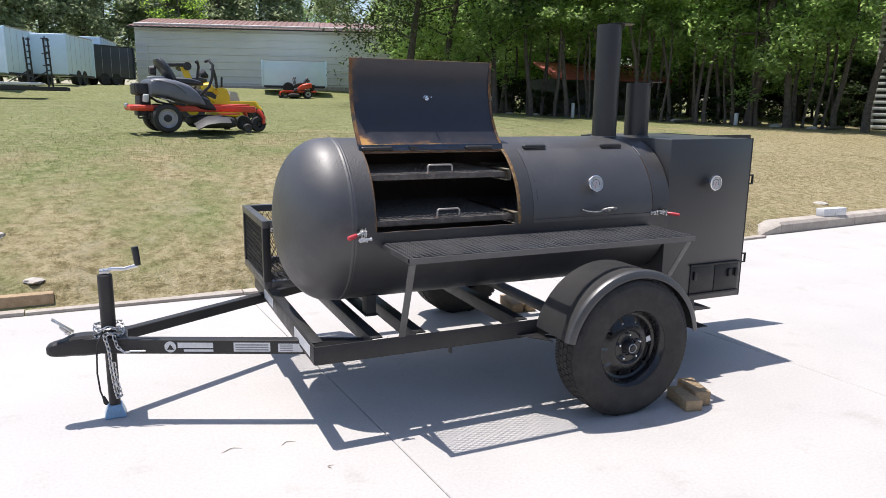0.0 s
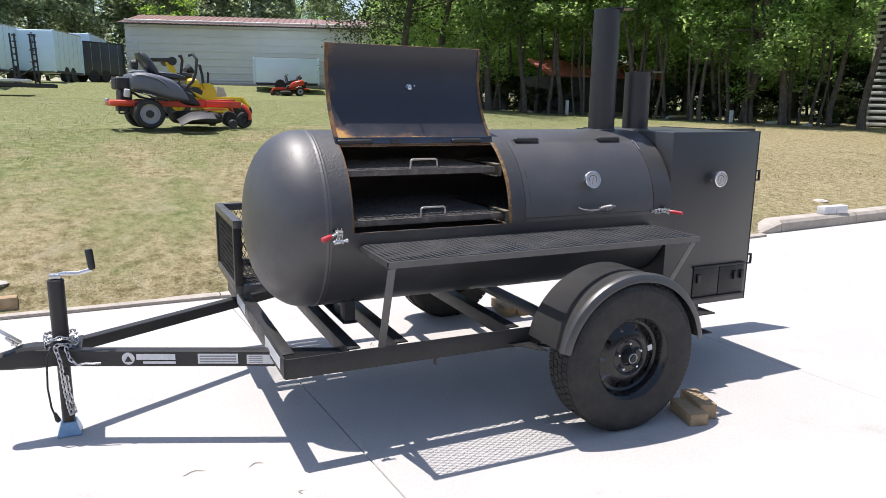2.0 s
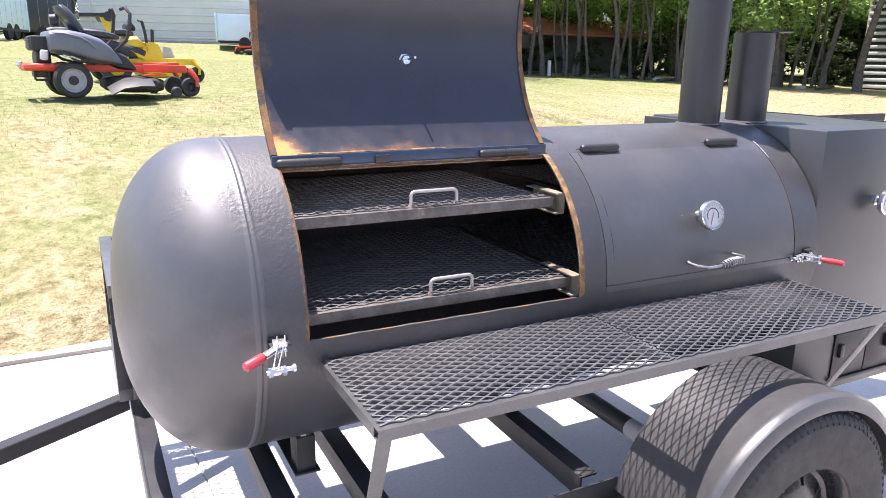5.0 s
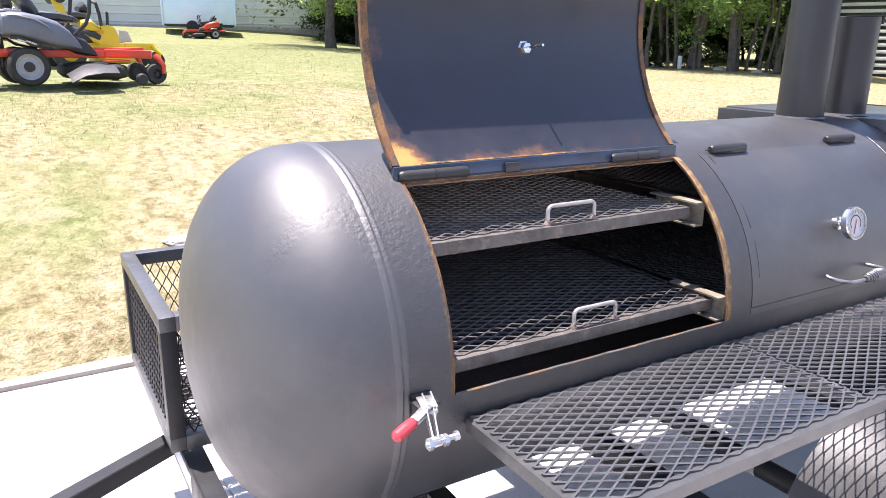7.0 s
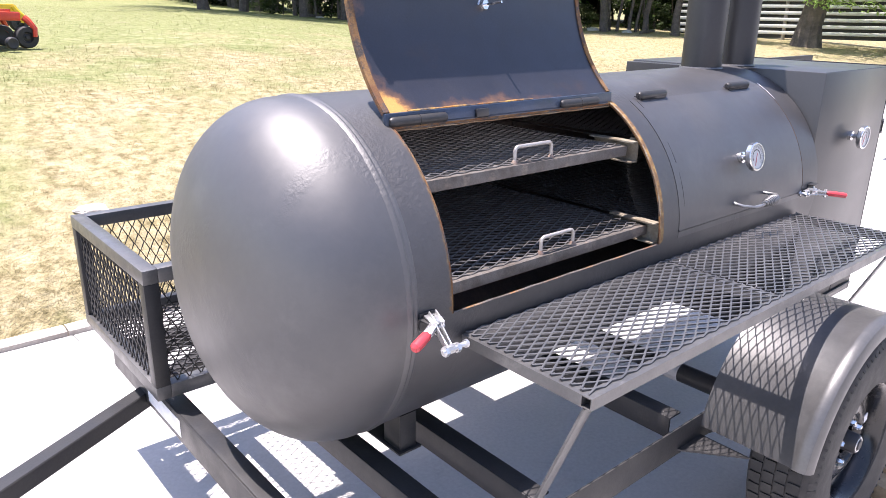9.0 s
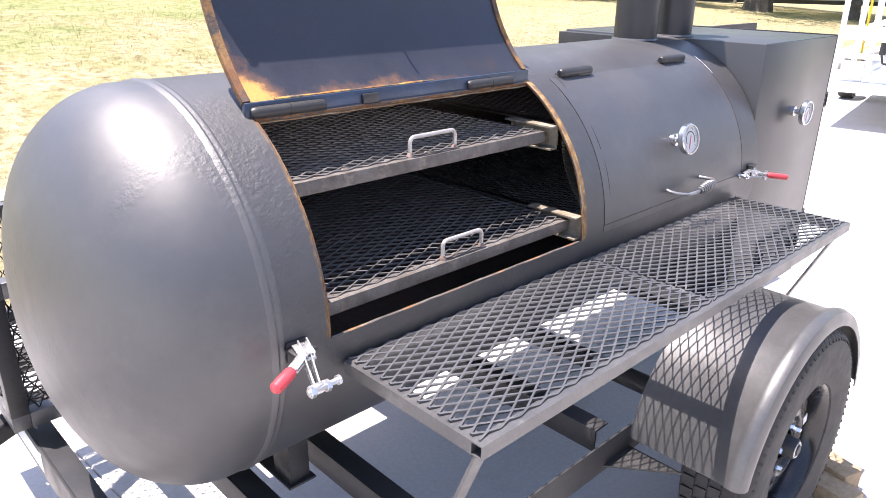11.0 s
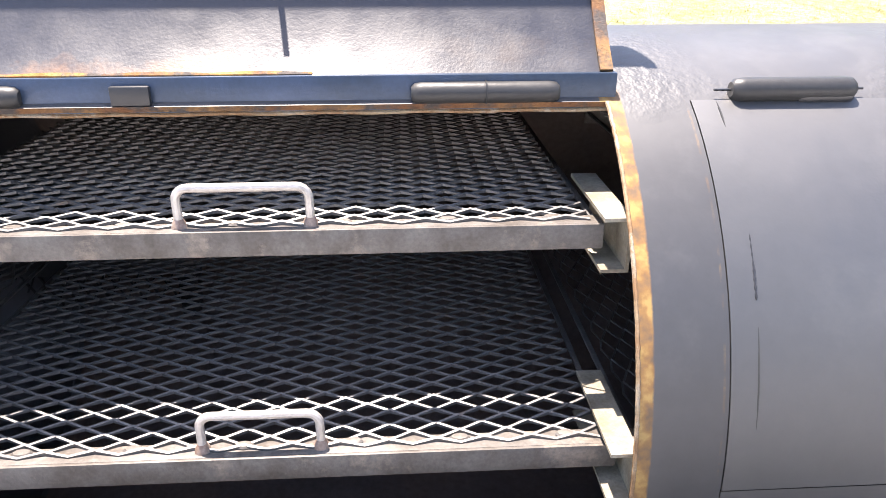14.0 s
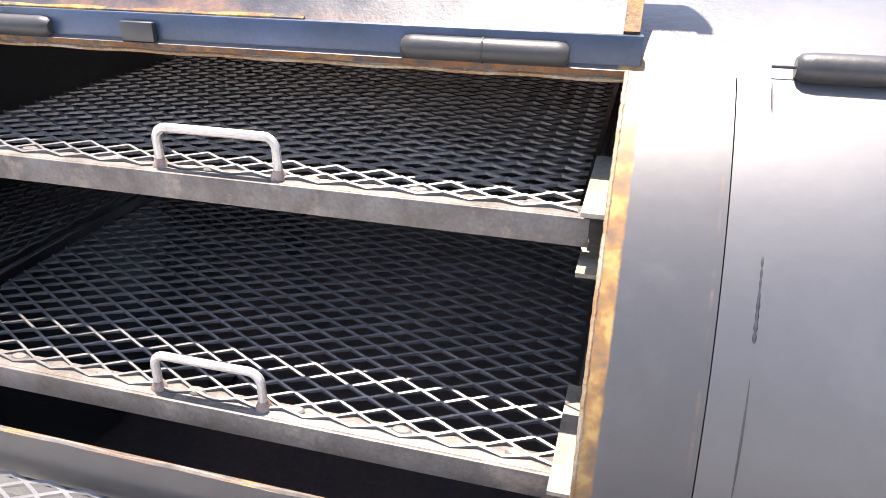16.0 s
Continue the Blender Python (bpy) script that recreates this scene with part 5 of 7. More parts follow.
def lawn_material():
    m = bpy.data.materials.new("lawn")
    m.use_nodes = True
    nt = m.node_tree
    bs = nt.nodes["Principled BSDF"]
    geo = nt.nodes.new("ShaderNodeNewGeometry")

    def noisy(s, detail=5.0, r=0.65, stretch=None):
        n = nt.nodes.new("ShaderNodeTexNoise")
        n.inputs["Scale"].default_value, n.inputs["Detail"].default_value, n.inputs["Roughness"].default_value = s, detail, r
        nt.links.new(geo.outputs["Position"], n.inputs["Vector"])
        return n.outputs["Fac"]

    def ramp(fac, stops):
        r = nt.nodes.new("ShaderNodeValToRGB")
        while len(r.color_ramp.elements) < len(stops):
            r.color_ramp.elements.new(0.5)
        for e, (pos, c) in zip(r.color_ramp.elements, stops):
            e.position, e.color = pos, (*c, 1)
        nt.links.new(fac, r.inputs["Fac"])
        return r.outputs["Color"]

    dry = ramp(noisy(11.0, 6.0, 0.7), [(0.37, (0.15, 0.124, 0.06)), (0.5, (0.272, 0.23, 0.126)), (0.63, (0.375, 0.325, 0.2))])
    green = ramp(noisy(10.0, 6.0, 0.7), [(0.36, (0.115, 0.133, 0.045)), (0.5, (0.175, 0.192, 0.078)), (0.63, (0.26, 0.258, 0.13))])
    sep = nt.nodes.new("ShaderNodeSeparateXYZ")
    nt.links.new(geo.outputs["Position"], sep.inputs[0])
    away = nt.nodes.new("ShaderNodeMapRange")
    away.inputs["From Min"].default_value, away.inputs["From Max"].default_value = 2.0, 10.5
    away.inputs["To Min"].default_value, away.inputs["To Max"].default_value = -0.17, 0.22
    slant = nt.nodes.new("ShaderNodeMath")
    slant.operation = "MULTIPLY_ADD"
    slant.inputs[1].default_value = -0.6
    nt.links.new(sep.outputs["X"], slant.inputs[0])
    nt.links.new(sep.outputs["Y"], slant.inputs[2])
    nt.links.new(slant.outputs[0], away.inputs["Value"])
    add = nt.nodes.new("ShaderNodeMath")
    nt.links.new(noisy(0.8, 7.0, 0.7), add.inputs[0])
    nt.links.new(away.outputs["Result"], add.inputs[1])
    sharp = nt.nodes.new("ShaderNodeMapRange")
    sharp.inputs["From Min"].default_value, sharp.inputs["From Max"].default_value = 0.4, 0.6
    nt.links.new(add.outputs[0], sharp.inputs["Value"])
    mx = nt.nodes.new("ShaderNodeMix")
    mx.data_type = "RGBA"
    nt.links.new(sharp.outputs["Result"], mx.inputs["Factor"])
    nt.links.new(dry, mx.inputs["A"])
    nt.links.new(green, mx.inputs["B"])
    col = mx.outputs["Result"]
    for source, lo, hi, top, tint in ((noisy(2.7, 6.0, 0.7), 0.53, 0.68, 0.5, (0.325, 0.292, 0.2)), (noisy(1.7, 6.0, 0.72), 0.55, 0.7, 0.4, (0.15, 0.165, 0.06)), (noisy(5.5, 5.0, 0.7), 0.57, 0.7, 0.5, (0.17, 0.13, 0.07))):
        r = nt.nodes.new("ShaderNodeMapRange")
        r.inputs["From Min"].default_value, r.inputs["From Max"].default_value, r.inputs["To Max"].default_value = lo, hi, top
        nt.links.new(source, r.inputs["Value"])
        patch = nt.nodes.new("ShaderNodeMix")
        patch.data_type = "RGBA"
        nt.links.new(r.outputs["Result"], patch.inputs["Factor"])
        nt.links.new(col, patch.inputs["A"])
        patch.inputs["B"].default_value = (*tint, 1)
        col = patch.outputs["Result"]
    nt.links.new(col, bs.inputs["Base Color"])
    bs.inputs["Roughness"].default_value = 0.9
    bs.inputs["Specular IOR Level"].default_value = 0.15
    b = nt.nodes.new("ShaderNodeBump")
    b.inputs["Strength"].default_value, b.inputs["Distance"].default_value = 0.8, 0.03
    nt.links.new(noisy(38.0, 3.0), b.inputs["Height"])
    nt.links.new(b.outputs["Normal"], bs.inputs["Normal"])
    return m


LAWN = lawn_material()


def sheet(name, xs_, ys_, z_of, material, label):
    verts = [(x, y, z_of(x, y)) for y in ys_ for x in xs_]
    nx = len(xs_)
    faces = [(j * nx + i, j * nx + i + 1, (j + 1) * nx + i + 1, (j + 1) * nx + i) for j in range(len(ys_) - 1) for i in range(nx - 1)]
    me = bpy.data.meshes.new(name)
    me.from_pydata(verts, [], faces)
    for p in me.polygons:
        p.use_smooth = True
    me.materials.append(material)
    return tagged(new(name, me), label, "ground", kind="structure")


gx = sorted(set([x for x in np.concatenate([np.linspace(-900, -60, 8), np.linspace(-50, -9, 16), np.arange(-8, 12, 0.28), np.linspace(12.5, 45, 34), np.linspace(60, 900, 8)])]))
gy = sorted(set([y for y in np.concatenate([np.linspace(-900, -40, 5), np.linspace(-30, 1.6, 9), np.arange(1.8, 12, 0.14), np.linspace(12.3, 60, 80), np.linspace(75, 900, 8)])]))
sheet("ground", [float(x) for x in gx], [float(y) for y in gy], lawn_z, LAWN, "sloping lawn of dry straw and green grass")


# concrete slabs with open joints
def slab(pts, parent):
    bm = B()
    plate(bm, [(x, y, -0.12) for x, y in pts], 0.12, (0, 0, 1))
    top = [e for e in bm.edges if all(v.co.z > -0.001 for v in e.verts)]
    bmesh.ops.bevel(bm, geom=top, offset=0.004, segments=1, affect="EDGES")
    return part("slab", bm, M["concrete"], parent, smooth=0)


pave = thing("pavement", (0, 0, 0), "pale concrete slabs in bright sun with narrow joints", "pavement", kind="structure")


def line_x(k, y):
    """The joints that run away from the shelf's side, one slab after another."""
    return (-0.79, 1.775, 4.55, 7.6)[k] + (-0.074, -0.085, 0.02, 0.0)[k] * (y + 0.5) if 0 <= k < 4 else (-26 + 6 * (k + 5) if k < 0 else 12 + 7 * (k - 4))


colx = [lambda y: -40.0, lambda y: -10.5, lambda y: -7.1, lambda y: -4.0] + [(lambda y, k=k: line_x(k, y)) for k in range(4)] + [lambda y: 11.0, lambda y: 15.0, lambda y: 40.0]
rowy = [-40.0, -12.0, -8.0, -4.3]
g = 0.002
for i in range(len(colx) - 1):
    for j in range(len(rowy)):
        y0 = rowy[j]
        last = j == len(rowy) - 1
        y1 = rowy[j + 1] if not last else None
        xa, xb = colx[i], colx[i + 1]
        if last:
            ya, yb = kerb_y(xa(2.1)) + 0.0, kerb_y(xb(2.1)) + 0.0
            mids = [x for x in (0.5, 5.099, 5.101) if xa(2.1) < x < xb(2.1)]
            top = [(x, kerb_y(x)) for x in mids[::-1]]
        else:
            ya = yb = y1 - g
            top = []
        slab([(xa(y0) + g, y0), (xb(y0) - g, y0), (xb(yb) - g, yb)] + top + [(xa(ya) + g, ya)], pave)
bm = B()
box(bm, (-40, -40, -0.1), (40, 2.0, -0.008))
part("joint_bed", bm, M["joint"], pave)


def kerb_run(pts, h0, h1, w=0.16):
    """Lengths of kerb along a line."""
    for a_, b_ in zip(pts, pts[1:]):
        bm = B()
        d_ = (Vector(b_) - Vector(a_)).normalized()
        n_ = Vector((-d_.y, d_.x))
        q0, q1 = Vector(a_) + d_ * 0.004, Vector(b_) - d_ * 0.004
        ring0 = [(0, -0.1), (0, h0 * 0.75), (0.03, h0), (w, h0), (w, -0.1)]
        ring1 = [(0, -0.1), (0, h1 * 0.75), (0.03, h1), (w, h1), (w, -0.1)]
        A = [bm.verts.new((*(q0 + n_ * o), z)) for o, z in ring0]
        C = [bm.verts.new((*(q1 + n_ * o), z)) for o, z in ring1]
        for k in range(4):
            bm.faces.new((A[k], C[k], C[k + 1], A[k + 1]))
        bm.faces.new(A)
        bm.faces.new(C[::-1])
        bmesh.ops.recalc_face_normals(bm, faces=bm.faces)
        part("kerb_stone", bm, M["kerb"], kerb)


kerb = thing("kerb", (0, 2.1, 0), "weathered concrete kerb along the lawn", "kerb", kind="structure")
kerb_run([(x, kerb_y(x) + 0.002) for x in (-30, -24, -18, -12, -8, -5, -2.5)], 0.035, 0.035, 0.09)
kerb_run([(x, kerb_y(x) + 0.002) for x in (-2.5, -1.0, 0.5, 2.0, 3.5, 5.09)], 0.03, 0.03, 0.08)
kerb_run([(x, kerb_y(x) + 0.01) for x in (5.11, 5.5)], 0.02, 0.14, 0.22)
kerb_run([(x, kerb_y(x) + 0.01) for x in (5.5, 7.0, 8.6, 10.2, 11.8, 13.4, 15, 18, 24, 30)], 0.14, 0.14, 0.22)

bm = B()
beam(bm, (-3.6, 2.17, 0.085), (-2.32, 2.20, 0.085), 0.09, 0.085, (0, 0, 1), 0.008)
solo("timber_beam", bm, M["wood"], (-3.0, 2.18, 0.04), "weathered wooden beam lying along the lawn's edge", "timber")
bm = B()
for k in range(2):
    box(bm, (6.4 + 0.22 * k, 2.76, 0.141), (6.61 + 0.22 * k, 2.88, 0.24), 0.008)
solo("concrete_block", bm, M["label"], (6.61, 2.82, 0.141), "pale concrete block lying on the kerb", "block")


def rock(x, y, r, flat=0.5):
    bm = B()
    bmesh.ops.create_icosphere(bm, subdivisions=3, radius=r)
    for v in bm.verts:
        v.co *= 1 + 0.35 * noise.noise(v.co * (1.6 / r) + Vector((x * 3, y * 3, 0)))
        v.co.z *= flat * 0.6
    z = lawn_z(x, y)
    bmesh.ops.translate(bm, vec=(x, y, z), verts=bm.verts)
    solo("rock", bm, M["stone"], (x, y, z - r * 0.3), "pale rough stone half sunk in the lawn", "stone", "stones in the lawn")


for x, y, r in ((-2.85, 3.15, 0.13), (-2.46, 2.4, 0.07), (-0.6, 3.0, 0.09), (-0.2, 2.5, 0.06), (0.6, 3.1, 0.06), (7.4, 3.6, 0.1)):
    rock(x, y, r)

def twig(x, y, turn, length):
    """A thin curved dry stalk lying on the concrete."""
    m = pose(x, y, 0.003, 0, 0, turn)
    bm = B()
    rod(bm, [m @ Vector((length * (k / 6 - 0.5), 0.012 * math.sin(k * 0.9 + x), 0)) for k in range(7)], [0.0006, 0.0014, 0.0017, 0.0016, 0.0014, 0.0011, 0.0005], 5)
    solo("twig", bm, M["straw"], (x, y, 0.001), "thin dry twig lying on the pale concrete", "twig", "twigs on the concrete")


for x, y, turn, length in ((-1.46, -0.51, 4, 0.09), (-1.22, -0.54, 8, 0.07), (-1.1, -0.82, 60, 0.03), (-0.45, 0.62, 20, 0.1), (-0.3, 0.68, 95, 0.06), (2.9, 0.9, 30, 0.08)):
    twig(x, y, turn, length)


# wooden chocks behind the wheels
def chock(x, y, turn, z=0.0, size=(0.29, 0.084, 0.066)):
    m = pose(x, y, z, 0, 0, turn)
    bm = B()
    box(bm, (-size[0] / 2, -size[1] / 2, 0.0005), (size[0] / 2, size[1] / 2, size[2]), 0.004, m)
    solo("wood_block", bm, M["wood"], (x, y, z), "sawn lumber block used as a wheel chock on concrete", "wood block", "wheel chocks")


chock(0.752, -0.886, 76, size=(0.2, 0.09, 0.058))
chock(0.846, -0.85, 74, size=(0.2, 0.086, 0.075))
chock(0.80, 1.0, 80)
chock(0.90, 1.0, 83)


# ---- grass ----
def grass(name, count, x0, x1, y0, y1, hmin, hmax, width, near, seed):
    rng = np.random.default_rng(seed)
    u = rng.random(count * 2)
    y = y0 + (y1 - y0) * rng.random(count * 2) ** near
    x = x0 + (x1 - x0) * u
    keep = [i for i in range(count * 2) if y[i] > kerb_y(x[i]) + 0.12][:count]
    verts, faces = [], []
    for i in keep:
        px, py = float(x[i]), float(y[i])
        z = lawn_z(px, py) - 0.01
        a = rng.random() * 6.283
        h = hmin + (hmax - hmin) * rng.random() ** 2
        lean = h * (0.3 + 1.1 * rng.random())
        la = rng.random() * 6.283
        w = width * (0.6 + 0.8 * rng.random())
        n0 = len(verts)
        verts += [(px - w * math.cos(a), py - w * math.sin(a), z), (px + w * math.cos(a), py + w * math.sin(a), z), (px + lean * math.cos(la), py + lean * math.sin(la), z + h)]
        faces.append((n0, n0 + 1, n0 + 2))
    me = bpy.data.meshes.new(name)
    me.from_pydata(verts, [], faces)
    me.materials.append(GRASS)
    tagged(new(name, me), "dry straw and green grass blades of the lawn", "grass", kind="stuff")


GRASS = LAWN.copy()
GRASS.name = "grass_blades"
gt = GRASS.node_tree
src = gt.nodes["Principled BSDF"].inputs["Base Color"].links[0].from_socket
hs = gt.nodes.new("ShaderNodeHueSaturation")
mr = gt.nodes.new("ShaderNodeMapRange")
mr.inputs["To Min"].default_value, mr.inputs["To Max"].default_value = 0.72, 1.35
gt.links.new(gt.nodes["New Geometry"].outputs["Random Per Island"] if "New Geometry" in gt.nodes else gt.nodes["Geometry"].outputs["Random Per Island"], mr.inputs["Value"])
gt.links.new(mr.outputs["Result"], hs.inputs["Value"])
gt.links.new(src, hs.inputs["Color"])
gt.links.new(hs.outputs["Color"], gt.nodes["Principled BSDF"].inputs["Base Color"])
tr = gt.nodes.new("ShaderNodeBsdfTranslucent")
mx = gt.nodes.new("ShaderNodeMixShader")
mx.inputs["Fac"].default_value = 0.4
gt.links.new(hs.outputs["Color"], tr.inputs["Color"])
gt.links.new(gt.nodes["Principled BSDF"].outputs[0], mx.inputs[1])
gt.links.new(tr.outputs[0], mx.inputs[2])
gt.links.new(mx.outputs[0], gt.nodes["Material Output"].inputs["Surface"])
grass("grass", 190000, -5, 5.5, 2.05, 8, 0.012, 0.04, 0.0016, 1.5, 1)
grass("grass", 80000, -9, 22, 5, 26, 0.018, 0.05, 0.0045, 1.3, 2)
grass("grass", 35000, 4, 14, 2.5, 8, 0.015, 0.045, 0.0028, 1.3, 3)


# ---- far things ----
def corrugated(bm, a_, b_, z0, z1, rib, depth, horizontal=True):
    """A ribbed sheet wall with a little thickness from a_ to b_ on the plan."""
    a_, b_ = Vector(a_), Vector(b_)
    d_ = (b_ - a_).normalized()
    n_ = Vector((d_.y, -d_.x))
    if horizontal:
        zs = []
        z = z0
        while z < z1:
            zs += [(z, 0), (z + rib * 0.72, 0), (z + rib * 0.8, depth), (z + rib * 0.95, depth)]
            z += rib
        zs.append((z, 0))
        A = [bm.verts.new((*(a_ + n_ * o), zz)) for zz, o in zs]
        C = [bm.verts.new((*(b_ + n_ * o), zz)) for zz, o in zs]
    else:
        L, s, zs = (b_ - a_).length, 0.0, []
        while s < L:
            zs += [(s, 0), (s + rib * 0.7, 0), (s + rib * 0.8, depth), (s + rib * 0.92, depth)]
            s += rib
        A = [bm.verts.new((*(a_ + d_ * q + n_ * o), z0)) for q, o in zs]
        C = [bm.verts.new((*(a_ + d_ * q + n_ * o), z1)) for q, o in zs]
    for k in range(len(A) - 1):
        bm.faces.new((A[k], C[k], C[k + 1], A[k + 1]))
    return bm


# the long metal building behind the mowers
bld = thing("metal_building", (-0.3, 48.5, 1.6), "long beige metal building with a low brown metal roof", "building")
W0, W1, W2 = Vector((-0.35, 48.6)), Vector((20.8, 42.0)), Vector((2.3, 57.1))
bm = B()
corrugated(bm, W0, W1, 1.8, 6.08, 0.46, 0.035)
part("long_wall", bm, M["siding"], bld, "beige horizontally ribbed siding", smooth=0)
bm = B()
corrugated(bm, W2, W0, 1.8, 6.08, 0.46, 0.035)
part("end_wall", bm, M["siding"], bld, smooth=0)
dw = (W1 - W0).normalized()
nw = Vector((-dw.y, dw.x))
bm = B()
e0, e1 = W0 - dw * 0.35 - nw * 0.4, W1 + dw * 0.3 - nw * 0.4
r0, r1 = W0 - dw * 0.2 + nw * 4.3, W1 + nw * 4.3
n_ribs = 60
low, high = [], []
for k in range(n_ribs + 1):
    for off in (0.0, 0.05):
        s = min((k + (0.8 if off else 0.0)) / n_ribs, 1.0)
        low.append(bm.verts.new((*(e0.lerp(e1, s)), 6.14 + off)))
        high.append(bm.verts.new((*(r0.lerp(r1, s)), 7.1 + off)))
for k in range(len(low) - 1):
    bm.faces.new((low[k], low[k + 1], high[k + 1], high[k]))
part("roof", bm, M["roof"], bld, "brown ribbed metal roof", smooth=0)
bm = B()
beam(bm, (*e0, 6.1), (*e1, 6.1), 0.08, 0.08)
part("gutter", bm, M["dark"], bld)
bm = B()
beam(bm, (*(W0 + dw * 0.7 - nw * 0.06), 1.9), (*(W0 + dw * 0.7 - nw * 0.06), 5.1), 0.08, 0.08, (0, 1, 0))
part("downpipe", bm, M["siding"], bld)
bm = B()
beam(bm, (*(W0 - nw * 0.05), 2.2), (*(W1 - nw * 0.05), 2.2), 0.06, 0.6)
part("plinth", bm, M["kerb"], bld)


def cargo_trailer(at, turn, length, width, height, skin_mat, label, doors=True):
    """An enclosed box trailer: body, corner trims, door seams, roof edge, wheels."""
    ob = thing("cargo_trailer", at, label, "cargo trailer", "parked cargo trailers")
    m = Matrix.Translation(at) @ Matrix.Rotation(radians(turn), 4, "Z")
    L, Wd = length / 2, width / 2
    bm = B()
    box(bm, (-L, -Wd, 0.42), (L, Wd, 0.42 + height), 0.06, m)
    part("body", bm, skin_mat, ob)
    for sx in (-1, 1):
        for sy in (-1, 1):
            bm = B()
            box(bm, (sx * L - 0.05, sy * Wd - 0.05, 0.4), (sx * L + 0.05, sy * Wd + 0.05, 0.44 + height), 0.02, m)
            part("corner_trim", bm, skin_mat, ob)
    for sy in (-1, 1):
        for z0, z1 in ((0.40 + height, 0.45 + height), (0.36, 0.46)):
            bm = B()
            box(bm, (-L + 0.06, sy * (Wd + 0.012) - 0.02, z0), (L - 0.06, sy * (Wd + 0.012) + 0.02, z1), 0, m)
            part("edge_rail", bm, M["grey"] if skin_mat is M["white"] and z1 > 1 else M["dark"], ob)
    for k in range(int(length / 0.6) if doors else 0):
        x = -L + 0.6 * (k + 1)
        for sy in (-1, 1):
            bm = B()
            box(bm, (x - 0.006, sy * Wd - 0.006, 0.46), (x + 0.006, sy * Wd + 0.006, 0.38 + height), 0, m)
            part("panel_seam", bm, M["grey"], ob)
    if doors:
        for sx in (-1, 1):
            bm = B()
            for y in (-0.02, 0.02):
                box(bm, (sx * (L + 0.012) - 0.01, y - 0.006 + sx * 0, 0.5), (sx * (L + 0.012) + 0.01, y + 0.006, 0.3 + height), 0, m)
            for z in (0.8, 1.3, 0.2 + height):
                box(bm, (sx * (L + 0.02) - 0.012, -0.16, z - 0.02), (sx * (L + 0.02) + 0.012, 0.16, z + 0.02), 0, m)
            part("door_hardware", bm, M["dark"], ob)
    for sy in (-1, 1):
        for x in (-0.4, 0.4):
            bm = B()
            lathe(bm, [(0.0, 0.09), (0.2, 0.09), (0.22, 0.1), (0.32, 0.1), (0.34, 0.06), (0.34, -0.08), (0.0, -0.08)], m @ along((x, sy * (Wd - 0.08), 0.34), (0, sy, 0)), 20)
            part("wheel", bm, M["rubber"], ob)
    return ob


def on_lawn(x, y):
    return (x, y, lawn_z(x, y) + 0.0)


cargo_trailer(on_lawn(8.75, 43.1), -13, 3.9, 2.0, 1.55, M["white"], "white enclosed cargo trailer parked before the beige building", False)
cargo_trailer(on_lawn(-3.95, 35.0), 74, 3.6, 1.7, 1.75, M["white"], "white enclosed cargo trailer parked on the lawn")
cargo_trailer(on_lawn(-6.0, 33.8), 74, 5.0, 2.0, 1.85, M["white"], "white enclosed cargo trailer with rounded front")
cargo_trailer(on_lawn(-2.6, 43.5), 40, 3.4, 2.1, 1.75, M["darksheet"], "dark grey enclosed cargo trailer")
cargo_trailer(on_lawn(-3.0, 47.5), 80, 5.0, 2.1, 2.3, M["white"], "white enclosed cargo trailer behind the dark one")

# flat equipment trailer with its ramps standing up
fx, fy = -5.1, 28.2
fz = lawn_z(fx, fy)
flat = thing("flatbed_trailer", (fx, fy, fz), "low flatbed trailer with two black ramps folded up", "flatbed trailer")
bm = B()
box(bm, (-9.5, fy - 0.9, fz + 0.5), (-4.25, fy + 0.9, fz + 0.6), 0.02)
part("deck", bm, M["label"], flat, "pale deck")
bm = B()
for y in (fy - 0.9, fy + 0.9):
    beam(bm, (-9.5, y, fz + 0.42), (-3.4, y, fz + 0.38), 0.08, 0.14)
part("frame", bm, M["dark"], flat)
for k, rx in enumerate((-4.58, -3.95)):
    bm = B()
    for dx in (-0.07, 0.07):
        beam(bm, (rx + dx, fy - 0.7, fz + 0.45), (rx + dx - 0.06, fy - 0.7, fz + 2.2), 0.06, 0.06, (0, 1, 0))
    for j in range(8):
        beam(bm, (rx - 0.07, fy - 0.7, fz + 0.6 + j * 0.22), (rx + 0.07, fy - 0.7, fz + 0.6 + j * 0.22), 0.05, 0.05)
    beam(bm, (rx - 0.9, fy - 0.7, fz + 0.5), (rx - 0.1, fy - 0.7, fz + 1.0), 0.04, 0.04)
    part("ramp", bm, M["dark"], flat, "black ladder ramp standing up")
for x in (-7.2, -6.4):
    bm = B()
    lathe(bm, [(0.0, 0.1), (0.2, 0.1), (0.33, 0.1), (0.35, 0.05), (0.35, -0.1), (0.0, -0.1)], along((x, fy - 1.0, fz + 0.34), (0, -1, 0)), 20)
    part("wheel", bm, M["rubber"], flat)


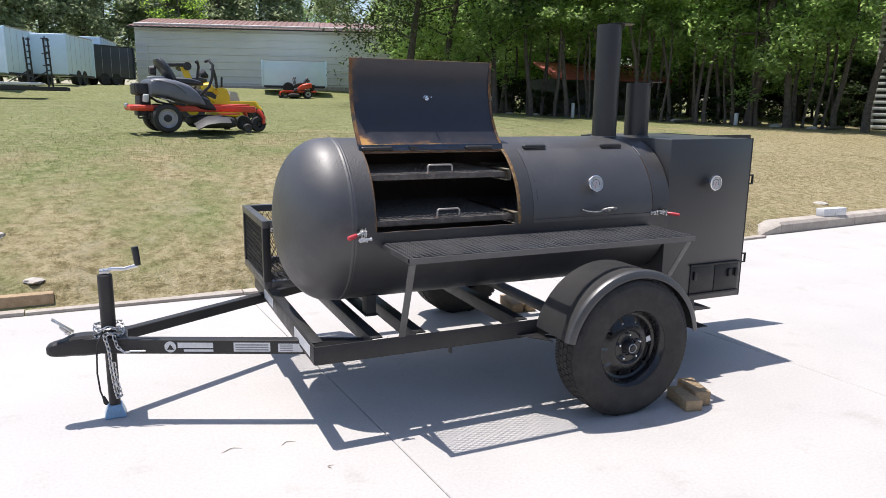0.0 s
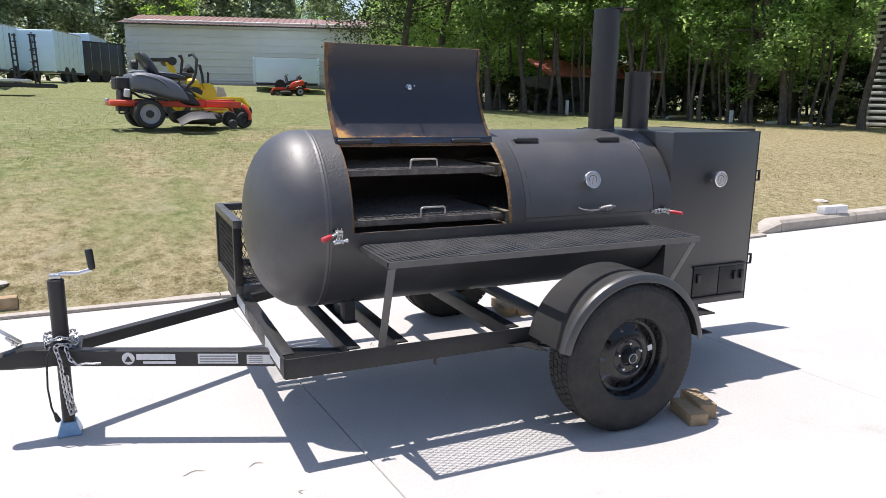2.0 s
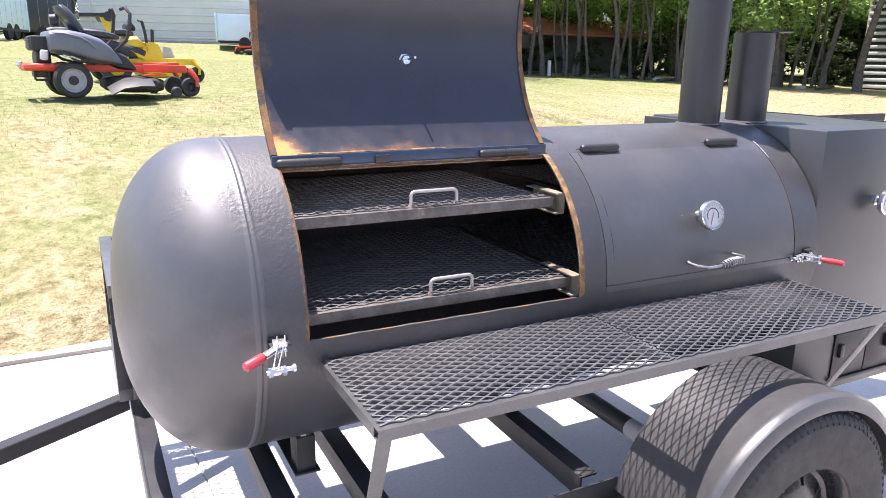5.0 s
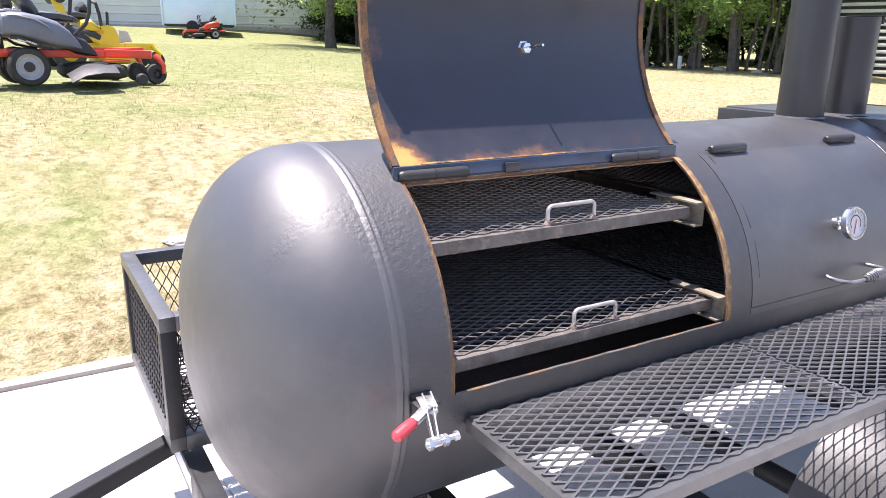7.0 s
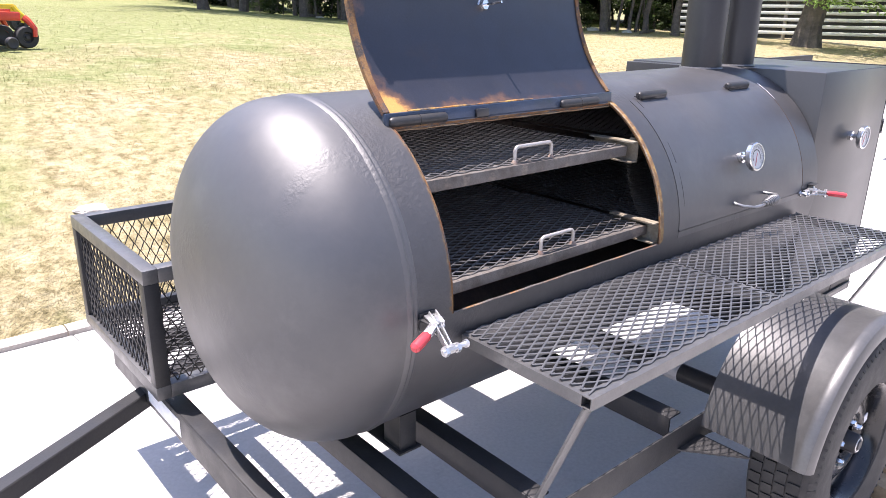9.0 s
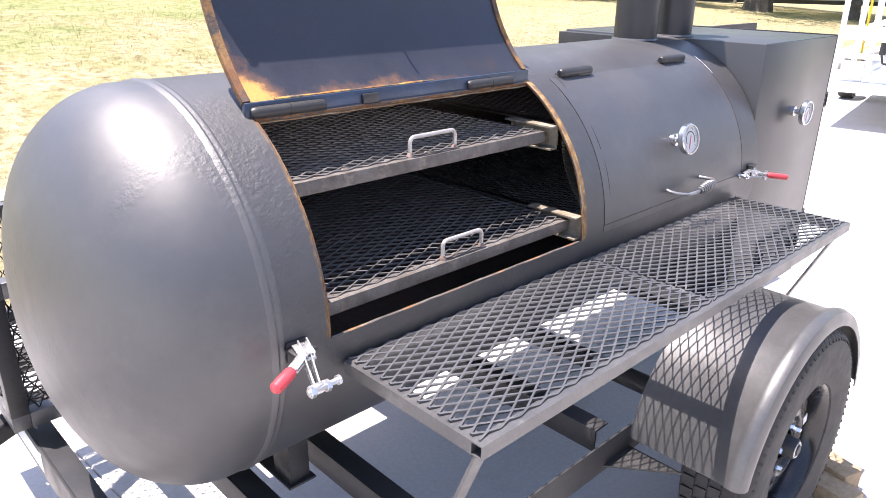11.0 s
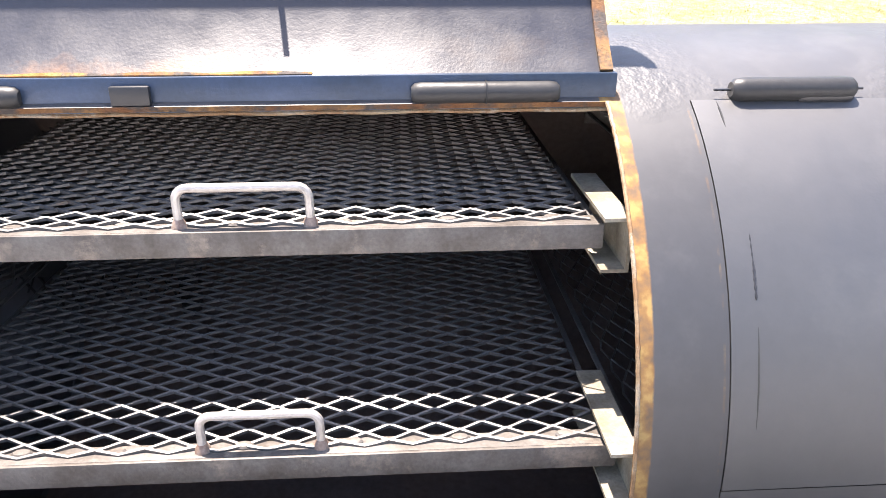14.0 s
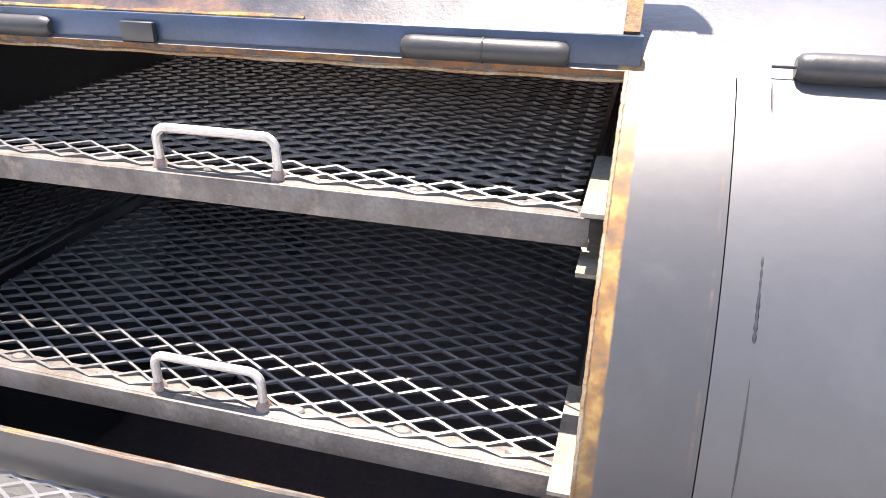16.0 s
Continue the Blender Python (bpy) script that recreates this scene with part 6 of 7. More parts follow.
# ---- riding mowers ----
def tyre_at(name, m, r, w, ob, rim_r, rim_mat):
    bm = B()
    lathe(bm, [(rim_r, -w * 0.5), (r * 0.9, -w * 0.5), (r * 0.98, -w * 0.38), (r, -w * 0.2), (r, w * 0.2), (r * 0.98, w * 0.38), (r * 0.9, w * 0.5), (rim_r, w * 0.5), (rim_r * 0.96, w * 0.35)], m, 32)
    bmesh.ops.recalc_face_normals(bm, faces=bm.faces)
    t_ = part(name, bm, M["rubber"], ob)
    bm = B()
    lathe(bm, [(0.0, w * 0.4), (rim_r * 0.28, w * 0.42), (rim_r * 0.34, w * 0.28), (rim_r * 0.8, w * 0.22), (rim_r * 0.98, w * 0.42), (rim_r, w * 0.2)], m, 24)
    lathe(bm, [(0.0, -w * 0.3), (rim_r * 0.98, -w * 0.42)], m, 24)
    part("rim", bm, rim_mat, t_)
    bm = B()
    lathe(bm, [(0.0, w * 0.46), (rim_r * 0.36, w * 0.46), (rim_r * 0.4, w * 0.24)], m, 16)
    part("hub", bm, M["dark"], t_)


def blob(bm, sections, m, n=14, power=0.55):
    """A rounded body lofted through sections (x, y half width, z low, z high)."""
    prev = None
    for x, hw, z0, z1 in sections:
        ring = []
        for k in range(n):
            a_ = 2 * math.pi * k / n
            c_, s_ = math.cos(a_), math.sin(a_)
            ring.append(bm.verts.new(m @ Vector((x, hw * math.copysign(abs(c_) ** power, c_), (z0 + z1) / 2 + (z1 - z0) / 2 * math.copysign(abs(s_) ** power, s_)))))
        if prev:
            for k in range(n):
                bm.faces.new((prev[k], prev[(k + 1) % n], ring[(k + 1) % n], ring[k]))
        else:
            bm.faces.new(ring)
        prev = ring
    bm.faces.new(prev[::-1])
    bmesh.ops.recalc_face_normals(bm, faces=bm.faces)
    return bm


def mower(at, turn, frame_mat, body_mat, label, size=0.87):
    """A zero-turn riding mower that faces its own +x; the rear axle is over at."""
    ob = thing("riding_mower", at, label, "riding mower", "mowers on the lawn")
    m = Matrix.Translation(at) @ Matrix.Rotation(radians(turn), 4, "Z") @ Matrix.Scale(size, 4)
    v = lambda *p: m @ Vector(p)
    for sy in (-1, 1):
        tyre_at("rear_tyre", m @ along((0.0, sy * 0.36, 0.235), (0, sy, 0)), 0.235, 0.24, ob, 0.158, M["grey"])
        tyre_at("caster_tyre", m @ along((1.52, sy * 0.40, 0.135), (0, sy, 0)), 0.135, 0.13, ob, 0.066, M["dark"])
        bm = B()
        rod(bm, [v(1.60, sy * 0.48, 0.14), v(1.61, sy * 0.48, 0.24), v(1.56, sy * 0.44, 0.33), v(1.53, sy * 0.40, 0.37)], [0.022, 0.028, 0.035, 0.04], 8)
        part("caster_fork", bm, frame_mat, ob)
        bm = B()
        beam(bm, v(-0.22, sy * 0.24, 0.40), v(0.95, sy * 0.24, 0.385), 0.05, 0.085, (0, 0, 1), 0.01)
        beam(bm, v(0.93, sy * 0.25, 0.40), v(1.50, sy * 0.36, 0.385), 0.07, 0.095, (0, 0, 1), 0.015)
        part("frame_rail", bm, frame_mat, ob)
        bm = B()
        x0 = 0.72 if sy < 0 else 0.66
        rod(bm, [v(x0 - 0.14, sy * 0.30, 0.62), v(x0, sy * 0.34, 0.76), v(x0 + 0.05, sy * 0.36, 0.9), v(x0 + 0.08, sy * 0.34, 1.12), v(x0 + 0.04, sy * 0.26, 1.2), v(x0 - 0.0, sy * 0.18, 1.18)], 0.021, 8)
        part("steering_lever", bm, M["dark"], ob)
        bm = B()
        rod(bm, [v(-0.16, sy * 0.42, 0.58), v(-0.06, sy * 0.47, 0.57), v(0.04, sy * 0.48, 0.5), v(0.18, sy * 0.46, 0.47), v(0.28, sy * 0.42, 0.45)], 0.018, 6)
        part("drive_hose", bm, M["dark"], ob)
        bm = B()
        rod(bm, [v(-0.1, sy * 0.475, 0.555), v(0.02, sy * 0.485, 0.53), v(0.1, sy * 0.48, 0.5)], 0.012, 6)
        part("steel_link", bm, M["zinc"], ob)
    bm = B()
    rod(bm, [v(-0.2, -0.30, 0.40), v(-0.42, -0.31, 0.40), v(-0.5, -0.25, 0.40), v(-0.52, 0.0, 0.40), v(-0.5, 0.25, 0.40), v(-0.42, 0.31, 0.40), v(-0.2, 0.30, 0.40)], 0.045, 8)
    part("rear_bumper", bm, frame_mat, ob)
    bm = B()
    lathe(bm, [(0.0, 0.05), (0.03, 0.035), (0.038, 0.0), (0.03, -0.03), (0.0, -0.04)], m @ along((-0.56, -0.05, 0.43), (0, 0, 1)), 14)
    part("hitch_ball", bm, M["zinc"], ob)
    bm = B()
    beam(bm, v(1.44, -0.38, 0.385), v(1.44, 0.38, 0.385), 0.11, 0.07, (0, 0, 1), 0.015)
    plate(bm, [v(1.15, -0.3, 0.43), v(1.4, -0.36, 0.44), v(1.4, 0.36, 0.44), v(1.15, 0.3, 0.43)], 0.03, (0, 0, 1))
    part("front_axle", bm, frame_mat, ob)
    bm = B()
    plate(bm, [v(0.82, -0.25, 0.445), v(1.3, -0.25, 0.43), v(1.3, 0.25, 0.43), v(0.82, 0.25, 0.445)], 0.025, (0, 0, 1))
    part("foot_plate", bm, frame_mat, ob)
    bm = B()
    blob(bm, [(0.44, 0.25, 0.13, 0.24), (0.54, 0.56, 0.07, 0.27), (0.78, 0.62, 0.06, 0.29), (1.02, 0.58, 0.06, 0.28), (1.16, 0.4, 0.08, 0.25), (1.2, 0.15, 0.1, 0.22)], m, 24, 0.5)
    part("cutting_deck", bm, M["rubber"], ob, "broad dark mower deck")
    bm = B()
    rows = [(0.36, 0.60, 0.15, 0.86), (0.52, 0.58, 0.235, 0.9), (0.74, 0.6, 0.265, 0.9), (0.92, 0.62, 0.26, 0.88)]
    grid = []
    for x, y0, z0, y1 in rows:
        grid.append([bm.verts.new(v(x, -(y0 + (y1 - y0) * q), z0 - 0.09 * q * q)) for q in (0, 0.35, 0.7, 1.0)])
    for A, C in zip(grid, grid[1:]):
        for k in range(3):
            bm.faces.new((A[k], A[k + 1], C[k + 1], C[k]))
    bmesh.ops.recalc_face_normals(bm, faces=bm.faces)
    bmesh.ops.solidify(bm, geom=bm.faces[:], thickness=0.014)
    part("discharge_chute", bm, M["dark"], ob, "flexible grey discharge chute")
    bm = B()
    plate(bm, [v(0.9, -0.5, 0.29), v(1.2, -0.42, 0.3), v(1.2, -0.1, 0.3), v(0.9, -0.1, 0.29)], 0.02, (0, 0, 1))
    part("deck_bracket", bm, frame_mat, ob)
    for y in (-0.60, 0.60):
        bm = B()
        lathe(bm, [(0.0, 0.03), (0.03, 0.035), (0.06, 0.04), (0.075, 0.025), (0.075, -0.025), (0.06, -0.04), (0.0, -0.04)], m @ along((1.27, y, 0.076), (0, -1, 0)), 18)
        part("anti_scalp_wheel", bm, M["dark"], ob)
    bm = B()
    blob(bm, [(-0.24, 0.34, 0.62, 0.82), (-0.22, 0.42, 0.60, 0.86), (-0.12, 0.46, 0.585, 0.885), (0.02, 0.47, 0.555, 0.885), (0.2, 0.47, 0.50, 0.85), (0.38, 0.46, 0.455, 0.79), (0.5, 0.44, 0.445, 0.69), (0.6, 0.40, 0.445, 0.55), (0.64, 0.36, 0.445, 0.48)], m, 28, 0.36)
    part("hood", bm, body_mat, ob, "moulded rear body")
    for sy in (-1, 1):
        bm = B()
        rod(bm, [v(-0.2, sy * 0.43, 0.84), v(-0.08, sy * 0.462, 0.835), v(0.12, sy * 0.474, 0.79), v(0.24, sy * 0.474, 0.72), v(0.3, sy * 0.47, 0.64)], [0.004, 0.014, 0.016, 0.012, 0.003], 6)
        part("hood_rib", bm, body_mat, ob)
    bm = B()
    box(bm, (-0.16, -0.24, 0.885), (0.03, 0.24, 0.915), 0.012, m)
    part("tray", bm, M["grey"], ob)
    bm = B()
    box(bm, (-0.43, -0.25, 0.61), (-0.2, 0.25, 0.8), 0.03, m)
    box(bm, (-0.38, -0.2, 0.42), (-0.2, 0.2, 0.61), 0.03, m)
    for k in range(5):
        box(bm, (-0.445, -0.2, 0.64 + 0.03 * k), (-0.43, 0.2, 0.655 + 0.03 * k), 0.0, m)
    part("engine", bm, M["dark"], ob, "black engine")
    bm = B()
    lathe(bm, [(0.0, 0.0), (0.045, 0.0), (0.05, 0.02), (0.05, 0.1), (0.04, 0.12), (0.0, 0.12)], m @ along((-0.30, -0.27, 0.50), (0.1, -0.2, 1)), 14)
    part("oil_filter", bm, M["label"], ob, "white oil filter")
    bm = B()
    for x in (-0.43, -0.26):
        rod(bm, [v(x, -0.30, 0.38), v(x, -0.30, 0.24)], 0.013, 6)
    rod(bm, [v(-0.43, -0.30, 0.24), v(-0.26, -0.30, 0.24)], 0.013, 6)
    box(bm, (-0.42, -0.28, 0.27), (-0.28, 0.1, 0.37), 0.02, m)
    part("muffler_guard", bm, M["dark"], ob)
    bm = B()
    blob(bm, [(0.5, 0.3, 0.42, 0.58), (0.58, 0.34, 0.38, 0.62), (0.7, 0.34, 0.36, 0.58), (0.8, 0.32, 0.36, 0.45), (0.83, 0.3, 0.36, 0.4)], m, 18, 0.4)
    part("pedestal", bm, M["dark"], ob)
    bm = B()
    blob(bm, [(0.2, 0.2, 0.84, 0.90), (0.25, 0.26, 0.8, 0.915), (0.45, 0.27, 0.785, 0.9), (0.6, 0.25, 0.775, 0.865), (0.67, 0.18, 0.775, 0.83)], m, 20, 0.55)
    part("seat", bm, M["seat"], ob, "black padded seat")
    bm = B()
    bk = [(0.26, 0.86, 0.07, 0.24), (0.21, 0.95, 0.075, 0.26), (0.15, 1.06, 0.08, 0.25), (0.08, 1.15, 0.075, 0.22), (0.02, 1.2, 0.05, 0.16)]
    prev = None
    for x, z, d_, hw in bk:
        ring = [bm.verts.new(v(x - d_ + d_ * math.cos(q) * 1.0, hw * math.copysign(abs(math.sin(q)) ** 0.6, math.sin(q)), z + 0.25 * d_ * math.cos(q))) for q in (2 * math.pi * k / 18 for k in range(18))]
        if prev:
            for k in range(18):
                bm.faces.new((prev[k], prev[(k + 1) % 18], ring[(k + 1) % 18], ring[k]))
        else:
            bm.faces.new(ring)
        prev = ring
    bm.faces.new(prev[::-1])
    bmesh.ops.recalc_face_normals(bm, faces=bm.faces)
    part("seat_back", bm, M["seat"], ob)
    bm = B()
    rod(bm, [v(-0.12, 0.2, 1.02), v(-0.02, 0.2, 1.02)], [0.06, 0.075], 14)
    part("air_filter", bm, M["dark"], ob)
    return ob


def stand_on_mower(at, turn, label, size=0.84):
    """A yellow stand-behind style mower with a short canopy, levers and a curved front fairing."""
    ob = thing("riding_mower", at, label, "riding mower", "mowers on the lawn")
    m = Matrix.Translation(at) @ Matrix.Rotation(radians(turn), 4, "Z") @ Matrix.Scale(size, 4)
    v = lambda *p: m @ Vector(p)
    Y = M["yellow"]
    for sy in (-1, 1):
        tyre_at("rear_tyre", m @ along((-1.5, sy * 0.42, 0.28), (0, sy, 0)), 0.28, 0.24, ob, 0.15, M["yellow"])
        tyre_at("caster_tyre", m @ along((0.0, sy * 0.42, 0.15), (0, sy, 0)), 0.15, 0.13, ob, 0.07, M["dark"])
        bm = B()
        rod(bm, [v(0.03, sy * 0.5, 0.15), v(0.05, sy * 0.5, 0.28), v(-0.02, sy * 0.44, 0.36), v(-0.05, sy * 0.42, 0.42)], [0.022, 0.03, 0.04, 0.045], 8)
        part("caster_fork", bm, Y, ob)
        bm = B()
        beam(bm, v(-1.7, sy * 0.28, 0.42), v(-0.5, sy * 0.28, 0.40), 0.06, 0.09, (0, 0, 1), 0.01)
        beam(bm, v(-0.52, sy * 0.28, 0.40), v(-0.02, sy * 0.40, 0.40), 0.08, 0.11, (0, 0, 1), 0.02)
        part("frame_rail", bm, Y, ob)
        bm = B()
        prof = [(-1.0, 0.42), (-0.62, 0.42), (-0.62, 0.58), (-0.68, 0.72), (-0.78, 0.76), (-0.92, 0.74), (-0.86, 0.62), (-0.92, 0.55)]
        plate(bm, [v(x, sy * 0.36, z) for x, z in prof], 0.03 * -sy, m.to_3x3() @ Vector((0, 1, 0)))
        part("fairing", bm, Y, ob, "curved yellow front fairing")
        bm = B()
        x0 = -0.86 if sy < 0 else -0.72
        rod(bm, [v(x0, sy * 0.25, 0.7), v(x0 - 0.02, sy * 0.25, 0.95), v(x0 - 0.06, sy * 0.24, 1.14), v(x0 - 0.1, sy * 0.15, 1.16)], 0.022, 8)
        rod(bm, [v(x0 + 0.1, sy * 0.2, 0.68), v(x0 + 0.12, sy * 0.2, 1.0)], 0.014, 6)
        part("steering_lever", bm, M["dark"], ob)
        bm = B()
        rod(bm, [v(-1.28, sy * 0.36, 0.45), v(-1.2, sy * 0.37, 0.6), v(-1.05, sy * 0.37, 0.5), v(-0.95, sy * 0.36, 0.45)], 0.035, 8)
        part("side_guard", bm, Y, ob)
    bm = B()
    beam(bm, v(-0.06, -0.42, 0.40), v(-0.06, 0.42, 0.40), 0.12, 0.08, (0, 0, 1), 0.02)
    part("front_axle", bm, Y, ob)
    bm = B()
    blob(bm, [(-1.28, 0.3, 0.62, 0.72), (-1.22, 0.36, 0.6, 0.86), (-1.05, 0.38, 0.6, 0.88), (-0.97, 0.34, 0.62, 0.8), (-0.94, 0.3, 0.64, 0.72)], m, 20, 0.6)
    part("tank_cowl", bm, Y, ob, "rounded yellow tank cowl")
    bm = B()
    blob(bm, [(-1.75, 0.34, 0.4, 0.7), (-1.6, 0.4, 0.4, 0.8), (-1.3, 0.42, 0.42, 0.74), (-1.0, 0.4, 0.44, 0.66), (-0.9, 0.34, 0.46, 0.6)], m, 20, 0.5)
    part("engine_bay", bm, M["dark"], ob, "black engine bay")
    bm = B()
    blob(bm, [(-1.62, 0.2, 0.84, 0.9), (-1.5, 0.27, 0.86, 0.98), (-1.25, 0.28, 0.86, 1.0), (-1.08, 0.22, 0.86, 0.95)], m, 18, 0.6)
    part("seat", bm, M["seat"], ob, "black padded seat")
    bm = B()
    blob(bm, [(-1.18, 0.16, 0.98, 1.08), (-1.1, 0.2, 0.97, 1.16), (-1.02, 0.16, 0.96, 1.05)], m, 16, 0.7)
    part("control_pod", bm, M["dark"], ob)
    bm = B()
    plate(bm, [v(-1.66, -0.3, 1.18), v(-1.52, -0.3, 1.18), v(-1.42, -0.3, 0.92), v(-1.54, -0.3, 0.86)], 0.06, m.to_3x3() @ Vector((0, 1, 0)))
    part("back_post", bm, Y, ob, "short yellow post")
    bm = B()
    plate(bm, [v(-2.02, -0.32, 1.18), v(-1.56, -0.32, 1.2), v(-1.56, 0.32, 1.2), v(-2.02, 0.32, 1.18)], 0.05, (0, 0, 1))
    rod(bm, [v(-1.52, -0.34, 1.2), v(-1.52, 0.34, 1.2)], 0.075, 14)
    part("canopy", bm, M["dark"], ob, "small black sun canopy")
    bm = B()
    blob(bm, [(-1.0, 0.3, 0.1, 0.24), (-0.9, 0.6, 0.08, 0.3), (-0.5, 0.64, 0.08, 0.31), (-0.3, 0.45, 0.1, 0.26)], m, 20, 0.5)
    box(bm, (-1.0, -0.36, 0.24), (-0.68, 0.36, 0.32), 0.02, m)
    part("cutting_deck", bm, Y, ob, "broad mower deck")
    bm = B()
    plate(bm, [v(-0.6, -0.25, 0.46), v(-0.34, -0.25, 0.46), v(-0.42, -0.25, 0.66), v(-0.56, -0.25, 0.68)], 0.5, m.to_3x3() @ Vector((0, 1, 0)))
    part("foot_guard", bm, M["grey"], ob, "grey sheet foot guard")
    return ob


def mower_at(x, y, turn, *args, lift=0.0, kind=mower):
    return kind((x, y, lawn_z(x, y) + lift), turn, *args)


mower_at(-1.2, 7.95, 9, M["orange"], M["hood"], "zero-turn riding mower with orange frame and slate body", lift=0.03)
mower_at(0.66, 11.35, 10, "yellow riding mower with a small black canopy", lift=0.0, kind=stand_on_mower)
mower_at(8.6, 39.2, 172, M["orange"], M["orange"], "orange zero-turn riding mower by the beige building", 1.0)
mower_at(8.9, 40.6, 168, M["orange"], M["dark"], "orange and black riding mower by the beige building", 1.0)


# ---- trees ----
def branch_path(rng, start, direction, length, n, wander):
    pts, d_ = [Vector(start)], Vector(direction).normalized()
    for k in range(n):
        d_ = (d_ + Vector(rng.normal(0, wander, 3))).normalized()
        pts.append(pts[-1] + d_ * length / n)
    return pts


def leaves(name, centres, per, spread, size, material, parent, rng, droop=0.3, label=""):
    """Many small folded leaves in clumps round the centres, as one crown."""
    n = len(centres) * per
    c = np.repeat(np.array([tuple(p) for p in centres]), per, 0)
    off = rng.normal(0, 1, (n, 3))
    off *= (spread * rng.random((n, 1)) ** 0.4) / np.linalg.norm(off, axis=1, keepdims=True)
    off[:, 2] *= 0.6
    p = c + off
    nrm = rng.normal(0, 0.55, (n, 3))
    nrm[:, 2] += 1.0 - 0.5 * abs(droop)
    nrm /= np.linalg.norm(nrm, axis=1, keepdims=True)
    a = np.cross(nrm, rng.normal(0, 1, (n, 3)))
    a /= np.linalg.norm(a, axis=1, keepdims=True) + 1e-9
    b = np.cross(nrm, a)
    s = size * (0.6 + 0.8 * rng.random((n, 1)))
    quad = np.stack([p - a * s, p + b * s * 0.5 + nrm * s * 0.15, p + a * s, p - b * s * 0.5 + nrm * s * 0.15], 1).reshape(-1, 3)
    quad -= np.array(tuple(ORIGIN[parent]))
    me = bpy.data.meshes.new(name)
    me.from_pydata(quad.tolist(), [], [(4 * k, 4 * k + 1, 4 * k + 2, 4 * k + 3) for k in range(n)])
    me.materials.append(material)
    ob = new(name, me)
    ob.parent = parent
    ORIGIN[ob] = ORIGIN[parent]
    return tagged(ob, label)


def tree(seed, height, base_r, crown_low, crown_r, leaf_mat, label, clumps=90, per=60, size=0.088, limbs=12, name="tree"):
    rng = np.random.default_rng(seed)
    ob = thing(name, (0, 0, 0), label, "tree", "trees along the lawn")
    bm = B()
    trunk = branch_path(rng, (0, 0, -0.3), (0, 0, 1), height * 0.85, 9, 0.07)
    rod(bm, trunk, [base_r * (1.35 if k == 0 else 1 - 0.085 * k) for k in range(len(trunk))], 10)
    ends = []
    for k in range(limbs):
        s = crown_low / height + (1 - crown_low / height) * (k + 0.3) / limbs
        i = min(int(s * 9), 8)
        p = trunk[i].lerp(trunk[i + 1], s * 9 - i) if i < 9 else trunk[-1]
        a = k * 2.4 + rng.random()
        reach = crown_r * (1.0 - 0.45 * abs(s - 0.5)) * (0.75 + 0.4 * rng.random())
        pts = branch_path(rng, p, (math.cos(a), math.sin(a), 0.35 - 0.2 * rng.random()), reach, 5, 0.18)
        r = base_r * 0.35 * (1.15 - s)
        rod(bm, pts, [r * (1 - 0.17 * q) for q in range(len(pts))], 6)
        ends += pts[2:]
    part("trunk", bm, M["bark"], ob, "rough grey-brown trunk with limbs")
    centres = []
    for k in range(clumps):
        e = ends[int(rng.integers(len(ends)))]
        centres.append(e + Vector(rng.normal(0, crown_r * 0.22, 3)) * 0.8)
    leaves("crown", centres, per, crown_r * 0.26, size, leaf_mat, ob, rng, label="uneven crown of small leaves")
    return ob


def cedar(seed, height, width, label, size=0.13):
    rng = np.random.default_rng(seed)
    ob = thing("tree", (0, 0, 0), label, "tree", "trees along the lawn")
    bm = B()
    trunk = branch_path(rng, (0, 0, -0.3), (0, 0, 1), height, 8, 0.03)
    rod(bm, trunk, [0.22 * (1.1 - 0.125 * k) for k in range(len(trunk))], 8)
    centres = []
    for k in range(95):
        s = rng.random() ** 0.8
        a = rng.random() * 6.283
        reach = width * (1.03 - s * 0.92) * (0.72 + 0.4 * rng.random())
        tip = Vector((reach * math.cos(a), reach * math.sin(a), 0.5 + s * height * 0.98 - reach * 0.1))
        if k % 3 == 0:
            rod(bm, [(0, 0, 0.4 + s * height * 0.95), tip], [0.04, 0.012], 5)
        centres += [tip, Vector((tip.x * 0.8, tip.y * 0.8, tip.z + 0.12 * width))]
    part("trunk", bm, M["bark"], ob, "thin straight trunk")
    leaves("crown", centres, 42, width * 0.22, size, M["needle"], ob, rng, droop=-0.3, label="feathery light green crown")
    return ob


broad = [tree(11, 11.0, 0.16, 2.2, 2.7, M["leaf"], "tall broadleaf tree with dark green crown at the lawn's edge", per=95),
         tree(12, 12.0, 0.20, 2.6, 3.0, M["leaf"], "tall broadleaf tree with dark green crown at the lawn's edge", clumps=110, per=90),
         tree(13, 10.0, 0.12, 1.8, 2.3, M["leaf_light"], "slender tree with yellow-green leaves coloured as if sunlit", clumps=70, per=50),
         tree(14, 9.5, 0.1, 4.2, 2.0, M["leaf"], "slim tree with a thin trunk and high crown", clumps=60, per=80)]
firs = [cedar(21, 9.0, 3.2, "feathery light green evergreen behind the trailers"), cedar(22, 7.5, 2.8, "light green evergreen behind the trailers")]
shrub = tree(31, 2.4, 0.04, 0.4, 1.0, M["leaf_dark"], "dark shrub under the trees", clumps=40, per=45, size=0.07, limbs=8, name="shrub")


def put(ob, x, y, turn, s=1.0, first={}):
    z = lawn_z(x, y) - 0.02
    m = pose(x, y, z, 0, 0, turn)
    if ob not in first:
        first[ob] = True
        ob.matrix_basis = m @ Matrix.Scale(s, 4)
        return ob
    c_ = copy_thing(ob, m)
    c_.scale = (s, s, s)
    return c_


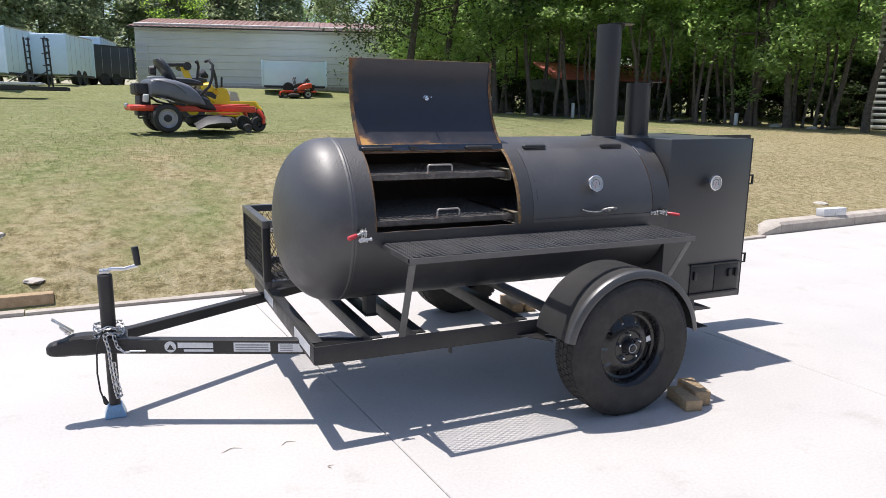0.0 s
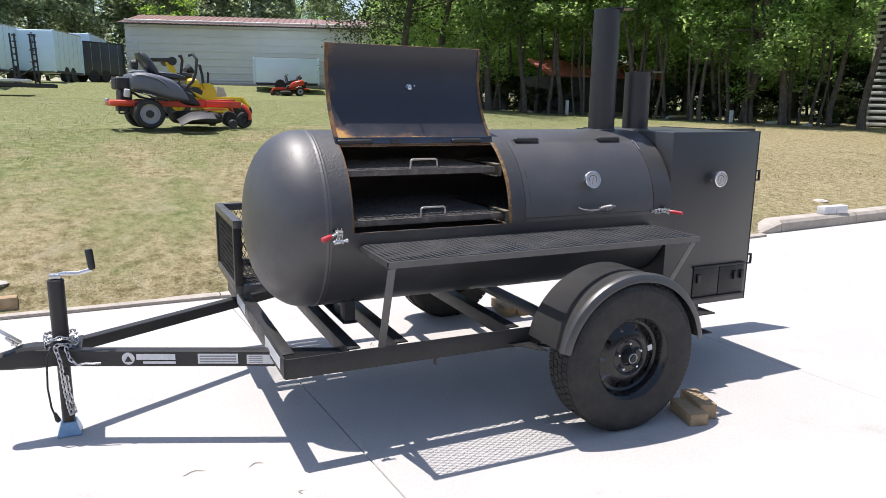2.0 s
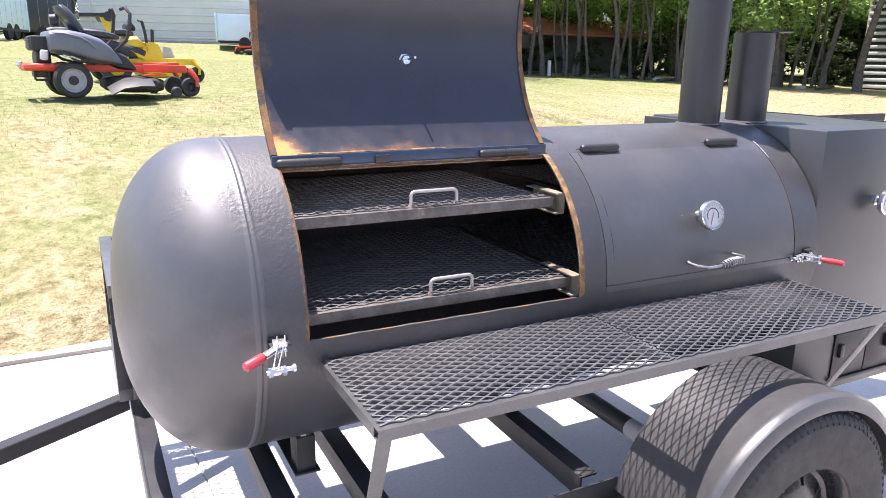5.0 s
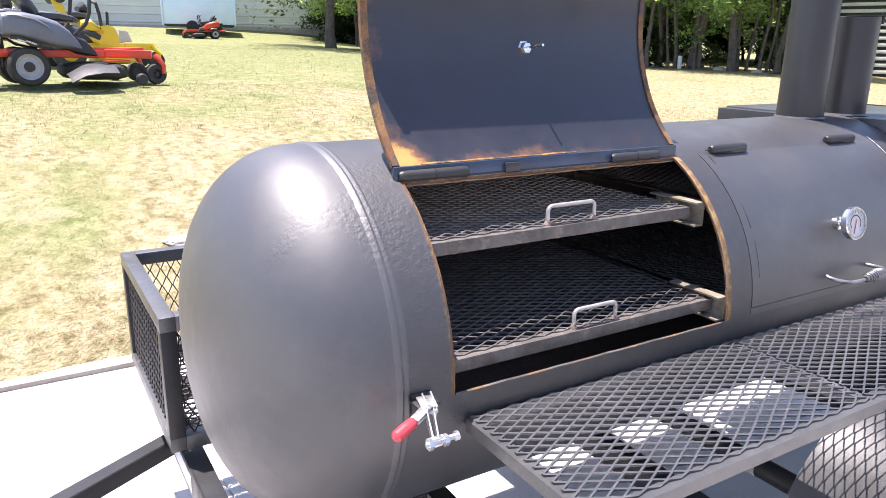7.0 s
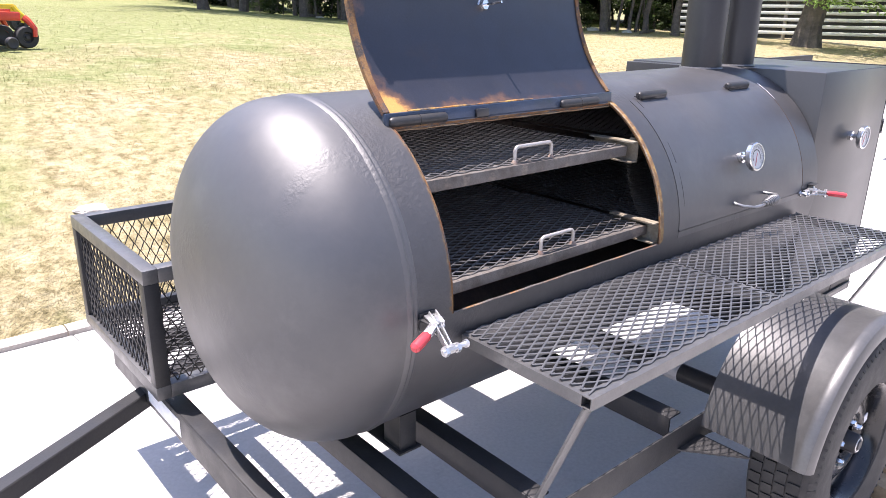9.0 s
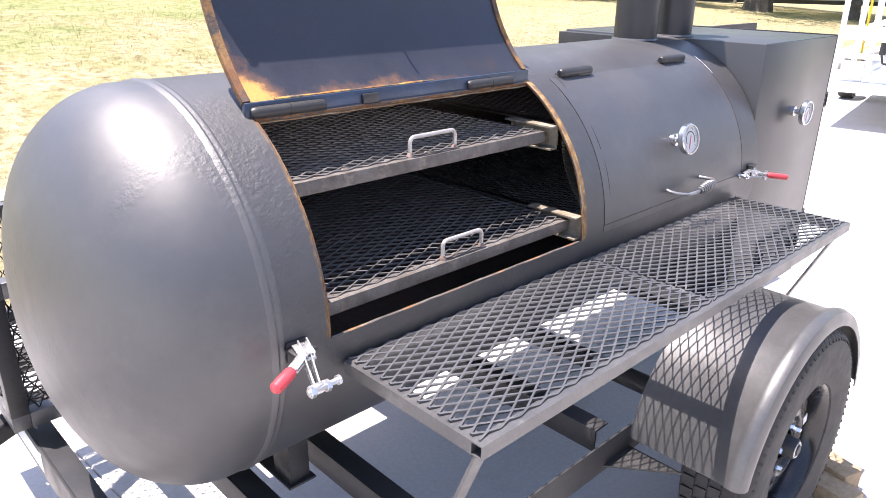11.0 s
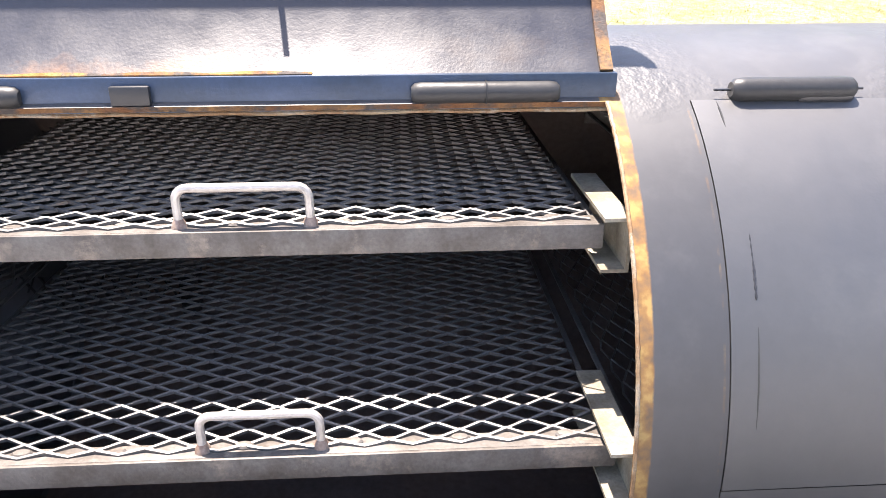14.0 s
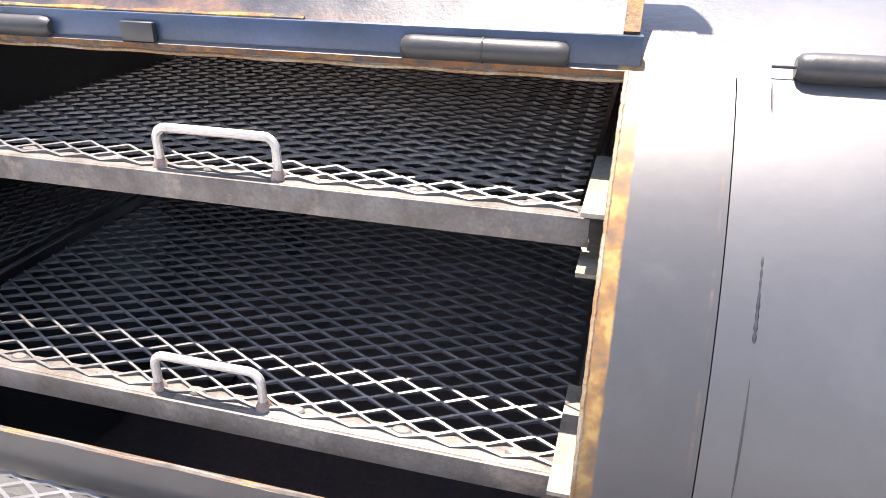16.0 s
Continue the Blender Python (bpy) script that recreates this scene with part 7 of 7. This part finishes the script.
rng = random.Random(5)
put(tree(41, 10.0, 0.2, 3.6, 4.7, M["leaf_mid"], "spreading tree with a low dark crown beside the beige building", clumps=200, per=90), 9.9, 26.1, 40, 1.0)
put(broad[1], 27.0, 2.6, 40, 1.0)
put(broad[0], 13.5, 24.9, 10, 0.95)
row = [(12.0, 27.2), (14.9, 24.2), (16.0, 23.0), (17.2, 22.4), (18.0, 20.9), (19.1, 20.2), (19.6, 18.6), (20.9, 17.6), (21.4, 16.2), (22.6, 15.2)]
put(tree(17, 11.0, 0.14, 4.6, 2.2, M["leaf"], "leaning slim tree before the slatted shed", clumps=60, per=50), 22.6, 13.9, 30, 1.0)
for k, (x, y) in enumerate(row):
    put(broad[(0, 3, 3, 3, 3, 3, 3, 1, 0, 3)[k]], x, y, rng.random() * 360, 0.85 + 0.3 * rng.random())
big = tree(16, 10.5, 0.42, 2.3, 3.4, M["leaf"], "old tree with a thick trunk before the slatted shed", clumps=130, per=60)
put(big, 23.5, 9.55, 200, 1.0)
for x, y in ((24.6, 6.9), (25.3, 4.7), (26.2, 0.4), (27.2, -2.0)):
    put(broad[0], x, y, rng.random() * 360, 0.95)
for k in range(16):
    s = k / 15
    x, y = 14.5 + 16.5 * s + rng.uniform(-0.6, 0.6), 34.0 - 16.5 * s + rng.uniform(-0.8, 0.8)
    put(broad[(0, 1, 3)[k % 3]], x, y, rng.random() * 360, 0.9 + 0.35 * rng.random())
for k in range(20):
    s = k / 19
    x, y = 16.0 + 20 * s + rng.uniform(-1, 1), 40.0 - 20 * s + rng.uniform(-1, 1)
    put(broad[k % 2], x, y, rng.random() * 360, 1.0 + 0.3 * rng.random())
pole = tree(18, 9.0, 0.075, 5.2, 1.7, M["leaf"], "slim tree with a bare grey trunk and a high crown", clumps=36, per=50, limbs=7)
bent = tree(19, 8.0, 0.06, 4.6, 1.4, M["leaf"], "thin leaning tree with a bare trunk", clumps=28, per=45, limbs=6)
for k in range(34):
    s = k / 33
    x, y = 14.2 + 8.6 * s + rng.uniform(-0.5, 0.5), 25.6 - 10.9 * s + rng.uniform(-0.3, 1.6)
    put((pole, bent)[k % 2], x, y, rng.random() * 360, 0.75 + 0.45 * rng.random())
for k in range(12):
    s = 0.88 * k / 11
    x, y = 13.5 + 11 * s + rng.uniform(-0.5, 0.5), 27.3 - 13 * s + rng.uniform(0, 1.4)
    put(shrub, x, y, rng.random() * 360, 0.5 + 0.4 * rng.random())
for k in range(16):
    x, y = -17 + k * 1.9 + rng.uniform(-0.5, 0.5), 53 + rng.uniform(-2, 3) + (6 if k > 7 else 0)
    put(firs[k % 2], x, y, rng.random() * 360, 0.95 + 0.35 * rng.random())
for k in range(18):
    x, y = -22 + k * 2.6 + rng.uniform(-0.8, 0.8), 63 + rng.uniform(-2, 3)
    put((firs[0], broad[2], firs[1], broad[2], broad[0])[k % 5], x, y, rng.random() * 360, 1.1 + 0.3 * rng.random())

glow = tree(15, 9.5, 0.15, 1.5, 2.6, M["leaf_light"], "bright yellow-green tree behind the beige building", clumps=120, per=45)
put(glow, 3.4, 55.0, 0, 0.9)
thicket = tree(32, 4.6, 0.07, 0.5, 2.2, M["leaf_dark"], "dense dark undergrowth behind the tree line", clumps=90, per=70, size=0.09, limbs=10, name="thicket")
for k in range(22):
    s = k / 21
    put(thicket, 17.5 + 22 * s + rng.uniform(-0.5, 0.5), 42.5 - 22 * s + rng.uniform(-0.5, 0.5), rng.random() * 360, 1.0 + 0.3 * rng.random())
for x, y in ((29.5, 18.4), (31.0, 19.3), (32.5, 20.6), (33.5, 19.0), (28.6, 19.6)):
    put(broad[0], x, y, rng.random() * 360, 1.0)
for x, y in ((26.6, 17.5), (27.4, 18.0), (27.2, 17.0), (28.2, 18.2), (28.6, 17.4)):
    put(shrub, x, y, rng.random() * 360, 1.3)

# pale metal sheds beyond the trees
shed = thing("metal_shed", (25.5, 14.0, 0.9), "white horizontally slatted metal shed beyond the trees", "shed")
bm = B()
beam(bm, (25.3, 15.6, 3.1), (30.9, -4.0, 3.1), 0.06, 4.9, (0, 0, 1), 0)
part("back_wall", bm, M["slatgap"], shed)
for k in range(20):
    bm = B()
    beam(bm, (25.1, 15.55, 0.85 + 0.235 * k), (30.7, -4.0, 0.85 + 0.235 * k), 0.04, 0.12, (0, 0, 1), 0.01)
    part("slat", bm, M["siding"], shed)
for s_ in (0.0, 0.2, 0.4, 0.6, 0.8, 1.0):
    bm = B()
    beam(bm, (25.18 + 5.6 * s_, 15.55 - 19.5 * s_, 0.6), (25.18 + 5.6 * s_, 15.55 - 19.5 * s_, 5.5), 0.1, 0.1, (0, 1, 0), 0)
    part("slat_post", bm, M["kerb"], shed)
bm = B()
beam(bm, (25.0, 15.9, 5.62), (30.8, -4.2, 5.62), 0.7, 0.12)
part("eaves", bm, M["kerb"], shed)
red_shed = thing("red_roofed_shed", (20.5, 27, 1.3), "low shed with a faded red roof behind the trees", "shed")
bm = B()
box(bm, (17.4, 26.2, 1.0), (23.6, 28.6, 2.75), 0.02)
part("wall", bm, M["slatgap"], red_shed)
bm = B()
plate(bm, [(17.0, 25.6, 2.7), (24.0, 25.6, 2.7), (24.0, 27.6, 3.5), (17.0, 27.6, 3.5)], 0.08, (0, 0, 1))
part("roof", bm, M["redroof"], red_shed, "faded red roof")

# bright aluminium utility trailer parked farther along the concrete
alu = thing("utility_trailer", (8.6, 0.6, 0), "bright aluminium utility trailer parked on the concrete", "utility trailer")
AM = pose(7.02, 1.42, 0, 0, 0, 9)
for lo, hi in (((0, -2.0, 0.39), (3.6, 0, 0.5)),):
    bm = B()
    box(bm, lo, hi, 0.006, AM)
    part("deck", bm, M["alu"], alu, "bright aluminium deck")
for z, h in ((0.74, 0.06), (0.93, 0.14), (1.42, 0.06)):
    bm = B()
    box(bm, (0, -1.95, z), (0.05, -0.05, z + h), 0.004, AM)
    part("gate_rail", bm, M["alu"], alu)
    for y in (-0.05, -2.0):
        bm = B()
        box(bm, (0.06, y, z), (3.6, y + 0.05, z + min(h, 0.07)), 0.004, AM)
        part("side_rail", bm, M["alu"], alu)
for x, y in ((0.0, -0.05), (0.0, -0.36), (0.0, -1.0), (0.0, -1.64), (0.0, -2.0), (1.2, -0.051), (2.4, -0.051), (3.55, -0.051), (1.2, -1.999), (2.4, -1.999), (3.55, -1.999)):
    bm = B()
    box(bm, (x + 0.051 if x == 0 else x, y, 0.501), (x + 0.1, y + 0.05, 1.48), 0.003, AM)
    part("stake", bm, M["alu"], alu)
bm = B()
box(bm, (0.055, -0.3, 0.505), (0.075, -0.08, 0.72), 0.004, AM)
part("gate_panel", bm, M["label"], alu, "pale panel behind the gate rails")
bm = B()
rod(bm, [AM @ Vector((0.12, -0.24, 0.505)), AM @ Vector((0.12, -0.24, 1.7))], 0.012, 8)
part("flag_pole", bm, M["yellow"], alu, "thin yellow upright pole")
bm = B()
rod(bm, [AM @ Vector((-0.04, -0.45, 0.8)), AM @ Vector((-0.04, -0.45, 0.92))], 0.03, 12)
rod(bm, [AM @ Vector((-0.06, -0.45, 0.8)), AM @ Vector((-0.06, -0.47, 0.72)), AM @ Vector((-0.06, -0.51, 0.71))], 0.012, 8)
part("gate_latch", bm, M["dark"], alu, "dark bent latch handle")
for y, out in ((-2.14, -1), (0.14, 1)):
    bm = B()
    lathe(bm, [(0.0, 0.09), (0.18, 0.09), (0.28, 0.1), (0.3, 0.06), (0.3, -0.08), (0.0, -0.08)], along(AM @ Vector((2.5, y, 0.302)), AM.to_3x3() @ Vector((0, out, 0))), 24)
    part("wheel", bm, M["rubber"], alu)

# odds and ends under the trees
crng = random.Random(9)
for k in range(16):
    s_ = k / 15
    x, y = 14.5 + 8.5 * s_ + crng.uniform(-0.6, 0.6), 25.6 - 11.0 * s_ + crng.uniform(-0.2, 0.9)
    z = lawn_z(x, y)
    bm = B()
    if k % 3 == 0:
        beam(bm, (x - 0.6, y, z + 0.06), (x + 0.7, y + 0.3, z + 0.1), 0.12, 0.1, (0, 0, 1), 0.02)
        solo("log", bm, M["bark"], (x, y, z), "fallen log lying under the trees", "log", "fallen logs")
    elif k % 7 == 4:
        box(bm, (x - 0.06, y - 0.06, z), (x + 0.06, y + 0.06, z + 0.4 + 0.3 * crng.random()), 0.02)
        solo("pale_post", bm, M["label"], (x, y, z), "pale upright post among the trees", "post", "posts among the trees")
    else:
        bm.free()
        rock(x, y, 0.16 + 0.1 * crng.random(), 0.8)

# plain wall added unseen behind the camera, which closes the place
back = thing("wall_south", (0, -17.0, 0), "plain grey wall added out of view behind the drive", "wall", kind="structure")
bm = B()
box(bm, (-26, -17.4, -0.02), (26, -17.0, 4.4), 0.03)
part("wall_face", bm, M["slatgap"], back)
